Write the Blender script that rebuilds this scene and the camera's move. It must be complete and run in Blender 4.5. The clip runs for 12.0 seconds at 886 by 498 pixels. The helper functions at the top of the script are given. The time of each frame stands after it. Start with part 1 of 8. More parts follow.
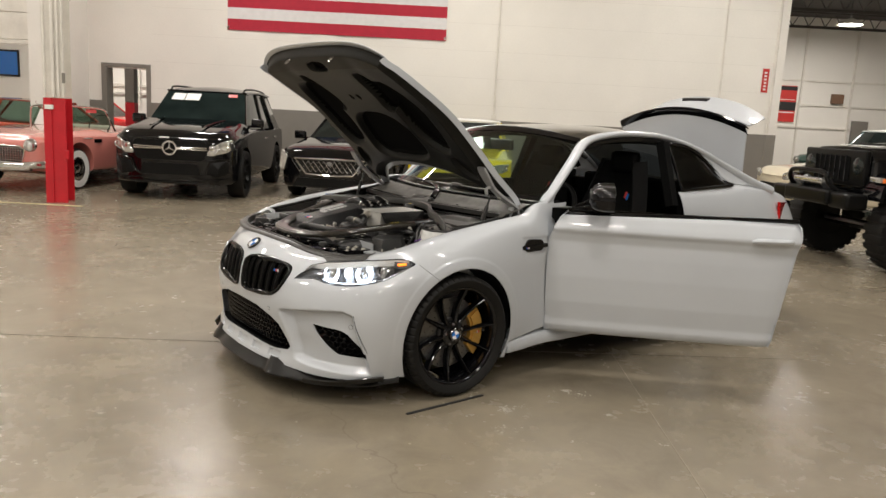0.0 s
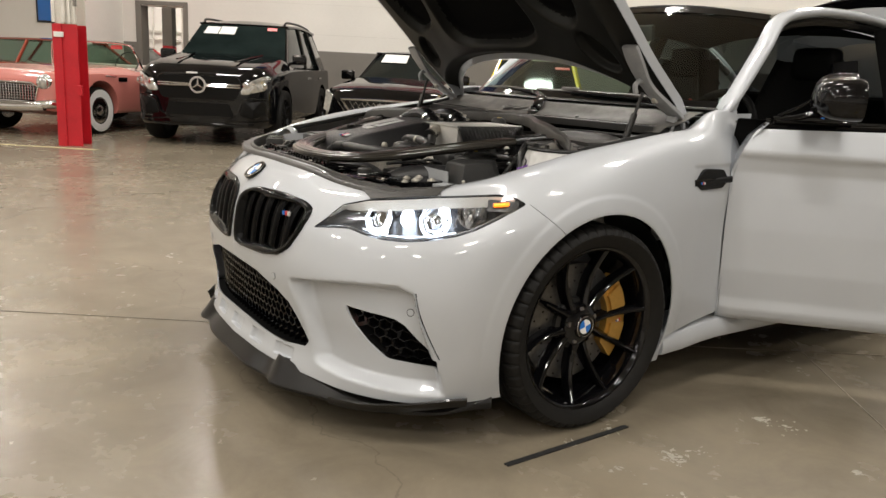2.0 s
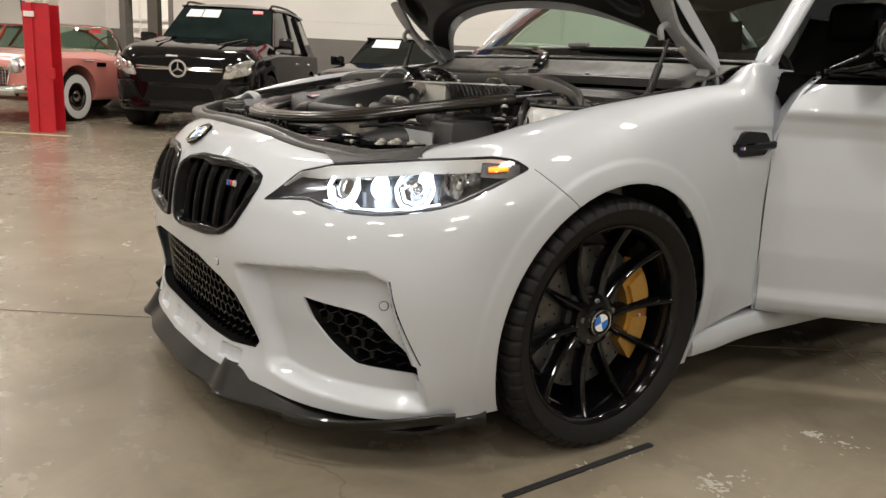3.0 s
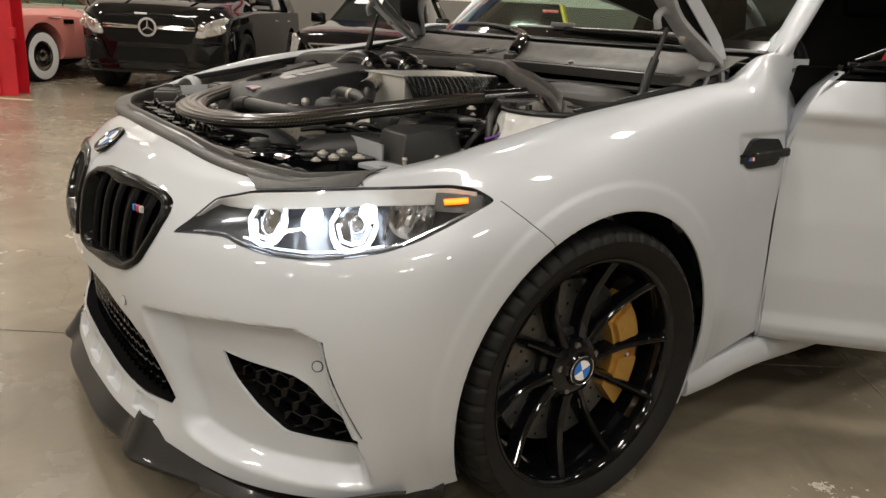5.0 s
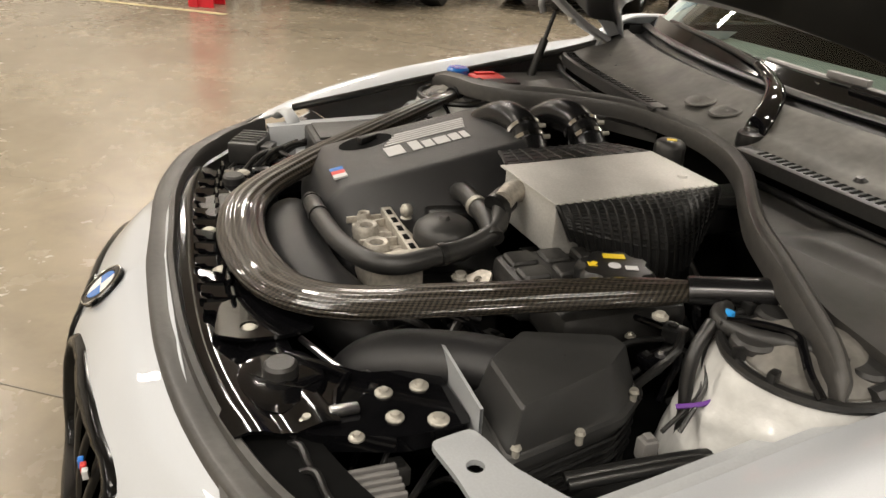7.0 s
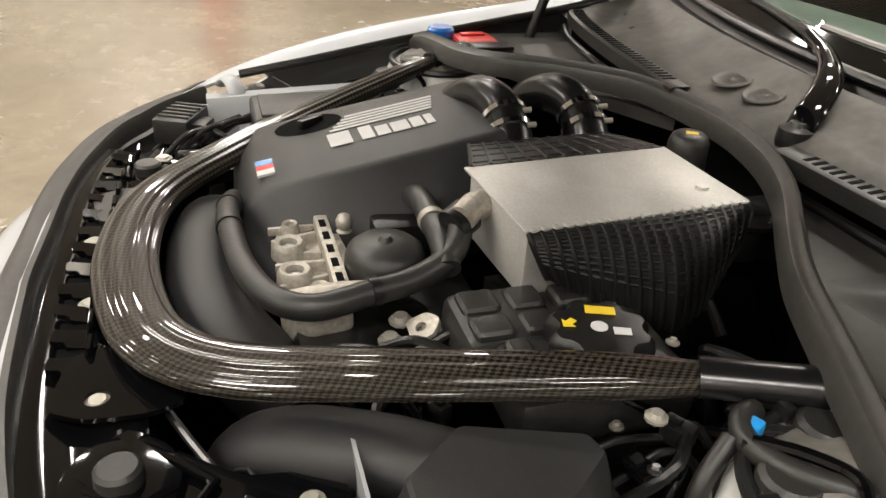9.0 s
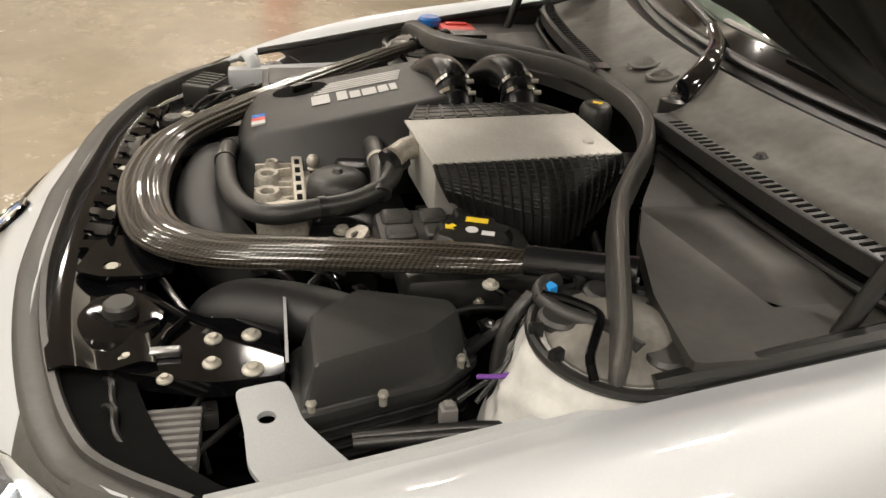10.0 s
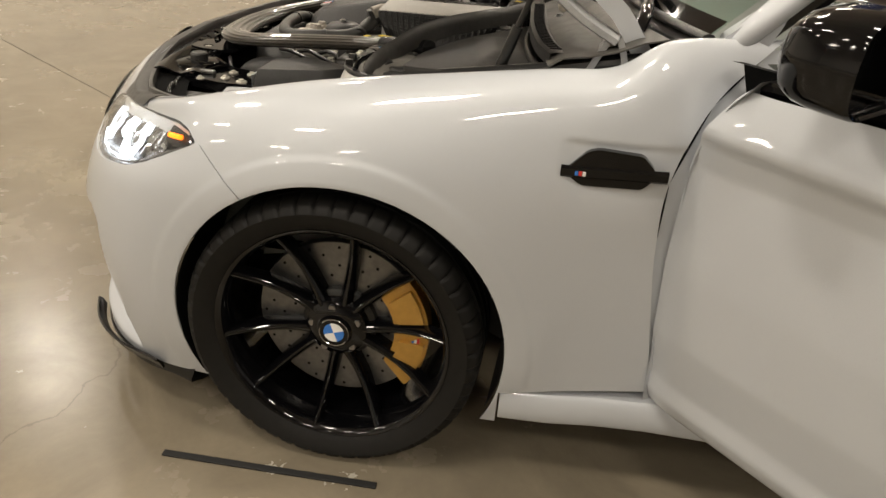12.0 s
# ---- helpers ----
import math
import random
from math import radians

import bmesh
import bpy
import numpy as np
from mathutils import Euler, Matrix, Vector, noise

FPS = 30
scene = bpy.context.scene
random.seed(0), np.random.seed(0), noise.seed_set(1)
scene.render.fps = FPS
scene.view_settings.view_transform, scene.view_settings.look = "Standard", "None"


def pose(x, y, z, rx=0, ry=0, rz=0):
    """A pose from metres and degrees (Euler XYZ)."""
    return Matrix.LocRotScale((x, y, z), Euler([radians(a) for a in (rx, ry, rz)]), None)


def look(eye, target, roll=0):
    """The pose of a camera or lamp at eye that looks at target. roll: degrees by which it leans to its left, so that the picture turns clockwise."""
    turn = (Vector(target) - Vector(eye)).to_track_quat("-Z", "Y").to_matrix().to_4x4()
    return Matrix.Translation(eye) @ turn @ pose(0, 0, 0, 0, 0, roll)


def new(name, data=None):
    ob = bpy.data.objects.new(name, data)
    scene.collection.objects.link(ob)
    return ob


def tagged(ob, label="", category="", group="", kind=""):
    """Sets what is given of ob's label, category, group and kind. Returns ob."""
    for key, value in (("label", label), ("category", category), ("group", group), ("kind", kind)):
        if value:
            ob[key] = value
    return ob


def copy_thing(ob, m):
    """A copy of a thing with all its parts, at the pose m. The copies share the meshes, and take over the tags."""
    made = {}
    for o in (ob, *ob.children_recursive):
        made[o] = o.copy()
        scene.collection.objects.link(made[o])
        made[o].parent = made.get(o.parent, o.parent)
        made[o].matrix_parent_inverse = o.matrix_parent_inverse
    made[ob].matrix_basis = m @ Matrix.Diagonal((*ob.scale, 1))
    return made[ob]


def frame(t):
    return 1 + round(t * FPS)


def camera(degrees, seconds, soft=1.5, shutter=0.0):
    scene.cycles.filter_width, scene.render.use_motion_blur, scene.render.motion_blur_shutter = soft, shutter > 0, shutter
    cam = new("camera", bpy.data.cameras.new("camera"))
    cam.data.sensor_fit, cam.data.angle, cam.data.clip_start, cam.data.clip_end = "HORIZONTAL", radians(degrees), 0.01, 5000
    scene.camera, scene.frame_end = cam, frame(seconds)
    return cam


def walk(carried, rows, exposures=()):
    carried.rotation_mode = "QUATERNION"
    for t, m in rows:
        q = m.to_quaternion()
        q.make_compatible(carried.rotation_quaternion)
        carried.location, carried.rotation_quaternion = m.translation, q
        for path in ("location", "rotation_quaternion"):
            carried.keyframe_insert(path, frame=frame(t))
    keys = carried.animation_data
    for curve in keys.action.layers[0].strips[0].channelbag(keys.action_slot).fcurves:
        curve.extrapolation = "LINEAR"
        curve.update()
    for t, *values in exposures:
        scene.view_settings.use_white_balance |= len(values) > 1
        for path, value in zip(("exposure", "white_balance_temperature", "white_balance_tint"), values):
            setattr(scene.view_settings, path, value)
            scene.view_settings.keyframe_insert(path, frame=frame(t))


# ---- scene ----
cam = camera(60.5, 12.0)
PATH = [
    (0, (3.884, -2.428, 1.446), (2.319, -1.229, 1.109), 3.0),
    (0.5, (3.487, -2.208, 1.364), (1.895, -1.051, 1.009), 3.4),
    (1, (3.105, -1.976, 1.281), (1.493, -0.856, 0.898), 3.3),
    (1.5, (2.752, -1.782, 1.152), (1.131, -0.686, 0.74), 3.2),
    (2, (2.498, -1.643, 1.066), (0.876, -0.559, 0.625), 3.0),
    (2.5, (2.301, -1.485, 0.987), (0.683, -0.4, 0.533), 2.9),
    (3, (2.16, -1.378, 0.928), (0.548, -0.285, 0.475), 3.0),
    (4.8, (1.936, -1.179, 0.97), (0.359, -0.055, 0.469), 3.0),
    (5, (1.916, -1.123, 1.03), (0.346, -0.023, 0.462), 3.2),
    (5.5, (1.811, -1.001, 1.192), (0.234, -0.017, 0.454), 3.8),
    (6, (1.628, -0.839, 1.287), (-0.019, -0.038, 0.483), 3.7),
    (6.5, (1.398, -0.704, 1.333), (-0.295, -0.039, 0.5), 3.3),
    (7, (1.177, -0.611, 1.327), (-0.52, 0.005, 0.468), 3.1),
    (7.2, (1.119, -0.579, 1.327), (-0.575, 0.024, 0.451), 3.0),
    (8.8, (0.896, -0.408, 1.3), (-0.755, 0.142, 0.314), 3.3),
    (9, (0.91, -0.408, 1.299), (-0.744, 0.135, 0.314), 3.5),
    (9.5, (1.048, -0.389, 1.321), (-0.617, 0.111, 0.333), 3.7),
    (10, (1.249, -0.304, 1.352), (-0.442, 0.099, 0.363), 3.8),
    (10.5, (1.48, -0.165, 1.355), (-0.243, 0.092, 0.372), 3.8),
    (11, (1.734, -0.024, 1.332), (-0.011, 0.058, 0.359), 3.8),
    (11.5, (1.965, 0.173, 1.286), (0.204, 0.092, 0.342), 3.9),
    (12, (2.191, 0.43, 1.265), (0.436, 0.163, 0.344), 3.9),
]
walk(cam, [(t, look(eye, target, roll)) for t, eye, target, roll in PATH],
     [(0, -0.1, 6400, 10), (2.5, 0, 6350, 10), (5, -0.12, 6500, 10), (6, -0.02, 6700, 10), (6.5, 0.08, 6800, 10), (7, 0.28, 6650, 10), (9, 0.44, 6450, 10), (9.5, 0.44, 6500, 10), (10, 0.32, 6700, 10),
      (10.5, 0.14, 6950, 10), (11.5, 0.04, 7000, 10), (12, 0.04, 6950, 10)])

# ---- world and lamps ----
ROOM = pose(3.884, -2.428, 0, 0, 0, 52.55)  # the hall's own axes: x along the far wall, y towards it
WALL_D, CEIL = 18.0, 7.6
world = bpy.data.worlds.new("world")
scene.world = world
world.use_nodes = True
world.node_tree.nodes["Background"].inputs[0].default_value = (1.0, 0.95, 0.88, 1)
world.node_tree.nodes["Background"].inputs[1].default_value = 0.006
LAMP_SPOTS = [(a, d) for d in (-9.0, -3.5, 1.0, 5.5, 10.0, 15.0) for a in (-10.5, -5.0, 0.4, 5.8)]
for a, d in LAMP_SPOTS:
    lamp = bpy.data.lights.new("high_bay_lamp", "AREA")
    lamp.shape, lamp.size, lamp.size_y, lamp.energy, lamp.color = "RECTANGLE", 1.25, 0.42, 158, (1.0, 0.935, 0.845)
    ob = new("high_bay_lamp", lamp)
    ob.matrix_world = ROOM @ pose(a, d, CEIL - 1.0)
# unseen lamps, added to brighten the rooms past doorway, shutter and wall end
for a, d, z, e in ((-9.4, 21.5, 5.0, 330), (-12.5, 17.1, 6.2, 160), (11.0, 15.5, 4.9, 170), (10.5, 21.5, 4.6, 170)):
    lamp = bpy.data.lights.new("next_room_fill", "AREA")
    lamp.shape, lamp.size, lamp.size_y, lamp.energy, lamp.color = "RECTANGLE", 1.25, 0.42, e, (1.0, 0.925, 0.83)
    new("next_room_fill", lamp).matrix_world = ROOM @ pose(a, d, z)

# ---- mesh tools ----
def part(name, bm, material, parent=None, label=""):
    """One bmesh as one mesh object, under a thing or a part."""
    me = bpy.data.meshes.new(name)
    if isinstance(bm, bmesh.types.BMesh):
        bm.to_mesh(me)
        bm.free()
    else:
        me.from_pydata(bm[0], [], bm[1])
    me.materials.append(material)
    ob = new(name, me)
    if parent is not None:
        ob.parent = parent
    if label:
        ob["label"] = label
    return ob


def smooth(ob, angle=35):
    me = ob.data
    me.polygons.foreach_set("use_smooth", [True] * len(me.polygons))
    me.set_sharp_from_angle(angle=radians(angle))
    return ob


def thing(name, label, category, group="", m=None):
    ob = new(name)
    ob.empty_display_size = 0.1
    if m is not None:
        ob.matrix_world = m
    return tagged(ob, label, category, group)


def catmull(p, n):
    """n samples of a smooth curve through the points p, evenly by index."""
    p = np.asarray(p, float)
    k = len(p)
    m = np.empty_like(p)
    m[1:-1] = (p[2:] - p[:-2]) / 2
    m[0], m[-1] = p[1] - p[0], p[-1] - p[-2]
    u = np.linspace(0, k - 1, n)
    i = np.minimum(u.astype(int), k - 2)
    t = (u - i)[:, None]
    return ((2 * t**3 - 3 * t**2 + 1) * p[i] + (t**3 - 2 * t**2 + t) * m[i]
            + (-2 * t**3 + 3 * t**2) * p[i + 1] + (t**3 - t**2) * m[i + 1])


def even(p, n):
    """A smooth curve through p, in n samples evenly spaced by length."""
    q = catmull(p, 40 * len(p))
    s = np.concatenate([[0], np.cumsum(np.linalg.norm(np.diff(q, axis=0), axis=1))])
    return np.stack([np.interp(np.linspace(0, s[-1], n), s, q[:, i]) for i in range(q.shape[1])], 1)


def loft(rows, nu, nv):
    """A surface through curves: array (nv, nu, 3)."""
    a = np.stack([catmull(r, nu) for r in rows])
    return np.stack([catmull(a[:, j], nv) for j in range(nu)], 1)


def normals(g):
    du, dv = np.gradient(g, axis=1), np.gradient(g, axis=0)
    n = np.cross(du, dv)
    return n / np.maximum(np.linalg.norm(n, axis=2, keepdims=True), 1e-9)


def sheet(g, thick=0.0, flip=False):
    """Vertices and faces of a grid; with a thickness, a closed shell that grows against the normal."""
    nv, nu = g.shape[:2]
    idx = np.arange(nv * nu).reshape(nv, nu)
    q = np.stack([idx[:-1, :-1], idx[:-1, 1:], idx[1:, 1:], idx[1:, :-1]], -1).reshape(-1, 4)
    v = g.reshape(-1, 3)
    if flip:
        q = q[:, ::-1]
    if not thick:
        return v.tolist(), q.tolist()
    n = normals(g) * (-1 if flip else 1)
    w = (g - n * thick).reshape(-1, 3)
    o = nv * nu
    faces = q.tolist() + (q[:, ::-1] + o).tolist()
    rim = list(idx[0, :]) + list(idx[1:, -1]) + list(idx[-1, -2::-1]) + list(idx[-2:0:-1, 0])
    for a, b in zip(rim, rim[1:] + rim[:1]):
        f = [a, a + o, b + o, b]
        faces.append([int(x) for x in (f if not flip else f[::-1])])
    return np.concatenate([v, w]).tolist(), faces


def mirrored(vf):
    return [(-x, y, z) for x, y, z in vf[0]], [f[::-1] for f in vf[1]]


def merged(*many):
    """Several vertex and face lists as one."""
    vs, fs = [], []
    for v, f in many:
        o = len(vs)
        vs += [tuple(p) for p in v]
        fs += [[i + o for i in q] for q in f]
    return vs, fs


def moved(vf, m):
    return [tuple(m @ Vector(p)) for p in vf[0]], vf[1]


def box(x0, x1, y0, y1, z0, z1, bevel=0.0, segments=2):
    bm = bmesh.new()
    bmesh.ops.create_cube(bm, size=1, matrix=Matrix.LocRotScale(((x0 + x1) / 2, (y0 + y1) / 2, (z0 + z1) / 2), None, (x1 - x0, y1 - y0, z1 - z0)))
    if bevel:
        bmesh.ops.bevel(bm, geom=bm.edges[:], offset=bevel, segments=segments, affect="EDGES", profile=0.6)
    return bm


def vf_of(bm):
    bm.verts.ensure_lookup_table()
    out = [tuple(v.co) for v in bm.verts], [[v.index for v in f.verts] for f in bm.faces]
    bm.free()
    return out


def vbox(x0, x1, y0, y1, z0, z1, bevel=0.0, segments=2):
    bm = box(x0, x1, y0, y1, z0, z1, bevel, segments)
    bm.verts.index_update()
    return vf_of(bm)


def tube(points, radius, sides=12, flat=1.0, closed=False, up=(0, 0, 1), caps=True):
    """A pipe along points; radius a number or one per point; flat squashes it along up."""
    p = np.asarray(points, float)
    n = len(p)
    r = np.broadcast_to(np.asarray(radius, float), (n,))
    t = np.gradient(p, axis=0)
    if closed:
        t = np.roll(p, -1, 0) - np.roll(p, 1, 0)
    t /= np.maximum(np.linalg.norm(t, axis=1, keepdims=True), 1e-9)
    up = np.asarray(up, float)
    vs, side = [], None
    for i in range(n):
        a = np.cross(up, t[i])
        if np.linalg.norm(a) < 0.15:
            a = side if side is not None else np.cross((1, 0.3, 0), t[i])
        a = a / np.linalg.norm(a)
        if side is not None and a @ side < 0:
            a = -a
        side = a
        b = np.cross(t[i], a)
        for j in range(sides):
            w = 2 * math.pi * j / sides
            vs.append(tuple(p[i] + r[i] * (math.cos(w) * a + flat * math.sin(w) * b)))
    fs = []
    for i in range(n if closed else n - 1):
        k = (i + 1) % n
        for j in range(sides):
            l = (j + 1) % sides
            fs.append([i * sides + j, i * sides + l, k * sides + l, k * sides + j])
    if caps and not closed:
        fs += [list(range(sides))[::-1], [(n - 1) * sides + j for j in range(sides)]]
    return vs, fs


def lathe(profile, sides=32, axis="z", closed=False, caps=True):
    """A turned body: profile of (radius, height)."""
    vs, fs, n = [], [], len(profile)
    for r, h in profile:
        for j in range(sides):
            w = 2 * math.pi * j / sides
            c, s = r * math.cos(w), r * math.sin(w)
            vs.append({"z": (c, s, h), "x": (h, c, s), "y": (s, h, c)}[axis])
    for i in range(n if closed else n - 1):
        k = (i + 1) % n
        for j in range(sides):
            l = (j + 1) % sides
            fs.append([i * sides + j, i * sides + l, k * sides + l, k * sides + j])
    if not closed and caps:
        if profile[0][0] > 1e-6:
            fs.append([j for j in range(sides)][::-1])
        if profile[-1][0] > 1e-6:
            fs.append([(n - 1) * sides + j for j in range(sides)])
    return vs, fs


def prism(poly, depth0, depth1, m=None):
    """A flat outline (x, y) raised from depth0 to depth1, placed by m."""
    n = len(poly)
    vs = [(x, y, depth0) for x, y in poly] + [(x, y, depth1) for x, y in poly]
    fs = [list(range(n))[::-1], list(range(n, 2 * n))] + [[i, (i + 1) % n, n + (i + 1) % n, n + i] for i in range(n)]
    if m is not None:
        vs = [tuple(m @ Vector(v)) for v in vs]
    return vs, fs


def rounded(poly, r, seg=4):
    """An outline with its corners rounded by r."""
    out, n = [], len(poly)
    for i in range(n):
        a, b, c = (np.array(poly[j % n], float) for j in (i - 1, i, i + 1))
        u, w = (a - b), (c - b)
        lu, lw = np.linalg.norm(u), np.linalg.norm(w)
        k = min(r, lu * 0.45, lw * 0.45)
        p, q = b + u / lu * k, b + w / lw * k
        for j in range(seg + 1):
            t = j / seg
            out.append(tuple((1 - t) ** 2 * p + 2 * t * (1 - t) * b + t * t * q))
    return out


def fixed(vf):
    """The same faces, all turned outwards."""
    me = bpy.data.meshes.new("tmp")
    me.from_pydata(vf[0], [], vf[1])
    bm = bmesh.new()
    bm.from_mesh(me)
    bpy.data.meshes.remove(me)
    bmesh.ops.recalc_face_normals(bm, faces=bm.faces[:])
    bm.verts.index_update()
    return vf_of(bm)


def carve(vf, cutters):
    """Solid cutting: cutters is a list of (DIFFERENCE or INTERSECT, vertices and faces)."""
    def temp(g):
        me = bpy.data.meshes.new("tmp")
        me.from_pydata(g[0], [], g[1])
        return new("tmp", me)
    ob = temp(fixed(vf))
    tools = []
    for op, g in cutters:
        tool = temp(fixed(g))
        tools.append(tool)
        mod = ob.modifiers.new("cut", "BOOLEAN")
        mod.operation, mod.solver, mod.object = op, "EXACT", tool
    bpy.context.view_layer.update()
    me = bpy.data.meshes.new_from_object(ob.evaluated_get(bpy.context.evaluated_depsgraph_get()))
    out = [tuple(v.co) for v in me.vertices], [list(p.vertices) for p in me.polygons]
    for o in (ob, *tools):
        data = o.data
        bpy.data.objects.remove(o)
        bpy.data.meshes.remove(data)
    bpy.data.meshes.remove(me)
    return out


# ---- materials ----
def mat(name, color, rough=0.5, metal=0.0, coat=0.0, grain=0.0, grain_scale=60.0, blotch=0.0, blotch_scale=3.0, bump=0.0,
        bump_scale=200.0, rough_var=0.0, emit=None, emit_strength=0.0, coat_rough=0.03, spec=0.5, alpha=1.0):
    """A principled surface with variation at two scales, in object space metres."""
    m = bpy.data.materials.new(name)
    m.use_nodes = True
    nt = m.node_tree
    b = nt.nodes["Principled BSDF"]
    b.inputs["Base Color"].default_value = (*color, 1)
    b.inputs["Roughness"].default_value = rough
    b.inputs["Metallic"].default_value = metal
    b.inputs["Coat Weight"].default_value = coat
    b.inputs["Coat Roughness"].default_value = coat_rough
    b.inputs["Specular IOR Level"].default_value = spec
    if emit:
        b.inputs["Emission Color"].default_value = (*emit, 1)
        b.inputs["Emission Strength"].default_value = emit_strength
    co = nt.nodes.new("ShaderNodeTexCoord")
    link = nt.links.new

    def tex(scale, detail=4.0):
        t = nt.nodes.new("ShaderNodeTexNoise")
        t.inputs["Scale"].default_value, t.inputs["Detail"].default_value = scale, detail
        link(co.outputs["Object"], t.inputs["Vector"])
        return t.outputs["Fac"]

    def ramp(fac, lo, hi):
        r = nt.nodes.new("ShaderNodeMapRange")
        r.inputs[1].default_value, r.inputs[2].default_value = 0.3, 0.7
        r.inputs[3].default_value, r.inputs[4].default_value = lo, hi
        link(fac, r.inputs[0])
        return r.outputs[0]

    value = None
    for amount, scale in ((grain, grain_scale), (blotch, blotch_scale)):
        if amount:
            v = ramp(tex(scale), 1 - amount, 1 + amount)
            if value is None:
                value = v
            else:
                x = nt.nodes.new("ShaderNodeMath")
                x.operation = "MULTIPLY"
                link(value, x.inputs[0]), link(v, x.inputs[1])
                value = x.outputs[0]
    if value is not None:
        h = nt.nodes.new("ShaderNodeVectorMath")
        h.operation = "SCALE"
        h.inputs[0].default_value = color
        link(value, h.inputs[3])
        link(h.outputs[0], b.inputs["Base Color"])
    if rough_var:
        link(ramp(tex(blotch_scale * 2.3), max(rough - rough_var, 0.02), rough + rough_var), b.inputs["Roughness"])
    if bump:
        n = nt.nodes.new("ShaderNodeBump")
        n.inputs["Strength"].default_value, n.inputs["Distance"].default_value = bump, 0.002
        link(tex(bump_scale), n.inputs["Height"])
        link(n.outputs[0], b.inputs["Normal"])
    return m


def glass(name, color, rough=0.0):
    m = mat(name, color, rough)
    b = m.node_tree.nodes["Principled BSDF"]
    b.inputs["Transmission Weight"].default_value = 1.0
    b.inputs["IOR"].default_value = 1.45
    return m


def thin_glass(name, tint, gloss=0.12):
    """A pane that lets straight light through, with a mirror sheen that grows towards the edge-on view."""
    m = bpy.data.materials.new(name)
    m.use_nodes = True
    nt = m.node_tree
    nt.nodes.remove(nt.nodes["Principled BSDF"])
    tr, gl, mix, lw, pw, fr = (nt.nodes.new("ShaderNode" + k) for k in ("BsdfTransparent", "BsdfGlossy", "MixShader", "LayerWeight", "Math", "MapRange"))
    lw.inputs[0].default_value, pw.operation, pw.inputs[1].default_value = 0.5, "POWER", 5.0
    nt.links.new(lw.outputs["Facing"], pw.inputs[0]), nt.links.new(pw.outputs[0], fr.inputs[0])
    fr.inputs[3].default_value, fr.inputs[4].default_value = gloss * 0.4, 0.9
    tr.inputs[0].default_value = (*tint, 1)
    gl.inputs[0].default_value, gl.inputs["Roughness"].default_value = (1, 1, 1, 1), 0.01
    for a, b in ((fr.outputs[0], mix.inputs[0]), (tr.outputs[0], mix.inputs[1]), (gl.outputs[0], mix.inputs[2]), (mix.outputs[0], nt.nodes["Material Output"].inputs[0])):
        nt.links.new(a, b)
    return m

SILVER = mat("silver_paint", (0.505, 0.528, 0.56), 0.46, 0.20, spec=0.3, coat=1.0, coat_rough=0.015, grain=0.035, grain_scale=900, blotch=0.015, blotch_scale=5)
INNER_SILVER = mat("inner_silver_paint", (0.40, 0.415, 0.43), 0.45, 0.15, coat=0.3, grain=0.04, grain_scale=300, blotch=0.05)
GLOSS_BLACK = mat("gloss_black", (0.003, 0.003, 0.0035), 0.07, 0, coat=0.0, spec=0.35, grain=0.2, grain_scale=30)
SATIN_BLACK = mat("satin_black_plastic", (0.009, 0.009, 0.0088), 0.30, spec=0.5, grain=0.15, grain_scale=80, blotch=0.15, bump=0.15, bump_scale=900)
MATT_BLACK = mat("matt_black_plastic", (0.008, 0.008, 0.008), 0.5, spec=0.35, grain=0.15, grain_scale=120, blotch=0.15, bump=0.25, bump_scale=700)
# near-black for the shade in hollows, gaps, slots and holes; also centre pillars
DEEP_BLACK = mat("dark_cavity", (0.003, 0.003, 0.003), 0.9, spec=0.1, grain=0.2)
RUBBER = mat("tyre_rubber", (0.007, 0.0066, 0.006), 0.6, spec=0.25, grain=0.2, grain_scale=60, blotch=0.25, bump=0.2, bump_scale=400)
SEAL = mat("seal_rubber", (0.044, 0.042, 0.039), 0.40, grain=0.15, grain_scale=90, blotch=0.25, blotch_scale=6, bump=0.1)
CHROME = mat("chrome", (0.75, 0.75, 0.76), 0.08, 1.0, grain=0.05)
BRAKE_IRON = mat("brake_iron", (0.16, 0.158, 0.155), 0.30, 0.85, grain=0.15, blotch=0.2)
WHEEL_BLACK = mat("wheel_black", (0.0025, 0.0025, 0.003), 0.07, spec=0.42, grain=0.15, grain_scale=40)
STEEL = mat("dark_steel", (0.30, 0.30, 0.31), 0.32, 1.0, grain=0.15, blotch=0.2)
CAST = mat("cast_aluminium", (0.42, 0.39, 0.34), 0.45, 0.35, grain=0.2, grain_scale=150, blotch=0.2, blotch_scale=20, bump=0.5, bump_scale=220)
ALU = mat("brushed_aluminium", (0.58, 0.57, 0.54), 0.50, 0.45, grain=0.08, grain_scale=250, blotch=0.10, blotch_scale=9, rough_var=0.08)
GOLD = mat("gold_caliper_paint", (0.46, 0.26, 0.055), 0.34, 0.55, coat=0.4, grain=0.08)
BLUE = mat("blue_enamel", (0.02, 0.16, 0.55), 0.25, coat=0.6, grain=0.05)
WHITE = mat("white_enamel", (0.78, 0.78, 0.77), 0.3, coat=0.5, grain=0.03)
RED = mat("red_plastic", (0.55, 0.035, 0.03), 0.4, grain=0.08)
YELLOW = mat("yellow_print", (0.75, 0.55, 0.03), 0.5, grain=0.05)
PRINT = mat("grey_print", (0.55, 0.55, 0.55), 0.5, grain=0.05)
GLASS = thin_glass("windscreen_glass", (0.66, 0.80, 0.73))
DARK_GLASS = thin_glass("tinted_glass", (0.05, 0.055, 0.055))
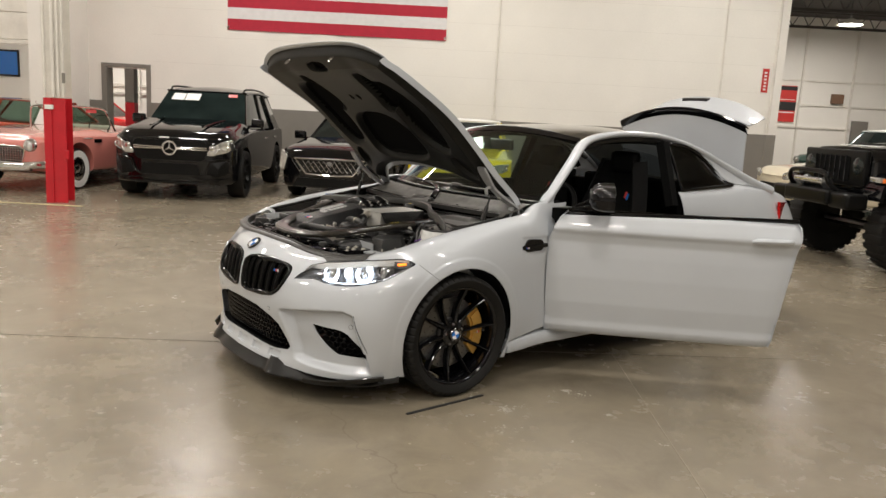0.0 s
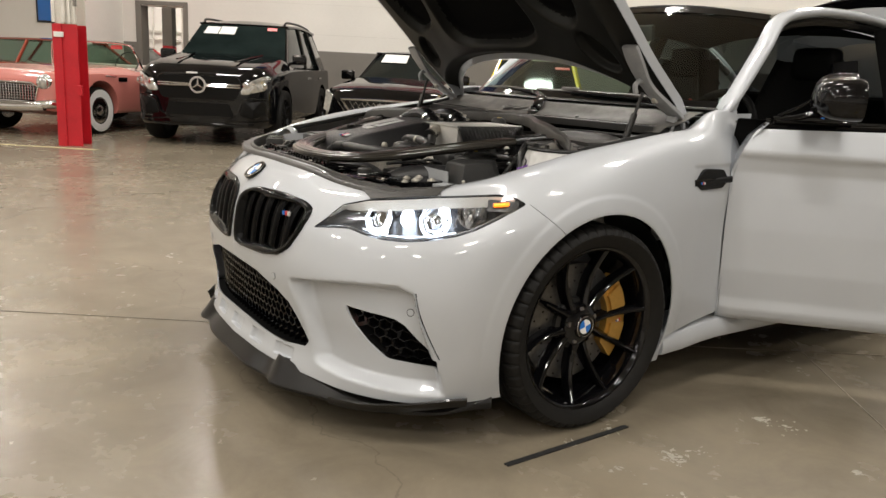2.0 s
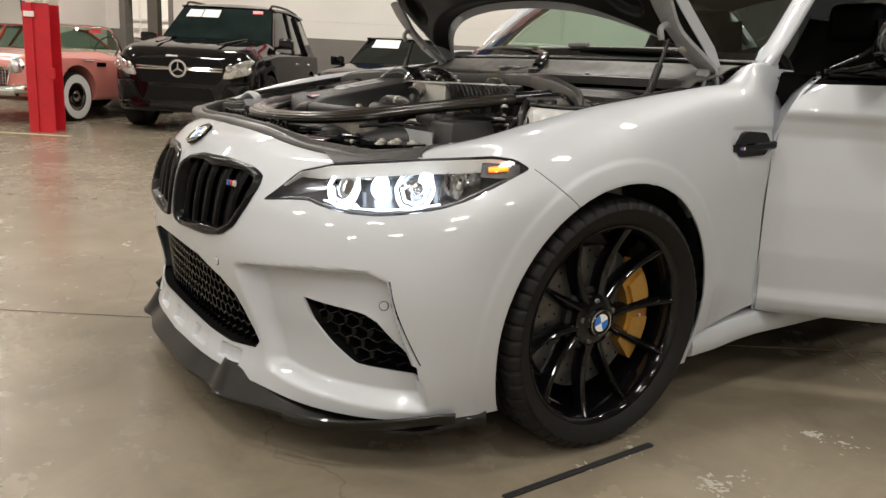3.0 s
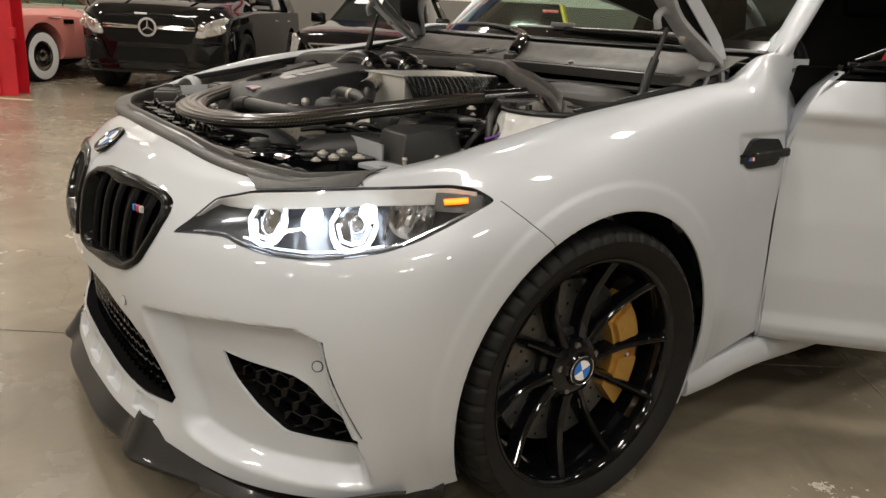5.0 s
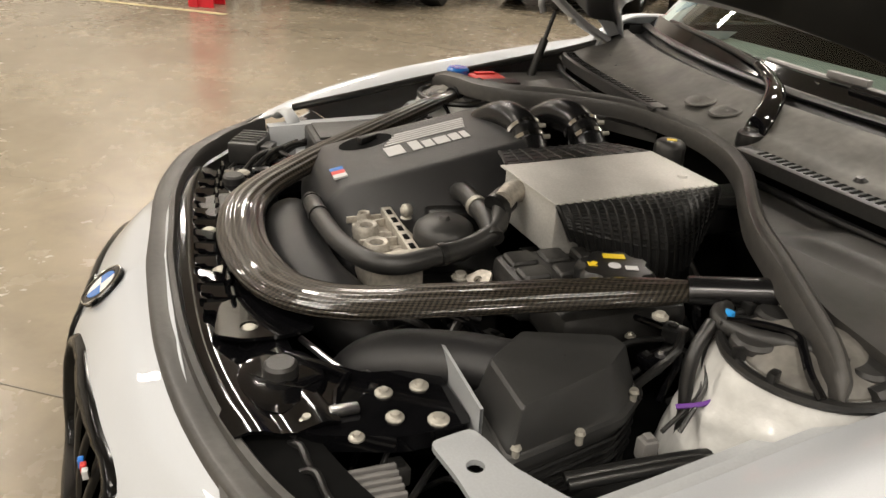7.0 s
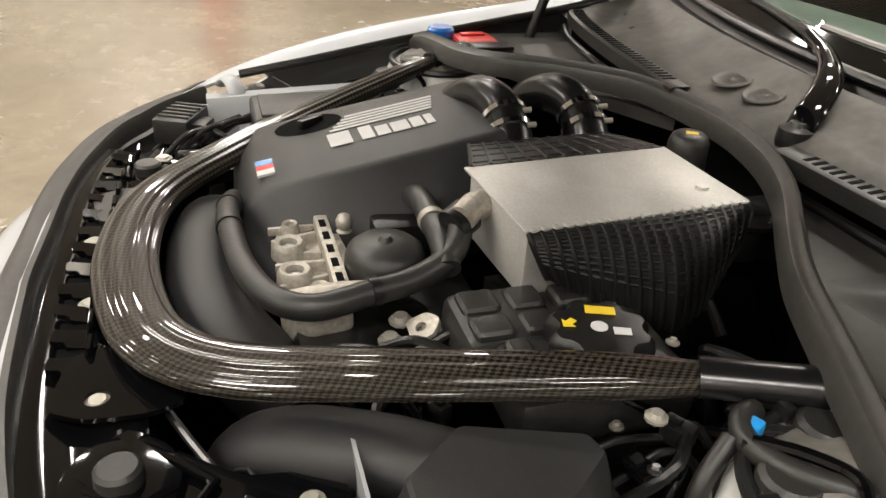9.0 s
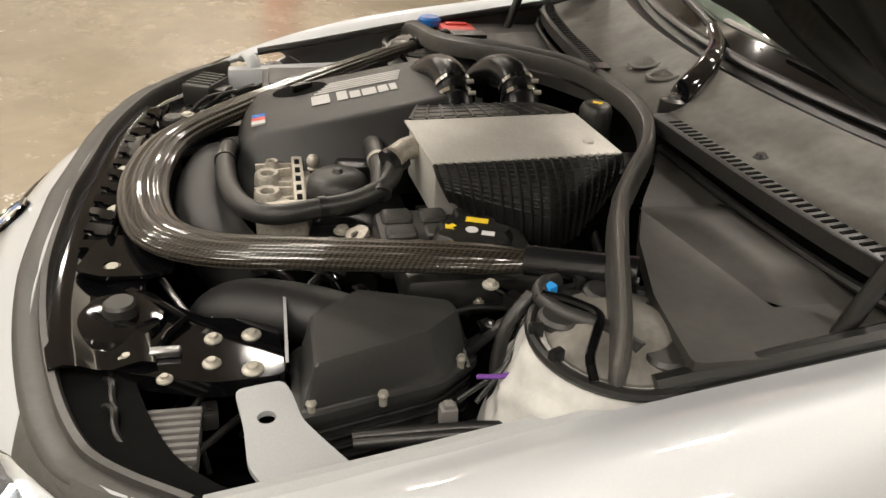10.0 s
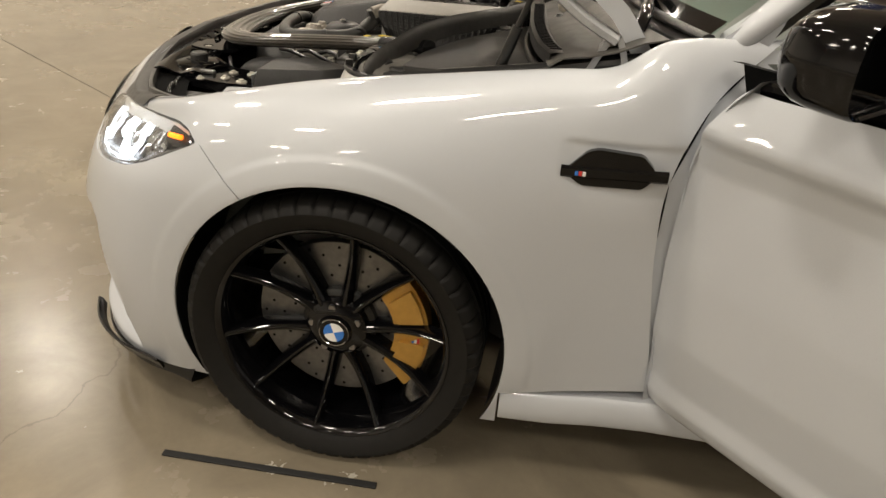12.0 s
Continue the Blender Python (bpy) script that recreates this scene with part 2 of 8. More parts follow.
LENS = thin_glass("headlamp_lens", (0.93, 0.94, 0.95), 0.1)

# ---- the hall ----
def concrete():
    m = mat("polished_concrete", (0.27, 0.240, 0.195), 0.26, coat=0.0)
    nt = m.node_tree
    b = nt.nodes["Principled BSDF"]
    co = nt.nodes.new("ShaderNodeTexCoord")
    link = nt.links.new

    def noise_tex(scale, detail=6.0, rough=0.6, warp=0.0):
        t = nt.nodes.new("ShaderNodeTexNoise")
        t.inputs["Scale"].default_value, t.inputs["Detail"].default_value, t.inputs["Roughness"].default_value = scale, detail, rough
        t.inputs["Distortion"].default_value = warp
        link(co.outputs["Object"], t.inputs["Vector"])
        return t.outputs["Fac"]

    def span(fac, a, c, lo, hi):
        r = nt.nodes.new("ShaderNodeMapRange")
        for i, v in zip((1, 2, 3, 4), (a, c, lo, hi)):
            r.inputs[i].default_value = v
        link(fac, r.inputs[0])
        return r.outputs[0]

    def mul(x, y):
        k = nt.nodes.new("ShaderNodeMath")
        k.operation = "MULTIPLY"
        link(x, k.inputs[0]), link(y, k.inputs[1])
        return k.outputs[0]

    tone = mul(mul(span(noise_tex(0.45), 0.3, 0.7, 0.76, 1.15), span(noise_tex(3.2, 9, 0.68, warp=0.8), 0.3, 0.7, 0.80, 1.13)), span(noise_tex(45), 0.3, 0.7, 0.98, 1.02))
    spots = span(noise_tex(11, 8, 0.75), 0.68, 0.74, 1.0, 0.86)
    tone = mul(tone, spots)
    vor = nt.nodes.new("ShaderNodeTexVoronoi")
    vor.feature = "DISTANCE_TO_EDGE"
    vor.inputs["Scale"].default_value = 0.22
    wob = nt.nodes.new("ShaderNodeVectorMath")
    wob.operation = "ADD"
    nz = nt.nodes.new("ShaderNodeTexNoise")
    nz.inputs["Scale"].default_value, nz.inputs["Detail"].default_value = 1.3, 8
    link(co.outputs["Object"], nz.inputs["Vector"])
    sc = nt.nodes.new("ShaderNodeVectorMath")
    sc.operation = "SCALE"
    sc.inputs[3].default_value = 1.1
    link(nz.outputs["Color"], sc.inputs[0])
    link(co.outputs["Object"], wob.inputs[0]), link(sc.outputs[0], wob.inputs[1])
    link(wob.outputs[0], vor.inputs["Vector"])
    crack = span(vor.outputs["Distance"], 0.0004, 0.0012, 0.80, 1.0)
    tone = mul(tone, crack)
    h = nt.nodes.new("ShaderNodeVectorMath")
    h.operation = "SCALE"
    h.inputs[0].default_value = (0.228, 0.194, 0.142)
    link(tone, h.inputs[3])
    link(h.outputs[0], b.inputs["Base Color"])
    link(span(mul(noise_tex(0.9), noise_tex(7)), 0.15, 0.38, 0.22, 0.30), b.inputs["Roughness"])
    bp = nt.nodes.new("ShaderNodeBump")
    bp.inputs["Strength"].default_value, bp.inputs["Distance"].default_value = 0.025, 0.003
    link(noise_tex(14), bp.inputs["Height"])
    link(bp.outputs[0], b.inputs["Normal"])
    return m


CONCRETE = concrete()
WALL_WHITE = mat("white_painted_block", (0.80, 0.775, 0.73), 0.6, grain=0.02, grain_scale=30, blotch=0.035, blotch_scale=0.8, bump=0.3, bump_scale=60)
WALL_GREY = mat("grey_painted_band", (0.20, 0.185, 0.165), 0.55, grain=0.04, blotch=0.06, blotch_scale=1.5, bump=0.3, bump_scale=60)
FRAME_GREY = mat("grey_steel_frame", (0.19, 0.175, 0.155), 0.5, grain=0.05)
CEILING = mat("ceiling_deck", (0.55, 0.53, 0.49), 0.7, grain=0.05, blotch=0.08, blotch_scale=0.5)
PILLAR_RED = mat("red_painted_steel", (0.50, 0.012, 0.022), 0.38, grain=0.06, blotch=0.12, blotch_scale=4, bump=0.2, bump_scale=40)
PILLAR_WHITE = mat("white_painted_steel", (0.72, 0.69, 0.63), 0.45, grain=0.04, blotch=0.08, blotch_scale=4)
PAPER_WHITE = mat("white_plate", (0.78, 0.78, 0.75), 0.5, grain=0.03)
SUV_DARK = mat("dark_print", (0.015, 0.015, 0.016), 0.5, grain=0.1)
STEEL_DARK = mat("dark_painted_steel", (0.10, 0.095, 0.09), 0.6, grain=0.1)
TAPE = mat("black_rubber_strip", (0.012, 0.012, 0.012), 0.7, grain=0.2)


def slab(name, a0, a1, d0, d1, z0, z1, material):
    ob = part(name, box(a0, a1, d0, d1, z0, z1), material)
    ob.matrix_world = ROOM
    return tagged(ob, kind="structure")


floor = tagged(slab("floor", -16, 24, -14, 40, -0.3, 0, CONCRETE), "polished brown-grey concrete floor with cracks and stains", "floor")
tagged(slab("ceiling", -16, 24, -14, 40, CEIL, CEIL + 0.3, CEILING), "pale steel deck ceiling of the hall", "ceiling")
# far wall with a doorway, painted grey below and white above
GATE = (-8.06, -7.02, 2.23)
for nm, a0, a1 in (("wall_far_1", -8.6, GATE[0]), ("wall_far_2", GATE[1], 7.38)):
    tagged(slab(nm, a0, a1, WALL_D, WALL_D + 0.3, 1.47, CEIL, WALL_WHITE), "white painted concrete block wall", "wall")
    tagged(slab(nm + "_band", a0, a1, WALL_D - 0.003, WALL_D + 0.3, 0, 1.47, WALL_GREY), "grey painted lower band of the wall", "wall")
tagged(slab("wall_far_lintel", GATE[0], GATE[1], WALL_D, WALL_D + 0.3, GATE[2], CEIL, WALL_WHITE), "white painted wall above the doorway", "wall")
tagged(slab("wall_left", -16.3, -16, -14, 40, 0, CEIL, WALL_WHITE), "white painted side wall", "wall")
tagged(slab("wall_right", 24, 24.3, -14, 40, 0, CEIL, WALL_WHITE), "white painted side wall", "wall")
tagged(slab("wall_back", -16, 24, -14.3, -14, 0, CEIL, WALL_WHITE), "white painted wall behind", "wall")
tagged(slab("wall_end", -16, 24, 40, 40.3, 0, CEIL, WALL_WHITE), "white painted end wall of the far room", "wall")

def in_hall(name, bm, material, label="", category="", parent=None, kind=""):
    ob = part(name, bm, material, parent)
    if parent is None:
        ob.matrix_world = ROOM
    return tagged(smooth(ob, 30), label, category, "", kind)


# steel column, red below and white above
column = thing("steel_column", "steel column painted red below and white above", "column", m=ROOM @ pose(-5.49, 10.82, 0, 0, 0, 10))
def h_beam(z0, z1):
    return merged(vbox(-.125, .125, -.16, -.145, z0, z1, .003), vbox(-.125, .125, .145, .16, z0, z1, .003), vbox(-.006, .006, -.145, .145, z0, z1))
part("lower_column", merged(h_beam(0, 1.455), vbox(-.155, -.05, -.185, -.16, .0, 1.455, .004)), PILLAR_RED, column, "red painted lower column")
part("upper_column", h_beam(1.455, CEIL), PILLAR_WHITE, column, "white painted upper column")
for x, w in ((-.13, .022), (-.02, .028), (.05, .018), (.11, .014)):
    smooth(part("conduit", tube([(x, -.185, 1.47), (x, -.185, CEIL)], w, 10), PILLAR_WHITE, column))
part("switch_box", vbox(-.13, -.02, -.215, -.185, 1.30, 1.36, .004), PAPER_WHITE, column)
part("outlet_box", vbox(.10, .16, -.20, -.16, .62, .74, .006), PILLAR_RED, column)
part("hook", vbox(.10, .14, -.20, -.17, 1.66, 1.80, .006), FRAME_GREY, column)

# striped flag, hung on the far wall
flag = thing("striped_flag", "large red and white striped flag with blue canton", "flag", m=ROOM @ pose(-2.69, WALL_D - .012, 3.21))
FLAG_RED = mat("flag_red", (0.42, 0.012, 0.035), 0.7, grain=0.06, grain_scale=8, blotch=0.05)
FLAG_WHITE = mat("flag_white", (0.70, 0.69, 0.70), 0.7, grain=0.05, grain_scale=8)
FLAG_BLUE = mat("flag_blue", (0.012, 0.025, 0.13), 0.7, grain=0.05)
for k in range(13):
    x0 = -2.51 if k < 6 else -.50
    g = np.array([[(x, -.012 - .010 * math.sin(x * 3.1 + z) - .006 * math.sin(x * 7.7), .25 * k + z) for x in np.linspace(x0, 2.51, 40)] for z in (0, .125, .25)])
    smooth(part("stripe", sheet(g), FLAG_RED if k % 2 == 0 else FLAG_WHITE, flag))
part("canton", sheet(np.array([[(x, -.014, z) for x in np.linspace(-2.51, -.50, 10)] for z in (1.5, 3.25)])), FLAG_BLUE, flag)
for x in (-2.51, 2.51):
    smooth(part("grommet", moved(lathe([(.012, 0), (.03, 0), (.03, .006), (.012, .006)], 12, "y", True), pose(x * .99, -.03, .05)), CHROME, flag))

# doorway frame in the far wall
gate = thing("door_frame", "grey steel door frame without a door leaf", "door frame", m=ROOM @ pose(0, 0, 0))
for nm, b in (("jamb", (GATE[0] - .06, GATE[0] + .06, WALL_D - .03, WALL_D + .32, 0, GATE[2] + .02)), ("jamb", (GATE[1] - .06, GATE[1] + .04, WALL_D - .03, WALL_D + .32, 0, GATE[2] + .02)), ("head", (GATE[0] - .06, GATE[1] + .04, WALL_D - .034, WALL_D + .32, GATE[2] + .02, GATE[2] + .10))):
    part(nm, vbox(*b, .006), FRAME_GREY, gate)
inner_col = thing("steel_column", "grey steel column with red foot in the next room", "column", m=ROOM @ pose(-8.1, 19.6, 0))
part("lower_column", vbox(-.12, .12, -.12, .12, 0, 1.45, .01), PILLAR_RED, inner_col)
part("upper_column", vbox(-.12, .12, -.12, .12, 1.45, 5, .01), FRAME_GREY, inner_col)
tagged(slab("wall_next_room", -16, 7.3, 25.0, 25.3, 0, CEIL, WALL_WHITE), "white wall of the next room", "wall")
for z in (1.75, 2.0):
    in_hall("wall_pipe", tube([(-13, 24.9, z), (-6, 24.9, z)], .03, 8), PILLAR_WHITE, "white painted pipe on the wall", "pipe")
for a in (-11.3, -10.9, -10.4, -10.0):
    in_hall("wall_pipe", tube([(a, 24.85, 1.4), (a, 24.85, 5)], .03, 8), PILLAR_WHITE, "white painted pipe on the wall", "pipe")

# block courses, pipes and signs on the far wall
for a, z0 in ((1.02, 1.58), (6.20, 2.0)):
    p = in_hall("wall_conduit", tube([(a, WALL_D - .03, z0), (a, WALL_D - .03, CEIL)], .022, 8), PILLAR_WHITE, "white painted conduit down the wall", "pipe")
    if z0 < 1.8:
        in_hall("outlet_box", vbox(a - .06, a + .06, WALL_D - .06, WALL_D, z0 - .12, z0 + .02, .006), PILLAR_WHITE, "white outlet box on the wall", "outlet")
for k in range(5):
    z = 1.80 + .61 * k
    ob = in_hall("mortar_line", vbox(GATE[1] + .1, 7.5, WALL_D - .004, WALL_D, z, z + .006), mat("mortar_shade", (0.70, 0.675, 0.63), 0.7, grain=0.03), "faint block course on the wall", "wall", kind="structure")
sign = thing("wall_sign", "narrow red sign with pale bars", "sign", m=ROOM @ pose(7.22, WALL_D - .006, 2.70))
part("plate", vbox(-.075, .075, -.008, 0, -.27, .27, .002), RED, sign)
for k in range(6):
    part("bar", vbox(-.03, .03, -.010, -.008, -.22 + .075 * k, -.18 + .075 * k), PAPER_WHITE, sign)
# white clad end of the wall with its box-out
slab("wall_far_return", 7.38, 7.61, WALL_D - .02, 25.0, 1.47, CEIL, WALL_WHITE)
slab("wall_far_return_band", 7.38, 7.613, WALL_D - .023, 25.0, 0, 1.47, WALL_GREY)
in_hall("wall_conduit", tube([(7.40, WALL_D - .03, 1.5), (7.40, WALL_D - .03, CEIL)], .03, 8), PILLAR_WHITE, "white painted conduit down the wall", "pipe")

# the next hall on the right
tagged(slab("wall_right_room", 7.8, 18, 24.6, 24.9, 0, CEIL, WALL_WHITE), "white panelled wall of the next hall", "wall")
tagged(slab("wall_right_side", 14.6, 14.9, 12, 24.6, 0, CEIL, WALL_WHITE), "white side wall of the next hall", "wall")
for z in (1.75, 2.45, 3.2, 5.3):
    in_hall("wall_batten", vbox(7.9, 14.6, 24.55, 24.6, z, z + .05), PILLAR_WHITE, "white batten across the wall", "batten")
for a in (11.0, 12.6):
    in_hall("wall_batten", vbox(a, a + .05, 24.53, 24.6, 0, CEIL), PILLAR_WHITE, "white batten up the wall", "batten")
banner = thing("wall_banner", "red and black banner with unreadable pale bars", "banner", m=ROOM @ pose(10.62, 24.55, 1.92))
part("cloth", vbox(-.28, .28, -.012, 0, 0, 1.12, .002), RED, banner)
for z0, z1, c in ((.35, .62, SUV_DARK), (.98, 1.10, SUV_DARK), (.28, .31, PAPER_WHITE), (.68, .70, PAPER_WHITE)):
    part("band", vbox(-.24 if c is PAPER_WHITE else -.28, .24 if c is PAPER_WHITE else .28, -.016, -.012, z0, z1), c, banner)
in_hall("panel_box", vbox(12.0, 12.35, 24.45, 24.6, 2.55, 2.85, .01), mat("brown_box", (0.18, 0.10, 0.06), 0.6, grain=0.1), "small brown box on the wall", "box")
in_hall("side_door", vbox(12.75, 13.25, 24.5, 24.6, 0, 2.05, .01), FRAME_GREY, "grey service door in the far wall", "door")
DARK_DECK = mat("dark_roof_deck", (0.05, 0.045, 0.04), 0.8, grain=0.1)
tagged(slab("ceiling_right_room", 7.8, 18, 12, 24.6, 5.15, 5.35, DARK_DECK), "dark roof deck of the next hall", "ceiling")
for d in (14, 17, 20, 23):
    truss = thing("roof_truss", "dark steel roof truss", "truss", m=ROOM @ pose(0, d, 4.6))
    part("chord", merged(vbox(7.8, 14.6, -.04, .04, .42, .50), vbox(7.8, 14.6, -.04, .04, .0, .07)), DARK_DECK, truss)
    for k in range(14):
        a = 7.9 + .48 * k
        smooth(part("web", tube([(a, 0, .05), (a + .24, 0, .45), (a + .48, 0, .05)], .016, 6), STEEL_DARK, truss))
dome = thing("hanging_lamp", "white bell lamp hanging from the truss, lit", "lamp", m=ROOM @ pose(10.0, 20.0, 4.32))
smooth(part("shade", lathe([(.05, .16), (.20, .10), (.30, .02), (.31, 0)], 28, "z", False, False), PILLAR_WHITE, dome))
smooth(part("bulb", lathe([(0, -.01), (.27, -.005), (.28, .01)], 24), mat("lamp_glow", (1, 1, 1), 0.3, emit=(1, 0.92, 0.78), emit_strength=12), dome))
smooth(part("rod", tube([(0, 0, .16), (0, 0, .65)], .012, 6), STEEL_DARK, dome))

# left side: roll-up door, post and picture
shutter = thing("roll_up_door", "pale ribbed roll-up door, raised", "door", m=ROOM @ pose(0, 16.2, 0))
for k in range(9):
    part("slat", vbox(-16, -8.72, -.02, .02, 2.62 + .55 * k, 3.15 + .55 * k, .01), PILLAR_WHITE, shutter)
part("bottom_rail", vbox(-16, -8.72, -.03, .03, 2.52, 2.60, .006), PILLAR_WHITE, shutter)
post = tagged(slab("wall_post", -8.72, -8.42, 16.0, 18.0, 0, CEIL, WALL_WHITE), "white boxed wall post", "wall")
pic = thing("window_picture", "dark framed picture with a blue shape", "picture", m=ROOM @ pose(-14.27, 24.98, 2.12))
part("frame", vbox(-.36, .36, -.03, 0, -.04, .80, .006), SUV_DARK, pic)
part("picture", vbox(-.30, .30, -.034, -.03, .02, .74), BLUE, pic)

# floor: saw cuts, rubber strip, paint chips
JOINT = mat("joint_filler", (0.13, 0.112, 0.085), 0.6, grain=0.2)
JOINT_PALE = mat("dusty_joint_filler", (0.25, 0.215, 0.165), 0.7, grain=0.3, grain_scale=40)
for nm, x0, y0, x1, y1 in (("a", -4.6, -6.7, -.2, -.15), ("b", -.6, -.77, 1.6, 2.6), ("c", .66, 1.47, 2.4, .11), ("d", -12, -4.8, -4, 3.2)):
    d = Vector((x1 - x0, y1 - y0, 0))
    ob = part("saw_cut", moved(vbox(0, d.length, -.0025, .0025, .0005, .0020), Matrix.Translation((x0, y0, 0)) @ pose(0, 0, 0, 0, 0, math.degrees(math.atan2(d.y, d.x)))), JOINT_PALE if nm in "bc" else JOINT)
    tagged(ob, "dusty saw-cut joint in the concrete floor" if nm in "bc" else "dark saw-cut joint in the concrete floor", "joint", kind="structure")
stripe = part("rubber_strip", moved(vbox(0, .503, -.009, .009, .001, .006, .002), Matrix.Translation((.978, -.374, 0)) @ pose(0, 0, 0, 0, 0, 91.9)), TAPE)
tagged(stripe, "thin black rubber strip lying on the floor", "strip")
CHIP = mat("paint_chip", (0.40, 0.37, 0.31), 0.55, grain=0.2, grain_scale=90)
rng = random.Random(4)
vs_, fs_ = [], []
for cx, cy, n, spread in ((1.16, .05, 60, .13), (1.27, .50, 30, .10), (1.06, -.12, 26, .10), (-1.5, -1.4, 46, .35), (1.55, 1.0, 24, .25), (.2, -1.9, 10, .3), (1.75, .35, 16, .2)):
    nests = [(cx + rng.gauss(0, spread), cy + rng.gauss(0, spread), rng.uniform(.008, .035)) for _ in range(max(3, n // 9))]
    for _ in range(n * 2):
        nx, ny, tight = nests[int(rng.random() ** 1.6 * len(nests))]
        x, y = nx + rng.gauss(0, tight), ny + rng.gauss(0, tight)
        r = .0015 + .010 * rng.random() ** 2.2
        k, o, w0 = rng.randint(7, 11), len(vs_), rng.uniform(0, 6)
        sx, sy, turn = rng.uniform(.6, 1.6), rng.uniform(.4, 1.0), rng.uniform(0, 3)
        for i in range(k):
            q, w = r * rng.uniform(.35, 1.4), w0 + 2 * math.pi * i / k
            u, v = q * sx * math.cos(w), q * sy * math.sin(w)
            vs_.append((x + u * math.cos(turn) - v * math.sin(turn), y + u * math.sin(turn) + v * math.cos(turn), .0012 + .00002 * (o % 29)))
        fs_.append(list(range(o, o + k)))
tagged(part("paint_chips", (vs_, fs_), CHIP), "pale paint chips scattered on the concrete floor", "paint chips", kind="stuff")
YEL = mat("worn_yellow_line", (0.42, 0.36, 0.20), 0.6, grain=0.3, grain_scale=9, blotch=0.2)
line = in_hall("floor_line", vbox(-12, -5.0, 10.35, 10.45, .001, .003), YEL, "worn yellow line painted on the floor", "floor line", kind="structure")

# high-bay housings over the lamps
HOUSING = mat("lamp_housing", (0.6, 0.6, 0.58), 0.4, grain=0.05)
bay_lamp = None
for a, d in LAMP_SPOTS:
    m = ROOM @ pose(a, d, CEIL - .98)
    if bay_lamp is None:
        bay_lamp = thing("high_bay_fixture", "pale metal high-bay fixture hanging from the ceiling", "lamp", "high-bay fixtures", m)
        part("housing", vbox(-.68, .68, -.26, .26, .02, .10, .02), HOUSING, bay_lamp)
        for x in (-.5, .5):
            smooth(part("hanger", tube([(x, 0, .10), (x, 0, .97)], .006, 6), STEEL_DARK, bay_lamp))
    else:
        copy_thing(bay_lamp, m)

# ---- the silver coupe: x to its left, y to its tail, z up, origin under the front axle ----
coupe = thing("sports_coupe", "light silver two-door sports coupe with bonnet, boot and driver door open", "car")


def carbon_weave(name, gain, coat):
    m = mat(name, (0.02, 0.018, 0.016), 0.28 if coat > .5 else 0.34, coat=coat, spec=0.5 if coat > .5 else 0.22)
    nt = m.node_tree
    b = nt.nodes["Principled BSDF"]
    co, chk, mp = (nt.nodes.new("ShaderNode" + k) for k in ("TexCoord", "TexChecker", "Mapping"))
    mp.inputs["Rotation"].default_value = (0.4, 0.3, 0.78)
    chk.inputs["Scale"].default_value = 260
    chk.inputs["Color1"].default_value, chk.inputs["Color2"].default_value = (0.010 * gain, 0.009 * gain, 0.008 * gain, 1), (0.055 * gain, 0.046 * gain, 0.036 * gain, 1)
    nt.links.new(co.outputs["Object"], mp.inputs[0]), nt.links.new(mp.outputs[0], chk.inputs["Vector"])
    nt.links.new(chk.outputs["Color"], b.inputs["Base Color"])
    return m


DARK_CARBON = carbon_weave("dark_carbon_weave", 0.14, 0.3)

# character lines of the left front skin, from the nose's middle round the corner to the door
SKIN_ROWS = [
    [(0, -.838, .165), (.25, -.822, .165), (.45, -.772, .16), (.64, -.690, .15), (.78, -.558, .148), (.845, -.38, .148), (.86, 0, .15), (.85, .37, .15), (.842, .50, .15), (.838, .59, .15), (.835, .682, .15)],
    [(0, -.815, .25), (.25, -.803, .25), (.45, -.755, .265), (.66, -.680, .275), (.825, -.52, .28), (.885, -.34, .29), (.90, 0, .30), (.875, .37, .29), (.855, .50, .295), (.845, .59, .298), (.838, .677, .30)],
    [(0, -.835, .45), (.25, -.82, .45), (.45, -.785, .45), (.67, -.69, .45), (.84, -.52, .45), (.905, -.33, .46), (.925, 0, .48), (.885, .37, .46), (.862, .50, .46), (.852, .58, .46), (.845, .654, .46)],
    [(0, -.83, .57), (.25, -.81, .57), (.45, -.765, .57), (.67, -.655, .58), (.835, -.48, .60), (.905, -.30, .62), (.928, 0, .64), (.884, .37, .62), (.866, .49, .62), (.858, .565, .62), (.852, .634, .62)],
    [(0, -.805, .66), (.25, -.785, .655), (.45, -.725, .645), (.67, -.60, .655), (.82, -.41, .685), (.882, -.26, .715), (.906, 0, .745), (.875, .37, .745), (.866, .49, .75), (.862, .565, .755), (.858, .634, .76)],
    [(0, -.75, .73), (.25, -.725, .725), (.45, -.675, .70), (.645, -.56, .705), (.795, -.37, .745), (.845, -.23, .785), (.858, 0, .828), (.840, .37, .868), (.838, .50, .888), (.832, .585, .902), (.800, .690, .897)],
    [(0, -.70, .754), (.25, -.685, .748), (.445, -.650, .722), (.625, -.553, .723), (.762, -.385, .773), (.788, -.215, .822), (.792, 0, .868), (.786, .375, .922), (.784, .505, .940), (.785, .605, .992), (.742, .780, .992)],
    [(0, -.655, .772), (.25, -.645, .765), (.44, -.62, .74), (.60, -.545, .735), (.712, -.40, .768), (.722, -.20, .806), (.722, 0, .846), (.72, .38, .905), (.724, .515, .922), (.752, .61, .994), (.712, .804, 1.006)],
]


def smoothstep(x):
    x = np.clip(x, 0, 1)
    return x * x * (3 - 2 * x)


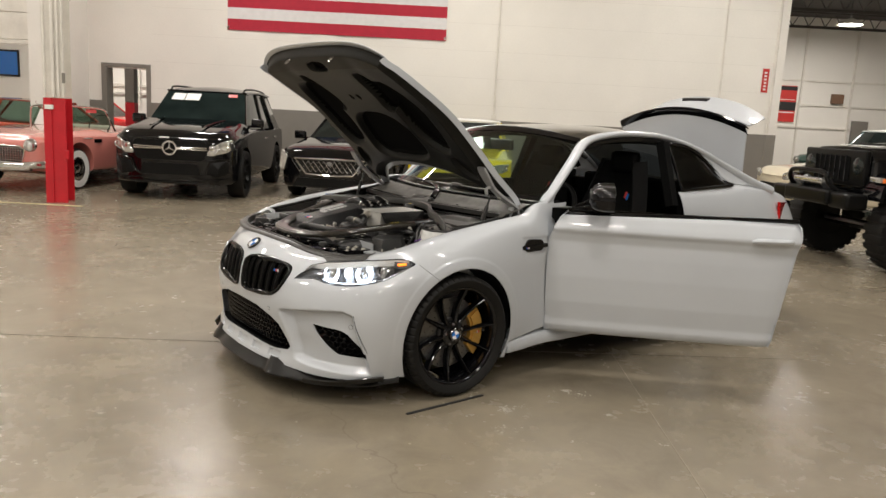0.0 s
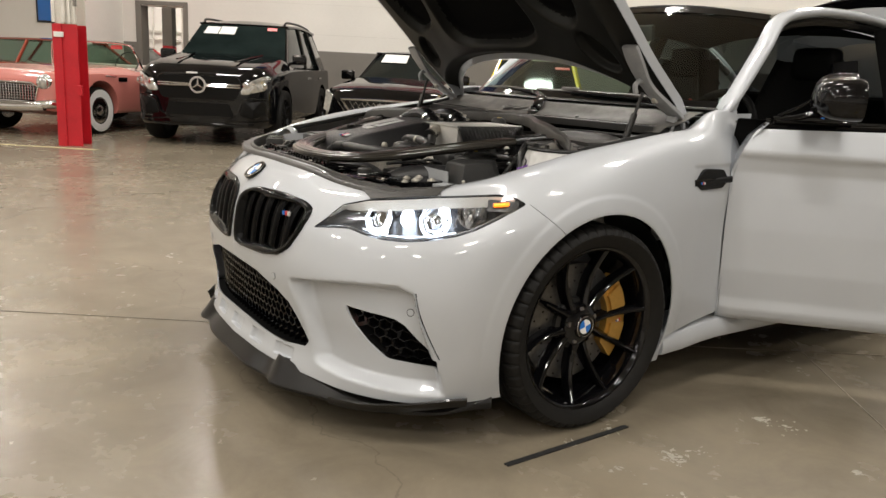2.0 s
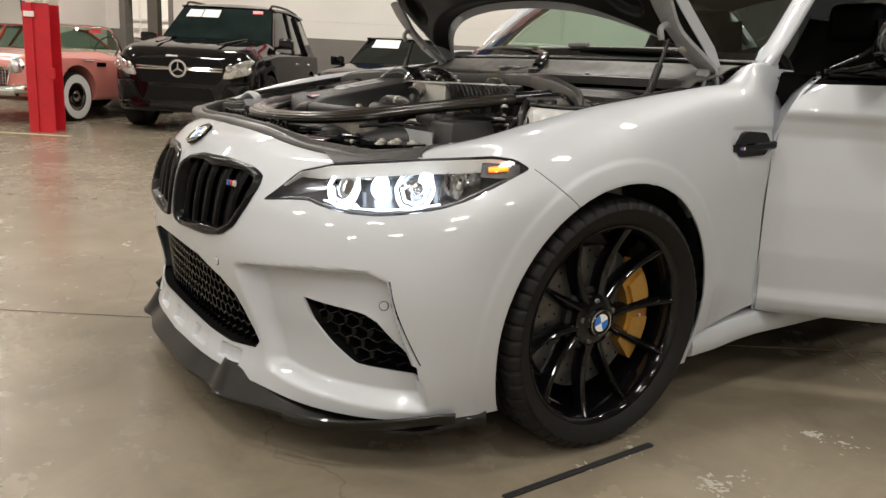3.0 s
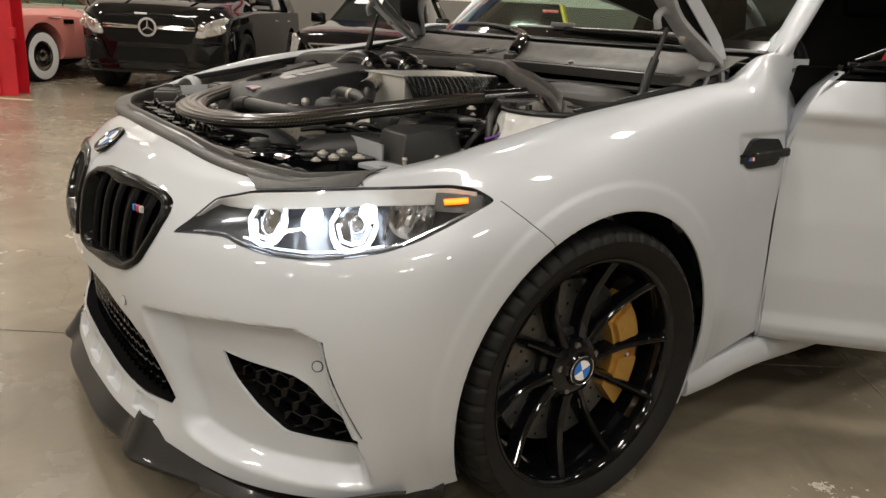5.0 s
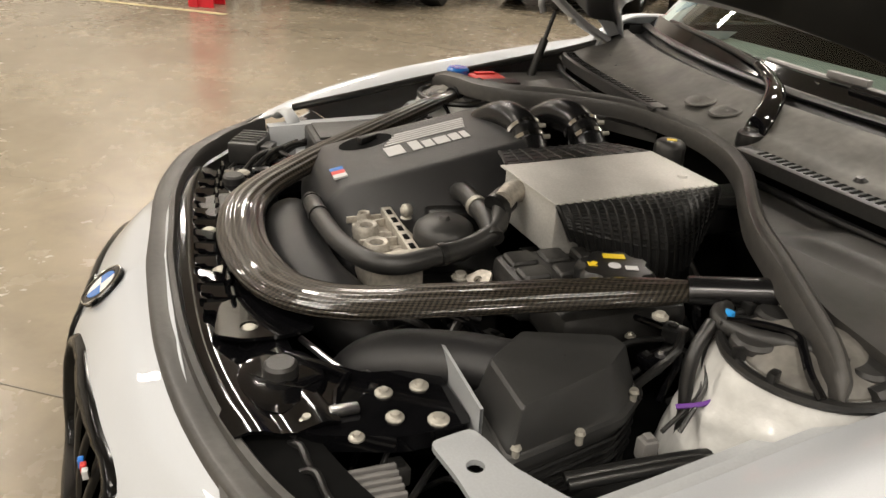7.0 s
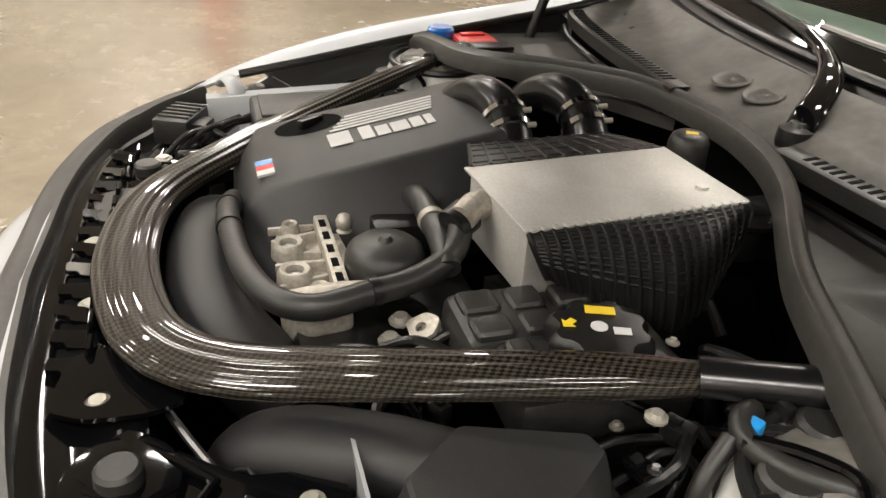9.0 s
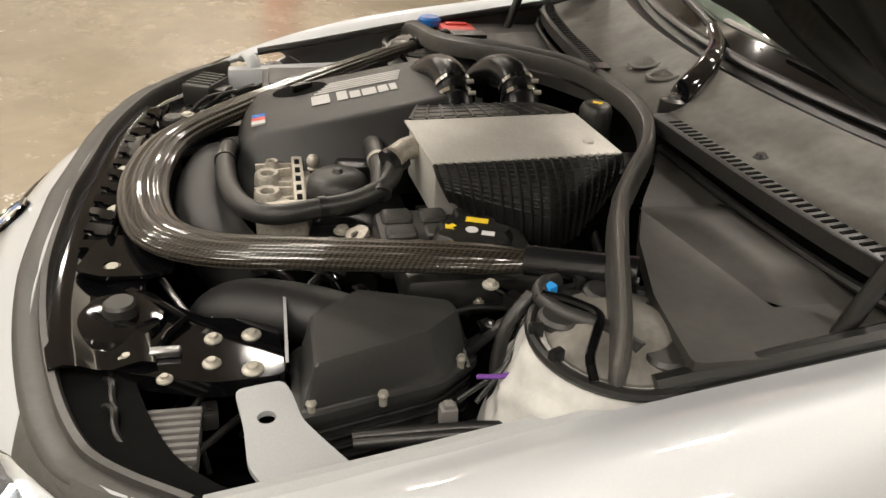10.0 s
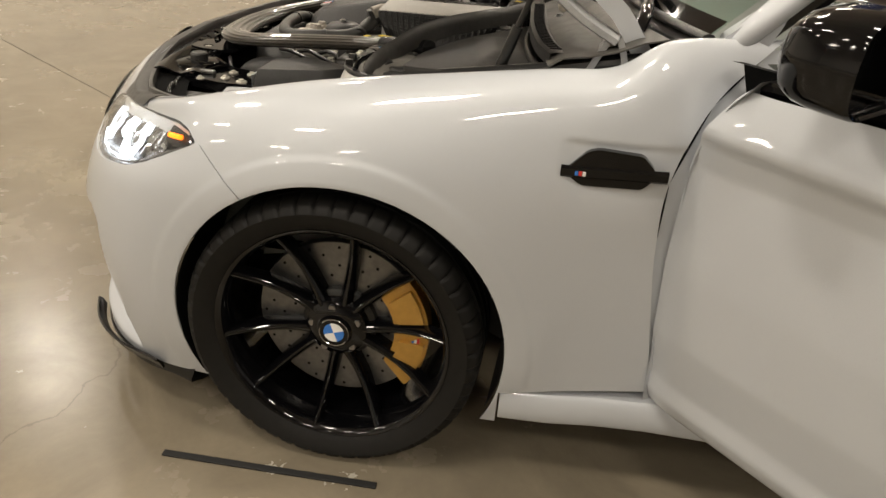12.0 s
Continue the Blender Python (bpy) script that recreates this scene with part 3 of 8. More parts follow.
def front_skin(nu, nv):
    g = loft(SKIN_ROWS, nu, nv)
    for _ in range(14):
        h = g.copy()
        h[1:-1] += 0.25 * (g[:-2] + g[2:] - 2 * g[1:-1])
        g = h.copy()
        g[:, 1:-1] += 0.25 * (h[:, :-2] + h[:, 2:] - 2 * h[:, 1:-1])
        g[:, 0, 0] = 0
    x, y, z = g[..., 0], g[..., 1], g[..., 2]
    n = normals(g)
    # hollow under the bumper's ridge, closed outwards by the fin
    ridge = np.interp(x, (.40, .63, .745, .79), (.455, .490, .500, .478))
    fin = np.interp(z, (.24, .48), (.826, .786))
    low = np.interp(x, (.45, .60, .83), (.205, .185, .165))
    left = np.interp(z, (.18, .25, .45), (.485, .468, .395))
    depth = .052 * smoothstep((ridge - z) / .022) * (1 - .30 * smoothstep((ridge - .032 - z) / .12)) * smoothstep((fin - x) / .010) * smoothstep((x - left) / .055) * smoothstep((z - low) / .040)
    # pockets in the lower lip
    for a, c in ((-.05, .05), (.13, .225), (.30, .395)):
        depth = depth + .013 * smoothstep((x - a) / .012) * smoothstep((c - x) / .012) * smoothstep((z - .182) / .006) * smoothstep((.222 - z) / .006)
    depth = np.where(y < -.40, depth, 0)
    # rolled edge round the wheel opening
    r = np.hypot(y - .012, z - .33)
    swell = .0022 * smoothstep((r - .36) / .01) * smoothstep((.424 - r) / .018) * smoothstep((z - .12) / .1) * (y > -.45) * (y < .5)
    # hollow round the side vent, under the shoulder crease
    depth = depth + .005 * smoothstep((.826 - z) / .012) * smoothstep((y - .425 - .45 * np.maximum(.775 - z, 0)) / .035) * smoothstep((z - .66) / .09)
    return g - n * (depth - swell)[..., None]


skin = front_skin(441, 221)
FINE = front_skin(500, 240).reshape(-1, 3)
NOSE = FINE[FINE[:, 1] < -.15]


def on_skin(x, z, inset=0.0):
    """A point of the left front skin by its width and height, drawn back along y."""
    k = np.argmin((NOSE[:, 0] - abs(x)) ** 2 + (NOSE[:, 2] - z) ** 2 + 0.02 * (NOSE[:, 1] + .3).clip(0))
    return np.array((x, NOSE[k, 1] + inset, z))


FACING = Matrix(((1, 0, 0, 0), (0, 0, -1, 0), (0, 1, 0, 0), (0, 0, 0, 1)))  # outline x, y to car x, z; depth towards the nose
SIDEWAYS = Matrix(((0, 0, 1, 0), (1, 0, 0, 0), (0, 1, 0, 0), (0, 0, 0, 1)))  # outline x, y to car y, z; depth to the left
KIDNEY = [(.018, .650), (.05, .672), (.121, .685), (.266, .687), (.368, .678), (.412, .664), (.422, .642), (.416, .593), (.388, .542), (.338, .513), (.254, .499), (.08, .489), (.028, .497), (.018, .56)]
INTAKE = [(.570, .402), (.68, .394), (.714, .388), (.736, .372), (.777, .309), (.796, .285), (.823, .288), (.821, .245), (.771, .255), (.69, .263), (.645, .304), (.605, .352)]
SLIT = [(.782, .482), (.789, .480), (.828, .290), (.822, .288)]
LOWER = [(0, .440), (.2, .430), (.33, .400), (.388, .372), (.413, .338), (.459, .262), (.441, .240), (.34, .228), (.15, .236), (0, .240)]
LAMP_DIR, LAMP_OUT = np.array((.663, .748, 0)), np.array((.748, -.663, 0))
LAMP_AT = np.array((.454, -.744, 0))
LAMP = [(.0, .613), (.043, .647), (.087, .687), (.164, .708), (.375, .736), (.541, .752), (.588, .748), (.625, .729), (.592, .710), (.551, .687),
        (.496, .658), (.441, .638), (.361, .621), (.299, .613), (.234, .612), (.173, .618), (.125, .628), (.065, .622)]
LAMP_M = Matrix(((LAMP_DIR[0], 0, LAMP_OUT[0], LAMP_AT[0]), (LAMP_DIR[1], 0, LAMP_OUT[1], LAMP_AT[1]), (0, 1, 0, 0), (0, 0, 0, 1)))


def closed_curve(poly, n):
    q = catmull([*poly[-2:], *poly, *poly[:2]], 20 * (len(poly) + 4))[30:-50]
    s = np.concatenate([[0], np.cumsum(np.linalg.norm(np.diff(q, axis=0), axis=1))])
    return [tuple(np.array((np.interp(v, s, q[:, 0]), np.interp(v, s, q[:, 1])))) for v in np.linspace(0, s[-1], n, endpoint=False)]


lamp_outline = rounded(LAMP, .012, 3)
wheel_hole = [(.012 + (.363 + .022 * max(0, -math.sin(w)) ** 2) * math.cos(w), .33 + (.363 + .03 * max(0, -math.sin(w))) * math.sin(w)) for w in np.linspace(0, 2 * math.pi, 72, endpoint=False)]
shell = sheet(skin, 0.005)
holes = merged(prism(rounded(KIDNEY, .014), .4, 1.0, FACING), prism(rounded(INTAKE, .008), .4, 1.0, FACING), prism(SLIT, .35, .75, FACING),
               prism([(-.02, .440), *LOWER[1:-1], (-.02, .240)], .4, 1.1, FACING))
lamp_hole = prism(lamp_outline, -.09, .22, LAMP_M)
SEAM = [(-1.2, -.2), (-1.2, 1.2), (-.47, 1.2), (-.47, .738), (-.272, .729), (-.232, .697), (-.178, .652), (-.1, .55), (-.1, -.2)]
open_shell = carve(shell, [("DIFFERENCE", holes), ("DIFFERENCE", lamp_hole), ("DIFFERENCE", prism(wheel_hole, .5, 1.2, SIDEWAYS))])
bumper_vf = carve(open_shell, [("INTERSECT", prism(SEAM, -.2, 1.3, SIDEWAYS))])
behind = [(y + .004, z - .001) for y, z in SEAM[2:8]]
fender_vf = carve(open_shell, [("INTERSECT", prism([*behind, (-.096, -.2), (.36, -.2), (.37, .243), (.70, .287), (.9, .30), (.9, 1.2)], .3, 1.3, SIDEWAYS))])


def far_side_up(vf):
    """The far side of the nose and its wing stand a little higher."""
    return [(x, y, z + .026 * smoothstep((-x - .38) / .28) * smoothstep((z - .50) / .20)) for x, y, z in vf[0]], vf[1]


bumper = smooth(part("front_bumper", merged(bumper_vf, far_side_up(mirrored(bumper_vf))), SILVER, coupe), 40)
smooth(part("front_wing", fender_vf, SILVER, coupe), 40)
smooth(part("front_wing", far_side_up(mirrored(fender_vf)), SILVER, coupe), 40)

# headlamps
lens_vf = carve(sheet(skin - normals(skin) * .001, 0.003), [("INTERSECT", prism([(x * .997 + .001, z) for x, z in lamp_outline], -.09, .22, LAMP_M))])


def lamp_point(s, z, inset):
    """A place in the left headlamp: s along it, z up, inset behind the lens."""
    base = LAMP_AT + LAMP_DIR * s
    q = FINE - base
    k = np.argmin((q @ LAMP_DIR) ** 2 + (FINE[:, 2] - z) ** 2 + np.where(FINE[:, 1] > -.2, 1, 0))
    p = base + LAMP_OUT * (q[k] @ LAMP_OUT - inset)
    return np.array((p[0], p[1], z))


LAMP_BODY = mat("lamp_bezel", (0.24, 0.25, 0.27), 0.22, 0.65, coat=0.5, grain=0.1)
LAMP_CHROME = mat("lamp_reflector", (0.62, 0.63, 0.65), 0.14, 1.0, grain=0.08, grain_scale=90)
LAMP_GREY = mat("lamp_brow", (0.74, 0.73, 0.70), 0.3, 0.0, coat=0.4, grain=0.03)
LED = mat("led_white", (0.9, 0.9, 0.9), 0.3, emit=(0.80, 0.89, 1.0), emit_strength=4)
LED_CORE = mat("led_core", (0.9, 0.9, 0.9), 0.3, emit=(0.82, 0.90, 1.0), emit_strength=5)
AMBER = mat("amber_marker", (0.8, 0.25, 0.02), 0.3, emit=(1.0, 0.20, 0.008), emit_strength=2.6)


def strip(path, w, t, inset):
    """A flat bar inside the lamp along (s, z) points."""
    pts = [lamp_point(s, z, inset) for s, z in path]
    return tube(pts, w, 8, 1.0)


def straight(p, n):
    """n places along a line of straight pieces."""
    k = np.linspace(0, len(p) - 1, n)
    return np.stack([np.interp(k, range(len(p)), [q[i] for q in p]) for i in (0, 1)], 1)


def headlamp(side):
    m = (lambda vf: vf) if side > 0 else mirrored
    body = smooth(part("headlamp", m(merged(lens_vf)), LENS, coupe, "clear headlamp with lit white rings and amber marker"))
    body.visible_shadow = False
    inner = closed_curve(LAMP, 60)
    mid = (np.mean([p[0] for p in inner]), np.mean([p[1] for p in inner]))
    rings = []
    for k, ins in ((1.0, .003), (.99, .018), (.94, .045), (.5, .060), (.02, .062)):
        rings.append([lamp_point(mid[0] + (s - mid[0]) * k, mid[1] + (z - mid[1]) * k, ins) for s, z in inner])
    g = np.array(rings)
    g = np.concatenate([g, g[:, :1]], 1)
    smooth(part("bezel", m(sheet(g)), LAMP_BODY, body), 50)
    # pale brow under the lens's upper edge, chrome-edged sill below
    top = np.array([[lamp_point(s, z - dz * smoothstep((s - .02) / .16), .005 + dz * .8) for s in np.linspace(.050, .588, 44) for z in [np.interp(s, (.043, .087, .164, .375, .541, .588), (.644, .683, .704, .731, .746, .742))]] for dz in (.001, .026, .031)])
    smooth(part("brow", m(sheet(top, .002)), LAMP_GREY, body), 50)
    sill = [lamp_point(s, np.interp(s, (.03, .065, .125, .173, .234, .299, .361, .441, .50), (.620, .626, .632, .622, .616, .617, .625, .642, .664)), .010) for s in np.linspace(.05, .47, 28)]
    smooth(part("sill_strip", m(tube(sill, .003, 6)), LAMP_BODY, body))
    for c, r in ((.205, .036), (.372, .040)):
        zc = .657 if c < .3 else .668
        bowl = []
        for rr, ins in ((r * 1.12, .024), (r * .98, .030), (r * .7, .050), (.002, .055)):
            bowl.append([lamp_point(c + rr * math.cos(w), zc + rr * .95 * math.sin(w), ins) for w in np.linspace(0, 2 * math.pi, 33)])
        smooth(part("reflector", m(sheet(np.array(bowl))), LAMP_CHROME, body), 50)
        proj, q = [], (.70 if c > .3 else 1.1)
        for rr, ins in ((r * .62 * q, .040), (r * .58 * q, .028), (r * .42 * q, .022), (r * .2 * q, .019), (.001, .018)):
            proj.append([lamp_point(c + .006 + rr * math.cos(w), zc + .004 + rr * math.sin(w), ins) for w in np.linspace(0, 2 * math.pi, 25)])
        smooth(part("projector", m(sheet(np.array(proj))), CHROME, body), 60)
        hexa = [(c + r * 1.06 * k[0], zc + r * 1.0 * k[1]) for k in ((-.80, .62), (-1.0, .05), (-.62, -.78), (.05, -.95), (.72, -.70), (1.0, .10), (.78, .70))]
        for q, tag in ((hexa[:4], .0042), (hexa[3:], .0042)):
            pts = straight(q, 14)
            smooth(part("light_ring", m(strip(pts, tag, 0, .022)), LED, body))
        inner_hex = [(c + (s - c) * .70, zc + (z - zc) * .72) for s, z in hexa[1:6]]
        smooth(part("light_ring", m(strip(straight(inner_hex, 16), .0034, 0, .024)), LED, body))
    core = [[lamp_point(.288 + rr * .8 * math.cos(w), .668 + rr * .95 * math.sin(w), ins) for w in np.linspace(0, 2 * math.pi, 25)] for rr, ins in ((.026, .040), (.022, .030), (.012, .024), (.001, .023))]
    smooth(part("main_beam", m(sheet(np.array(core))), LED_CORE, body), 60)
    lens2 = [[lamp_point(.392 + rr * .8 * math.cos(w), .690 + rr * math.sin(w), ins) for w in np.linspace(0, 2 * math.pi, 25)] for rr, ins in ((.021, .034), (.018, .026), (.009, .022), (.001, .021))]
    smooth(part("main_beam", m(sheet(np.array(lens2))), LED_CORE, body), 60)
    smooth(part("light_blade", m(strip([(q, np.interp(q, (.16, .234, .299, .361, .441), (.632, .623, .624, .631, .647))) for q in np.linspace(.165, .435, 22)], .0020, 0, .014)), LED, body))
    # turn-signal bowl with its bulb, outer third
    bowl = [[lamp_point(.475 + rr * 1.25 * math.cos(w), .690 + rr * math.sin(w), ins) for w in np.linspace(0, 2 * math.pi, 29)] for rr, ins in ((.034, .022), (.031, .030), (.020, .046), (.004, .052))]
    smooth(part("reflector", m(sheet(np.array(bowl))), LAMP_CHROME, body), 50)
    smooth(part("signal_bulb", m(tube([lamp_point(.466, .676, .046), lamp_point(.470, .688, .030)], (.006, .005), 8)), LAMP_GREY, body))
    smooth(part("bezel_edge", m(tube([lamp_point(q, z, .010) for q, z in ((.44, .645), (.47, .652), (.51, .672), (.56, .698), (.60, .715))], .0032, 6)), LAMP_CHROME, body))
    for k in range(4):
        s = .425 + .022 * k
        smooth(part("lamp_rib", m(tube([lamp_point(s + .004, .650 + .012 * k, .03), lamp_point(s + .012, .715 + .004 * k, .03)], .0035, 6)), CHROME, body))
    smooth(part("marker_housing", m(sheet(np.array([[lamp_point(s, z + (.715 - z) * 0, .010) for s in np.linspace(.515, .600, 12)] for z in (.706, .716, .728, .736)]), .002)), SATIN_BLACK, body))
    smooth(part("marker_lamp", m(strip([(s, .722 + (s - .53) * .12) for s in np.linspace(.532, .574, 8)], .0056, 0, .004)), AMBER, body))
    return body


headlamp(1), headlamp(-1)


# kidney grilles
def ring_on_skin(outline, offs, sign):
    """A moulding along a closed outline; offs: (inwards, back) for each line of it."""
    c = np.mean(outline, axis=0)
    rows = []
    for grow, back in offs:
        row = []
        for x, z in outline:
            d = np.array((x, z)) - c
            d = d / np.linalg.norm(d)
            q = np.array((x, z)) - d * grow
            p = on_skin(max(q[0], .004), q[1], back)
            row.append((sign * p[0], p[1], p[2]))
        row.append(row[0])
        rows.append(row)
    return sheet(np.array(rows), 0, flip=sign < 0)


def inside(p, poly):
    hit = False
    for (x0, y0), (x1, y1) in zip(poly, poly[1:] + poly[:1]):
        if (y0 > p[1]) != (y1 > p[1]) and p[0] < (x1 - x0) * (p[1] - y0) / (y1 - y0) + x0:
            hit = not hit
    return hit


KIDNEY_BLACK = mat("kidney_black", (0.003, 0.003, 0.003), 0.16, spec=0.16, grain=0.15)
SLAT_BLACK = mat("slat_black", (0.002, 0.002, 0.002), 0.35, spec=0.08, grain=0.2)
kid = closed_curve(rounded(KIDNEY, .014), 70)
for sign in (1, -1):
    frame_ob = smooth(part("kidney_grille", ring_on_skin(kid, ((-.003, .012), (-.004, -.004), (.002, -.009), (.012, -.008), (.020, -.001), (.024, .03), (.024, .06)), sign), KIDNEY_BLACK, coupe, "gloss black kidney grille"), 60)
    # near-black sheet stands for the shaded depth behind the slats
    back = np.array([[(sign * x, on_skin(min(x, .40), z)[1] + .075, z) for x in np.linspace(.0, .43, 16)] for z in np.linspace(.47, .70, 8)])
    part("grille_shade_back", sheet(back, 0, flip=sign < 0), DEEP_BLACK, frame_ob)
    for i, x in enumerate(np.arange(.062, .40, .034)):
        zs = [z for z in np.linspace(.49, .69, 81) if inside((x, z), KIDNEY)]
        if len(zs) < 10:
            continue
        pts = [on_skin(x + .004 * math.sin((z - .59) * 12), z, .020 + (.012 if i % 2 else 0)) * (sign, 1, 1) for z in np.linspace(zs[0] + .006, zs[-1] - .006, 9)]
        smooth(part("grille_slat", tube(pts, .0085, 8, 2.0, up=(1, 0, 0)), SLAT_BLACK, frame_ob), 50)
kidney_left = [o for o in coupe.children if o.name.startswith("kidney_grille")][0]
for k, c in enumerate((BLUE, RED, PRINT)):
    p = on_skin(.312 + .012 * k, .634, .004)
    ob = part("grille_badge", vbox(p[0] - .005, p[0] + .005, p[1] - .004, p[1] + .004, .628, .642, .002), c, kidney_left)


def honeycomb(outline, pitch, inset, bar=.0035, deep=.016):
    """Hexagon mesh behind an opening of the nose."""
    vs, fs, seen = [], [], set()
    h = pitch / math.sqrt(3)
    xs, zs = [p[0] for p in outline], [p[1] for p in outline]
    for r in range(int((max(zs) - min(zs)) / (1.5 * h)) + 3):
        for c in range(int((max(xs) - min(xs)) / pitch) + 3):
            cx, cz = min(xs) + pitch * (c - .5 * (r % 2)), min(zs) + 1.5 * h * (r - .5)
            for k in range(6):
                e = [(cx + h * math.sin(math.pi / 3 * j), cz + h * math.cos(math.pi / 3 * j)) for j in (k, k + 1)]
                key = tuple(sorted((round(x, 3), round(z, 3)) for x, z in e))
                if key in seen or not inside(((e[0][0] + e[1][0]) / 2, (e[0][1] + e[1][1]) / 2), outline):
                    continue
                seen.add(key)
                d = np.array((-(e[1][1] - e[0][1]), e[1][0] - e[0][0])) / h * bar / 2
                o = len(vs)
                for x, z in e:
                    p = on_skin(x, z, inset)
                    for sx in (1, -1):
                        for dy in (0, deep):
                            vs.append((p[0] + sx * d[0], p[1] + dy, p[2] + sx * d[1]))
                fs += [[o + i for i in q] for q in ((0, 2, 6, 4), (0, 4, 5, 1), (2, 3, 7, 6), (1, 5, 7, 3))]
    return vs, fs


full_lower = LOWER + [(-x, z) for x, z in LOWER[::-1] if x > 0]
mesh_ob = part("lower_grille", honeycomb(full_lower, .030, .032), GLOSS_BLACK, coupe, "black honeycomb lower grille")
tagged(mesh_ob, kind="stuff")
# added dark sheets behind and below the mesh stand for the opening's shade
part("grille_shade_back", sheet(np.array([[(x, on_skin(min(abs(x), .45), z)[1] + .10, z) for x in np.linspace(-.5, .5, 24)] for z in np.linspace(.21, .47, 6)])), DEEP_BLACK, mesh_ob)
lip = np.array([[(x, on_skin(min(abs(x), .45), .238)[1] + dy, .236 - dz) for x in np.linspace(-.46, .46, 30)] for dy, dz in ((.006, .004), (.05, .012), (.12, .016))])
part("grille_shade_floor", sheet(lip), DEEP_BLACK, mesh_ob)
for sign in (1, -1):
    vf = honeycomb(INTAKE, .030, .020, .003, .02)
    duct = part("corner_intake", vf if sign > 0 else mirrored(vf), GLOSS_BLACK, coupe, "black honeycomb corner intake")
    tagged(duct, kind="stuff")
    # near-black back and base give the corner intake its shaded depth
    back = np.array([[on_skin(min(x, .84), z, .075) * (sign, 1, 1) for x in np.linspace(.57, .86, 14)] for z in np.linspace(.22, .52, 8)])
    part("intake_shade_back", sheet(back, 0, flip=sign < 0), DEEP_BLACK, duct)
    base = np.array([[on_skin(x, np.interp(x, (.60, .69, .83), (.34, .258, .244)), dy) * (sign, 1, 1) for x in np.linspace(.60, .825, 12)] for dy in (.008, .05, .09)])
    part("intake_shade_floor", sheet(base, 0, flip=sign < 0), DEEP_BLACK, duct)
    for x, z in ((.741, .409), (.317, .437)):
        p = on_skin(x, z)
        k = np.argmin(np.sum((FINE - p) ** 2, 1))
        q, n = FINE[k], normals(front_skin(500, 240)).reshape(-1, 3)[k]
        m = Matrix.Translation(Vector(q * (sign, 1, 1))) @ Vector(n * (sign, 1, 1)).to_track_quat("Z", "Y").to_matrix().to_4x4()
        smooth(part("parking_sensor", moved(lathe([(.0, .0025), (.0085, .0025), (.0095, .0012), (.0095, -.004)], 20), m), SILVER, bumper))
        smooth(part("sensor_ring", moved(lathe([(.0098, .0009), (.0112, .0009), (.0112, -.003)], 20), m), SATIN_BLACK, bumper))

# carbon splitter under the nose
PLAN = np.array([(0, -.862), (.18, -.860), (.31, -.835), (.37, -.845), (.44, -.815), (.52, -.765), (.66, -.680), (.765, -.562), (.825, -.44), (.862, -.350)])
plan = even(np.array([(-x, y) for x, y in PLAN[:0:-1]] + [tuple(p) for p in PLAN]), 90)
wing = smoothstep((np.abs(plan[:, 0]) - .30) / .05) * smoothstep((.62 - np.abs(plan[:, 0])) / .1)
tip = smoothstep((plan[:, 1] + .50) / .12)
inward = np.stack([-plan[:, 0] * .12, np.full(90, .09) - .02 * np.abs(plan[:, 0])], 1)
lines = []
for k, z in ((.55, .166), (.44, .156), (.10, .122), (0, .114), (.0, .106), (.25, .102), (1.3, .110)):
    zz = z + (.020 * wing if z > .15 else 0) + .034 * tip * (1 if z > .12 else .5)
    lines.append(np.column_stack([plan + inward * k, zz]))
smooth(part("front_splitter", sheet(np.array(lines), 0, flip=True), DARK_CARBON, coupe, "glossy carbon front splitter"), 40)

for sign in (1, -1):
    near = [(x, y) for x, y in plan if x > .56 and y < -.40]
    blade = np.array([[(sign * (x + .012 + k), y - .010 - .6 * k, z + .03 * smoothstep((y + .72) / .3)) for x, y in near] for k, z in ((0, .108), (.003, .117), (.007, .128), (.014, .136))])
    smooth(part("splitter_blade", sheet(blade, .006, flip=sign < 0), DARK_CARBON, coupe), 40)

# bonnet badge
def roundel(parent, m, r):
    base = smooth(part("badge", moved(lathe([(0, .003), (r * .72, .003), (r * .74, .0045), (r * .94, .0045), (r, .003), (r, -.004)], 32), m), GLOSS_BLACK, parent, "round blue and white badge"))
    rim = smooth(part("badge_rim", moved(lathe([(r * .94, .0046), (r * .97, .0056), (r * 1.0, .0046), (r * 1.0, .001)], 32, "z", False, False), m), CHROME, base))
    for k in range(4):
        pie = [(0, 0)] + [(r * .68 * math.cos(w), r * .68 * math.sin(w)) for w in np.linspace(k * math.pi / 2, (k + 1) * math.pi / 2, 9)]
        part("badge_quarter", prism(pie, .0034, .0044, m), BLUE if k % 2 else WHITE, base)
    return base


roundel(coupe, pose(0, -.757, .727) @ Vector((0, -.60, .80)).to_track_quat("Z", "Y").to_matrix().to_4x4(), .041)


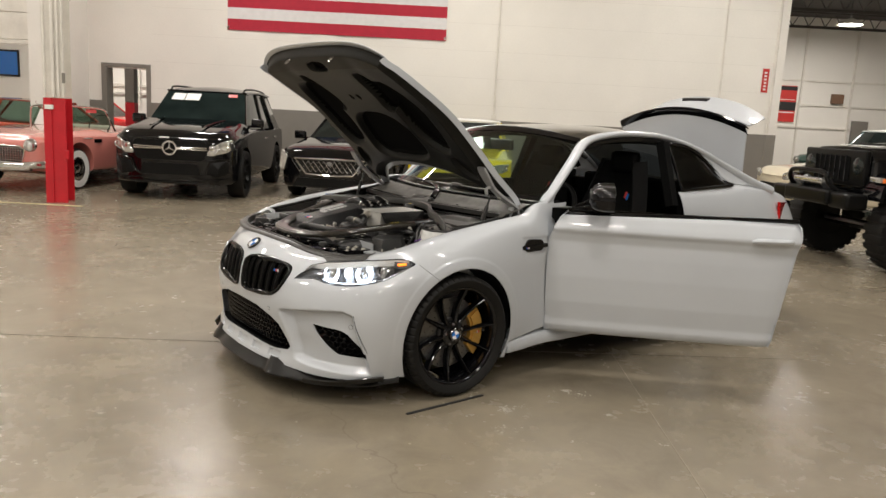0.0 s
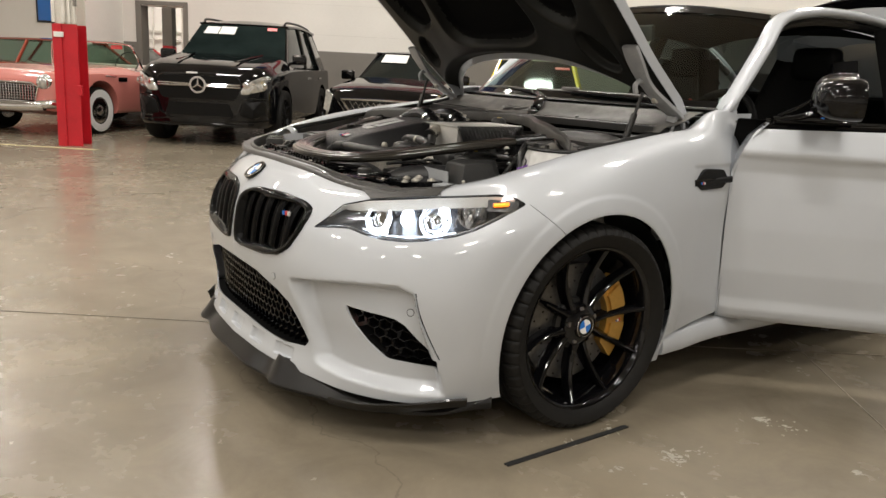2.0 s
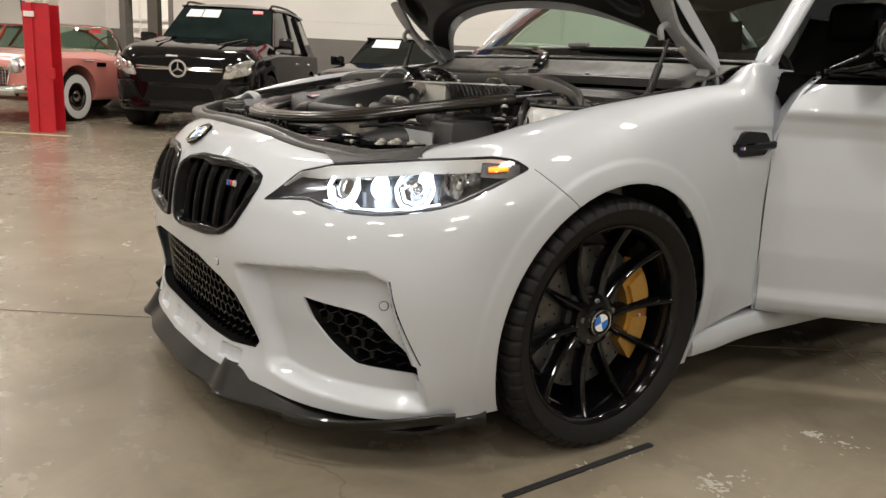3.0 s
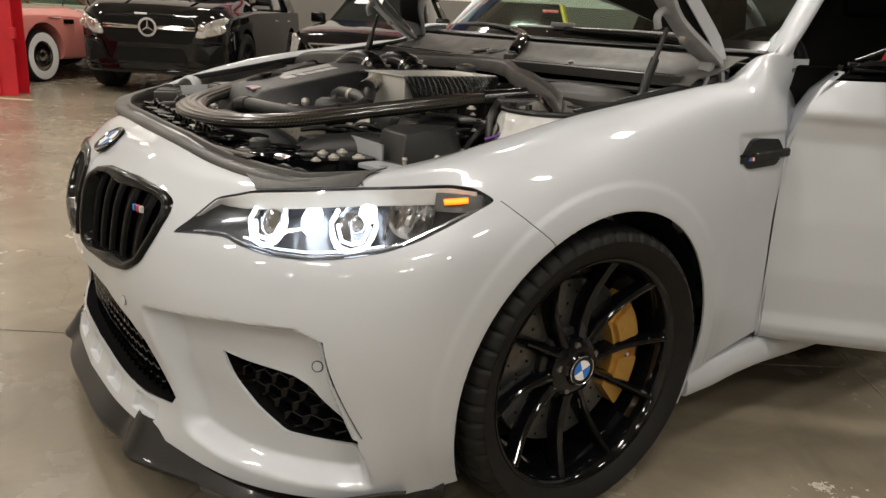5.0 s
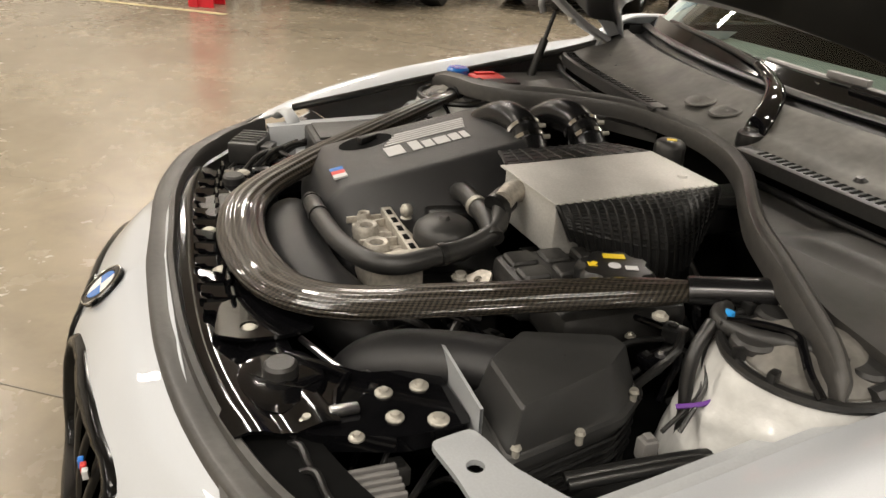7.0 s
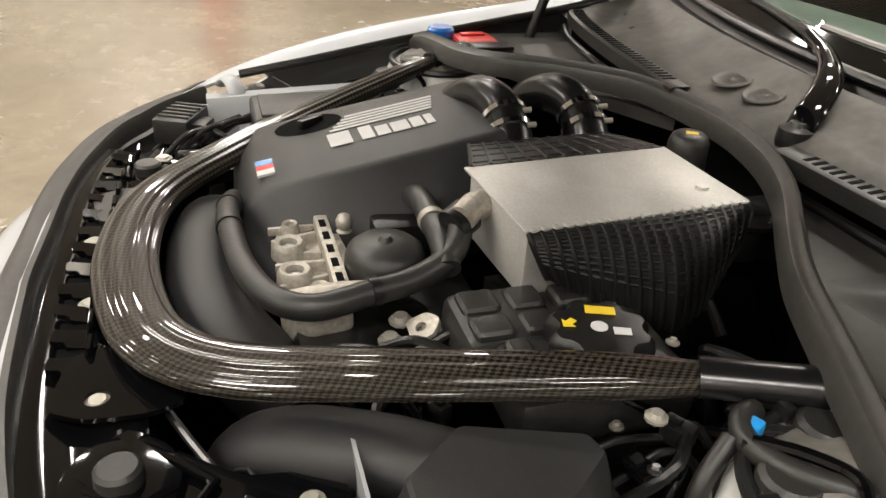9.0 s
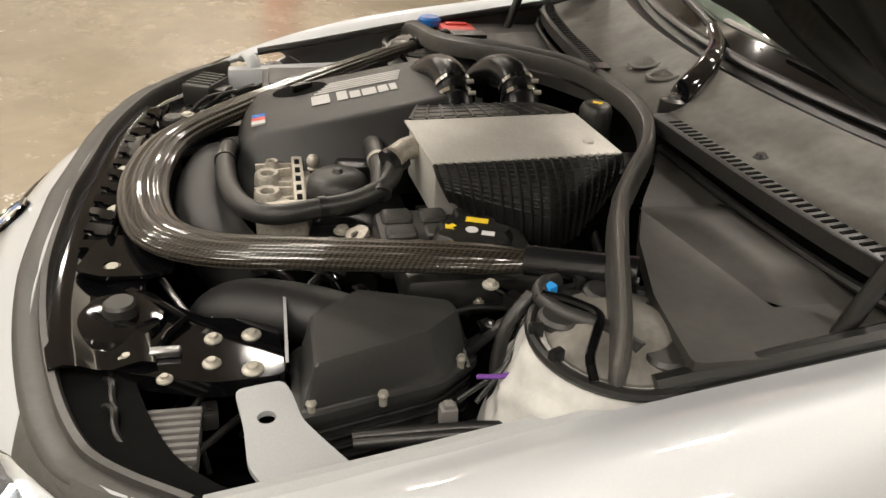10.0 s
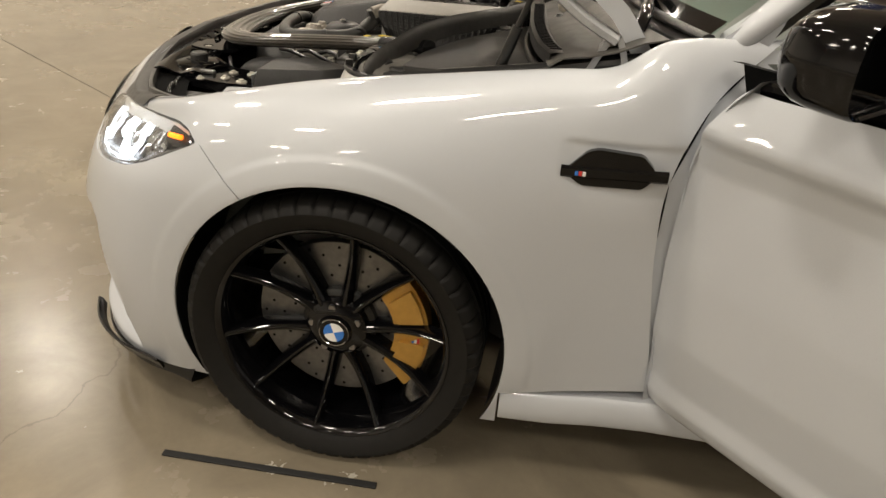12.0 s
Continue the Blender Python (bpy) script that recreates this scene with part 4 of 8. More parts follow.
# wheels
def tyre(width, outer, inner, x0):
    """A tyre round the car's x axis, tread blocks cut at its shoulders."""
    half = width / 2
    prof = [(inner, -half * .80), (inner + .02, -half * .94), (inner + .045, -half), (outer - .030, -half * .985), (outer - .012, -half * .93), (outer - .003, -half * .82)]
    for k in (-.5, -.17, .17, .5):
        prof += [(outer, half * (k - .05)), (outer - .007, half * (k - .045)), (outer - .007, half * (k + .045)), (outer, half * (k + .05))]
    prof += [(outer - .003, half * .82), (outer - .012, half * .93), (outer - .030, half * .985), (inner + .045, half), (inner + .02, half * .94), (inner, half * .80)]
    n, vs, fs = 364, [], []
    for i, (r, h) in enumerate(prof):
        for j in range(n):
            cut = .009 if (outer - .02 < r and (j + (2 if h > 0 else 0)) % 7 == 0 and abs(h) > half * .56) else 0
            w = 2 * math.pi * j / n
            vs.append((x0 + h, (r - cut) * math.cos(w), (r - cut) * math.sin(w)))
    for i in range(len(prof) - 1):
        for j in range(n):
            k = (j + 1) % n
            fs.append([i * n + j, i * n + k, (i + 1) * n + k, (i + 1) * n + j])
    return vs, fs


def bar_between(p, q, w0, w1, d0, d1, axis=(1, 0, 0)):
    """A tapered spoke from p to q: widths w, depths d along axis."""
    p, q, ax = (np.array(v, float) for v in (p, q, axis))
    t = (q - p) / np.linalg.norm(q - p)
    s = np.cross(ax, t)
    s /= np.linalg.norm(s)
    rows = []
    for k in np.linspace(0, 1, 7):
        c = p + (q - p) * k - ax * (.022 * math.sin(math.pi * k))
        w, d = w0 + (w1 - w0) * k, d0 + (d1 - d0) * k
        rows.append([c + s * a * w + ax * b * d for a, b in ((-.5, -1.0), (-.5, -.25), (-.30, .05), (-.10, .2), (.10, .2), (.30, .05), (.5, -.25), (.5, -1.0), (-.5, -1.0))])
    return sheet(np.array(rows))


def coupe_wheel(side, y, turn=0.0):
    """A wheel with its brake, hub face outwards along side."""
    m = Matrix.Translation((side * .79, y, .327)) @ (pose(0, 0, 0) if side > 0 else pose(0, 0, 0, 0, 0, 180)) @ pose(0, 0, 0, turn)
    root = smooth(part("wheel", moved(lathe([(.242, -.11), (.240, -.06), (.238, .02), (.243, .080), (.248, .094), (.2545, .102), (.2605, .104), (.2625, .100), (.2605, .095), (.246, .088)], 72, "x", False, False), m), WHEEL_BLACK, coupe, "black multi-spoke alloy wheel"), 50)
    smooth(part("tyre", moved(tyre(.245, .327, .257, 0), m), RUBBER, root), 40)
    hub = merged(lathe([(.0, .069), (.036, .069), (.039, .064), (.052, .062), (.068, .052), (.072, .03), (.070, -.02)], 40, "x"))
    smooth(part("hub", moved(hub, m), WHEEL_BLACK, root), 40)
    for k in range(5):
        a0 = radians(62 + 72 * k)
        for s in (-1, 1):
            a = a0 + s * radians(17)
            b = a0 + s * radians(11)
            spoke = bar_between((.050, .052 * math.cos(b), .052 * math.sin(b)), (.090, .250 * math.cos(a), .250 * math.sin(a)), .030, .019, .036, .030)
            smooth(part("spoke", moved(spoke, m), WHEEL_BLACK, root), 28)
        w = radians(26 + 72 * k)
        smooth(part("wheel_bolt", moved(lathe([(.0, .062), (.008, .062), (.009, .060), (.009, .040)], 6, "x"), m @ Matrix.Translation((0, .054 * math.cos(w), .054 * math.sin(w)))), STEEL, root))
    cap = roundel(root, m @ Matrix.Translation((.069, 0, 0)) @ Vector((1, 0, 0)).to_track_quat("Z", "Y").to_matrix().to_4x4() @ pose(0, 0, 0, 0, 0, 20), .034)
    cap.name = "hub_cap"
    m0 = Matrix.Translation((side * .79, y, .327)) @ (pose(0, 0, 0) if side > 0 else Matrix.Diagonal((-1, 1, 1, 1)))
    disc = smooth(part("brake_disc", moved(lathe([(.085, .012), (.190, .012), (.192, .008), (.192, -.012), (.190, -.016), (.085, -.016)], 64, "x", True), m0), BRAKE_IRON, root), 40)
    holes_vf = merged(*[lathe([(.0, .0128), (.0035, .0128), (.0035, .011)], 8, "x") for _ in range(1)])
    dots = [] if side < 0 or y > 1 else [moved(holes_vf, m0 @ Matrix.Translation((0, r * math.cos(w + r * 9), r * math.sin(w + r * 9)))) for r in (.11, .135, .16, .178) for w in np.linspace(0, 2 * math.pi, 16, endpoint=False)]
    if dots:
        tagged(part("drilled_holes", merged(*dots), DEEP_BLACK, disc), kind="stuff")
    smooth(part("disc_bell", moved(lathe([(.0, .034), (.075, .034), (.084, .028), (.086, .0)], 40, "x"), m0), SATIN_BLACK, disc), 40)
    arc = [(r * math.cos(w), r * math.sin(w)) for r, ws in ((.205, np.linspace(-.72, .80, 18)), (.128, np.linspace(.72, -.62, 18))) for w in ws]
    cal = fixed(prism(rounded(arc, .006, 2), .000, .040, m0 @ Matrix(((0, 0, 1, 0), (1, 0, 0, 0), (0, 1, 0, 0), (0, 0, 0, 1)))))
    cal_ob = smooth(part("brake_caliper", cal, GOLD, root, "gold painted brake caliper"), 30)
    for w0 in (-.30, .40):
        pad = [(r * math.cos(w), r * math.sin(w)) for r, ws in ((.198, np.linspace(w0 - .20, w0 + .22, 8)), (.140, np.linspace(w0 + .20, w0 - .18, 8))) for w in ws]
        smooth(part("caliper_pad_boss", fixed(prism(rounded(pad, .008, 3), .036, .050, m0 @ Matrix(((0, 0, 1, 0), (1, 0, 0, 0), (0, 1, 0, 0), (0, 0, 0, 1))))), GOLD, cal_ob), 30)
    for k, c in enumerate((BLUE, WHITE, RED)):
        part("caliper_stripe", moved(vbox(.0405, .0435, .168 + .006 * k, .173 + .006 * k, -.030 + .004 * k, -.012 + .004 * k), m0), c, cal_ob)
    smooth(part("wheel_carrier", moved(merged(lathe([(.0, -.02), (.07, -.02), (.08, -.10), (.03, -.16)], 20, "x"), vbox(-.14, -.03, -.05, .06, -.07, .16, .02)), m0), SATIN_BLACK, root))
    return root


for side in (1, -1):
    for y in (0, 2.693):
        coupe_wheel(side, y)
    # liner of the wheel opening
    for y in (0, 2.693):
        arc = [[(side * (x - (0 if x < .8 or y > 1 else .006 + .028 * max(math.cos(w), 0) ** 2 + .05 * max(.05 - math.sin(w), 0))), y + .012 + r * math.cos(w), .33 + r * math.sin(w)) for w in np.linspace(-.45, math.pi + .45, 34)] for x, r in ((.895, .3635), (.86, .368), (.55, .375), (.55, .15))]
        smooth(part("wheel_liner", sheet(np.array(arc), 0), MATT_BLACK, coupe), 40)

# side vent with its blade
for side in (1, -1):
    m = (lambda vf: vf) if side > 0 else mirrored
    V = rounded([(.440, .764), (.480, .806), (.500, .812), (.580, .808), (.604, .784), (.604, .766), (.585, .745), (.475, .740)], .008, 3)
    frame_v = fixed(prism(V, .845, .866, SIDEWAYS))
    vent = smooth(part("side_vent", m(frame_v), GLOSS_BLACK, coupe, "black side vent in the front wing"), 30)
    blade = np.array([[(.863 + b, y, .764 + .012 * a + (y - .44) * .05) for y in np.linspace(.436, .628, 12)] for a, b in ((-1, .002), (-.6, .008), (.6, .008), (1, .002))])
    smooth(part("vent_blade", m(sheet(blade, .004)), GLOSS_BLACK, vent), 40)
    for k, c in enumerate((BLUE, RED, WHITE)):
        part("vent_badge", m(vbox(.8705, .8735, .462 + .007 * k, .468 + .007 * k, .761, .769)), c, vent)

# sills
for side in (1, -1):
    rows = [[(side * (x + .010 * smoothstep((.66 - y) / .26)), y, z + .018 * smoothstep((y - .39) / .30)) for y in [.374, *np.linspace(.380, 2.32, 20)]] for x, z in ((.70, .166), (.838, .168), (.853, .172), (.858, .182), (.857, .205), (.850, .232), (.843, .240), (.838, .241), (.80, .247), (.70, .25))]
    sill = smooth(part("side_sill", sheet(np.array(rows), 0, flip=side > 0), SILVER, coupe), 30)
    part("sill_end", ([tuple(r[0]) for r in rows], [list(range(len(rows)))]), SILVER, sill)

# ---- engine bay of the coupe ----
COWL_GREY = mat("cowl_grey", (0.072, 0.069, 0.063), 0.52, 0.05, spec=0.35, grain=0.14, grain_scale=60, blotch=0.35, blotch_scale=12, rough_var=0.05)
TRAY = mat("tray_grey_plastic", (0.046, 0.044, 0.041), 0.48, spec=0.3, grain=0.10, grain_scale=60, blotch=0.3, blotch_scale=7)
COVER = mat("engine_cover_plastic", (0.018, 0.018, 0.0188), 0.42, grain=0.10, grain_scale=300, blotch=0.08, bump=0.3, bump_scale=900)
DUSTY = mat("dusty_black_plastic", (0.024, 0.0235, 0.0225), 0.40, grain=0.12, grain_scale=90, blotch=0.25, blotch_scale=9, bump=0.2)
GREY_PLASTIC = mat("grey_plastic", (0.16, 0.155, 0.15), 0.5, grain=0.1, blotch=0.15)
SEALER = mat("seam_sealed_paint", (0.54, 0.54, 0.525), 0.32, 0.0, coat=0.6, grain=0.05, blotch=0.12, blotch_scale=25, bump=1.0, bump_scale=45)
BOX_BLACK = mat("filter_box_plastic", (0.028, 0.028, 0.0275), 0.40, grain=0.12, grain_scale=200, blotch=0.2, blotch_scale=8, bump=0.25, bump_scale=800)
PIPE_BLACK = mat("anodised_pipe", (0.030, 0.030, 0.031), 0.24, 0.75, grain=0.1, grain_scale=120, blotch=0.1)
TOWER_TOP = mat("tower_top_grey", (0.15, 0.142, 0.128), 0.45, spec=0.4, grain=0.15, grain_scale=90, blotch=0.35, blotch_scale=14)
HINGE_GREY = mat("hinge_grey_paint", (0.32, 0.325, 0.33), 0.45, 0.2, grain=0.06, grain_scale=200, blotch=0.12, blotch_scale=20)
BOLT = mat("zinc_bolt", (0.42, 0.40, 0.35), 0.45, 0.5, grain=0.15)


def bay(name, vf, material, label="", angle=35, parent=None):
    return smooth(part(name, vf, material, parent or coupe, label), angle)


EDGE_LINE = catmull([(-.12, -.688), (0, -.686), (.25, -.672), (.44, -.632), (.60, -.562), (.70, -.450), (.74, -.38)], 240)


def edge_y(x):
    """Line of the bonnet opening along the nose."""
    return np.interp(abs(x), EDGE_LINE[:, 0], EDGE_LINE[:, 1]) - .018 * smoothstep((-x - .1) / .4)


# near-black floor and bulkhead stand for the shade under everything; inner wings
bay("bay_shade_floor", vbox(-.66, .66, -.60, .46, .40, .42), DEEP_BLACK)
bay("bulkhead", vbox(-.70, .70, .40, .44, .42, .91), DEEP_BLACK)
bay("radiator_pack", vbox(-.46, .46, -.60, -.53, .42, .72, .01), SATIN_BLACK)
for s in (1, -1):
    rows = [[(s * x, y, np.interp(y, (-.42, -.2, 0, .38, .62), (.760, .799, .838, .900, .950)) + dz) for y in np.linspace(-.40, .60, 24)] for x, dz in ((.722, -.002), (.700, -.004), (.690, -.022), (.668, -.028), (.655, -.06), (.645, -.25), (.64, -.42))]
    # far inner wing coloured near-black for the shade of its deep gap
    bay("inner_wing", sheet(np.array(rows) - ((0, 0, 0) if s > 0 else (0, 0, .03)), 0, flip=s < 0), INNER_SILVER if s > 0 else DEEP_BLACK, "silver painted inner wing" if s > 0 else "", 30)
    lip = [(s * .700, y, np.interp(y, (-.42, -.2, 0, .38, .62), (.760, .799, .838, .900, .950)) + .004) for y in np.linspace(.06 if s > 0 else -.35, .56, 20)]
    bay("wing_seal", tube([(x, y, z + (0 if s > 0 else .036)) for x, y, z in lip], .015 if s > 0 else .009, 10), SATIN_BLACK)

# rubber seal along the nose
xs = np.concatenate([np.linspace(-.705, -.45, 36), np.linspace(-.43, .43, 30), np.linspace(.45, .705, 36)])
seal_rows = []
for back, up in ((-.006, -.014), (-.004, -.004), (.004, .000), (.026, -.002), (.029, .006), (.037, .007), (.041, .000), (.042, -.03)):
    seal_rows.append([(x * (1 - back * .6), edge_y(x) + back + .002, np.interp(abs(x), (0, .25, .44, .60, .70), (.772, .766, .744, .736, .752)) + up + .034 * smoothstep((-x - .2) / .4)) for x in xs])
bay("bonnet_seal", sheet(np.array(seal_rows)), SEAL, "wide black rubber bonnet seal", 60)
# near-black shelf stands in for the shaded gap behind each headlamp
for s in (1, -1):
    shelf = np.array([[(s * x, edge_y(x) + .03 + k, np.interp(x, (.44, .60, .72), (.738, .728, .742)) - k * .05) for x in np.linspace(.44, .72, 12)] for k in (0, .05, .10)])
    bay("lamp_gap_shade", sheet(shelf, 0, flip=s < 0), DEEP_BLACK, "", 40)

# black corner trim between the seal and each headlamp
def on_top(x, y):
    """Height of the front skin at a place of the plan."""
    d = (FINE[:, 0] - x) ** 2 + (FINE[:, 1] - y) ** 2 + np.where(FINE[:, 2] < .62, 1, 0)
    near = np.argsort(d)[:6]
    return FINE[near, 2].mean()


corner = []
for k in np.linspace(0, 1, 25):
    along = .170 + .200 * k
    foot = lamp_point(along, np.interp(along, (.087, .164, .375, .541), (.687, .708, .736, .752)) + .002, -.004)
    head_x = .485 + .232 * k
    head = np.array((head_x, edge_y(head_x) + .006, 0))
    line = [foot * (1 - w) + head * w for w in np.linspace(0, 1, 10)]
    corner.append([(p[0], p[1], max(on_top(p[0], p[1]) + .004, foot[2]) if i else foot[2]) for i, p in enumerate(line)])
corner_vf = sheet(np.array(corner), .002)
bay("corner_trim", corner_vf, SEAL, "black rubber trim above the headlamp", 60)
bay("corner_trim", far_side_up(mirrored(corner_vf)), SEAL, "", 60)

# lock panel with its row of slots
lock = np.array([[(x, edge_y(x) + .035 + k * (.143 - .04 * abs(x)), .752 - .004 * k + .006 * math.sin(9 * k)) for x in np.linspace(-.46, .46, 40)] for k in np.linspace(0, 1, 8)])
lock_panel = bay("lock_panel", sheet(lock, .004), GLOSS_BLACK, "gloss black lock panel behind the nose", 40)
for i, x in enumerate(np.arange(-.42, .20, .052)):
    y = edge_y(x) + .095
    bay("panel_slot", vbox(x - .017, x + .017, y - .018, y + .012, .7535, .7565, .001), DEEP_BLACK, "", 30, lock_panel)
    bay("panel_tab", moved(fixed(prism(rounded([(-.015, -.024), (.006, -.024), (.006, -.008), (.015, -.006), (.015, .026), (-.015, .026)], .005, 3), 0, .006)), pose(x + .026, y, .757, -16 + 5 * (i % 3), 6 - 4 * (i % 2), -8 * x)), GLOSS_BLACK, "", 30, lock_panel)
    bay("panel_hook", tube([(x - .014, y + .016, .755), (x - .012, y + .020, .772), (x + .012, y + .020, .772), (x + .014, y + .016, .755)], .004, 6), GLOSS_BLACK, "", 30, lock_panel)
gusset = rounded([(.145, -.535), (.165, -.585), (.25, -.600), (.272, -.560), (.275, -.500), (.262, -.462), (.225, -.470)], .012, 3)
bay("brace_gusset", carve(fixed(prism(gusset, .758, .764)), [("DIFFERENCE", moved(lathe([(.013, -.05), (.013, .05)], 16), pose(.240, -.551, .76)))]), GLOSS_BLACK, "gloss black brace gusset with a round hole", 30)
bay("brace_gusset", fixed(prism([(-x, y) for x, y in gusset], .758, .764)), SATIN_BLACK, "", 30)
for x, y in ((.05, -.575), (.240, -.551), (-.11, -.585), (-.26, -.545), (-.40, -.50)):
    bay("panel_bolt", moved(lathe([(0, .008), (.009, .008), (.011, .005), (.015, .004), (.015, 0)], 12), pose(x, y, .755)), BOLT, "", 30, lock_panel)


# left and right lamp carriers with bolts
def carrier(s):
    top = [(.255, -.565), (.30, -.49), (.362, -.415), (.373, -.322), (.495, -.312), (.50, -.40), (.47, -.50), (.40, -.575), (.33, -.60)]
    vf = fixed(prism([(s * x, y) for x, y in rounded(top, .015, 3)], .720, .744))
    c = bay("lamp_carrier", vf, GLOSS_BLACK, "gloss black stamped lamp carrier", 30)
    for x, y, r in ((.409, -.355, .013), (.412, -.403, .012), (.463, -.402, .012), (.481, -.352, .014), (.441, -.505, .011), (.347, -.585, .011), (.488, -.455, .010)):
        bay("carrier_bolt", moved(lathe([(0, .008), (r * .45, .008), (r * .55, .005), (r * .9, .0035), (r, .002), (r, 0)], 12), pose(s * x, y, .744)), BOLT, "", 30, c)
    hump = np.array([[(s * (.352 + q * math.cos(w) * 1.15), -.523 + q * math.sin(w), z) for w in np.linspace(0, 2 * math.pi, 33)] for q, z in ((.060, .743), (.054, .752), (.036, .755), (.001, .755))])
    bay("carrier_dome", sheet(hump, 0, flip=s < 0), GLOSS_BLACK, "", 40, c)
    bay("rubber_stop", moved(lathe([(0, .020), (.018, .020), (.022, .016), (.023, 0)], 20), pose(s * .352, -.523, .753)), DUSTY, "", 30, c)
    bay("carrier_rib", tube([(s * .29, -.52, .746), (s * .34, -.47, .752), (s * .37, -.44, .750), (s * .40, -.46, .748), (s * .44, -.47, .745)], .006, 8), GLOSS_BLACK, "", 30, c)
    bay("carrier_rib", tube([(s * .33, -.57, .746), (s * .36, -.55, .752), (s * .385, -.50, .752), (s * .37, -.475, .750)], .006, 8), GLOSS_BLACK, "", 30, c)
    bay("catch_lever", vbox(*sorted((s * .430, s * .446)), -.478, -.440, .744, .754, .004), STEEL, "", 30, c)
    flange = np.array([[(s * x, -.312 + .004 * k, z) for x in np.linspace(.362, .512, 8)] for k, z in ((0, .700), (0, .775), (1, .775), (1, .700))])
    bay("upright_flange", sheet(flange), INNER_SILVER, "", 30, c)
    plate = [(.500, -.316), (.526, -.306), (.573, -.296), (.612, -.272), (.668, -.235), (.685, -.330), (.640, -.356), (.575, -.362), (.512, -.374)]
    vf = carve(fixed(prism([(s * x, y) for x, y in rounded(plate, .012, 3)], .732, .740)), [("DIFFERENCE", moved(lathe([(.011, -.05), (.011, .05)], 16), pose(s * .565, -.336, .736)))])
    bay("wing_bracket", vf, INNER_SILVER, "silver painted bracket with a round hole", 30)
    plug = bay("lamp_plug", vbox(*sorted((s * .500, s * .605)), -.500, -.415, .670, .712, .014), GREY_PLASTIC, "ribbed grey plastic lamp plug", 30)
    for k in range(8):
        bay("plug_rib", vbox(*sorted((s * (.508 + .012 * k), s * (.514 + .012 * k))), -.502, -.413, .708, .717, .002), GREY_PLASTIC, "", 30, plug)
    for k in range(3):
        a = np.array((.40 + .05 * k, -.56 + .01 * k, .715))
        bay("wiring", tube(even(np.array([a, a + (.02, .03, .02), a + (.06, .04, .012), a + (.10, .08, -.02)]) * (s, 1, 1), 14), .005, 8), SATIN_BLACK)


carrier(1), carrier(-1)

# carbon strut brace
BRACE = np.array([(.462, .012, .866), (.407, -.113, .848), (.335, -.278, .822), (.268, -.412, .799), (.195, -.487, .788), (.09, -.524, .782), (-.05, -.535, .780), (-.19, -.503, .785), (-.30, -.395, .802), (-.42, -.215, .831), (-.52, -.045, .858), (-.560, .030, .870)])


def swept(path, profile, up=(0, 0, 1)):
    p = np.asarray(path, float)
    t = np.gradient(p, axis=0)
    t /= np.linalg.norm(t, axis=1, keepdims=True)
    rows = []
    for i in range(len(p)):
        a = np.cross(up, t[i])
        a /= np.linalg.norm(a)
        b = np.cross(t[i], a)
        rows.append([p[i] + a * u + b * w for u, w in profile(i / (len(p) - 1))])
    return sheet(np.array(rows))


def lay_uv(ob, nu, du, dv):
    """Texture places in metres along and round a swept sheet of nu columns."""
    uv = ob.data.uv_layers.new(name="weave")
    idx = np.empty(len(ob.data.loops), int)
    ob.data.loops.foreach_get("vertex_index", idx)
    uv.data.foreach_set("uv", np.stack([(idx // nu) * du, (idx % nu) * dv], 1).ravel())


def woven(name):
    """Clear-coated twill: diagonal tows that follow the part."""
    m = mat(name, (0.02, 0.018, 0.016), 0.30, coat=0.8, coat_rough=0.03, spec=0.12)
    nt = m.node_tree
    uv, mp, chk = (nt.nodes.new("ShaderNode" + k) for k in ("UVMap", "Mapping", "TexChecker"))
    uv.uv_map = "weave"
    mp.inputs["Rotation"].default_value = (0, 0, .60)
    mp.inputs["Scale"].default_value = (150, 330, 1)
    chk.inputs["Scale"].default_value = 1.0
    chk.inputs["Color1"].default_value, chk.inputs["Color2"].default_value = (0.004, 0.0035, 0.003, 1), (0.040, 0.034, 0.026, 1)
    nt.links.new(uv.outputs[0], mp.inputs[0]), nt.links.new(mp.outputs[0], chk.inputs["Vector"])
    nt.links.new(chk.outputs["Color"], nt.nodes["Principled BSDF"].inputs["Base Color"])
    return m


def brace_section(k):
    wide = np.interp(k, (0, .03, .08, .25, .5, .75, .92, .97, 1), (.017, .026, .031, .039, .041, .036, .026, .022, .016))
    tall = np.interp(k, (0, .05, .95, 1), (.012, .016, .016, .012))
    out = []
    for w in np.linspace(0, 2 * math.pi, 65):
        r = 1 + .075 * math.cos(14 * w) * abs(math.sin(w)) ** .5 * np.interp(k, (0, .06, .94, 1), (0, 1, 1, 0))
        out.append((wide * r * math.cos(w), tall * r * math.sin(w)))
    return out


brace = bay("strut_brace", swept(even(BRACE, 160), brace_section), woven("brace_weave"), "glossy ribbed carbon strut brace", 60)
lay_uv(brace, 65, 1.95 / 159, .19 / 64)
for a, b in (((.455, -.004, .865), (.525, .115, .882)), ((-.555, .02, .868), (-.60, .11, .880))):
    bay("brace_end", tube(np.linspace(a, b, 8), .023, 18, .80), PIPE_BLACK, "", 40, brace)
bay("brace_bolt", moved(lathe([(0, .008), (.006, .008), (.008, .004), (.011, .003), (.011, 0)], 10), pose(.475, -.055, .842)), BOLT, "", 30, brace)

# engine cover
def cover_z(x, y):
    return .898 + .20 * y - .05 * max(x + .10, 0) - .10 * max(-.30 - x, 0)


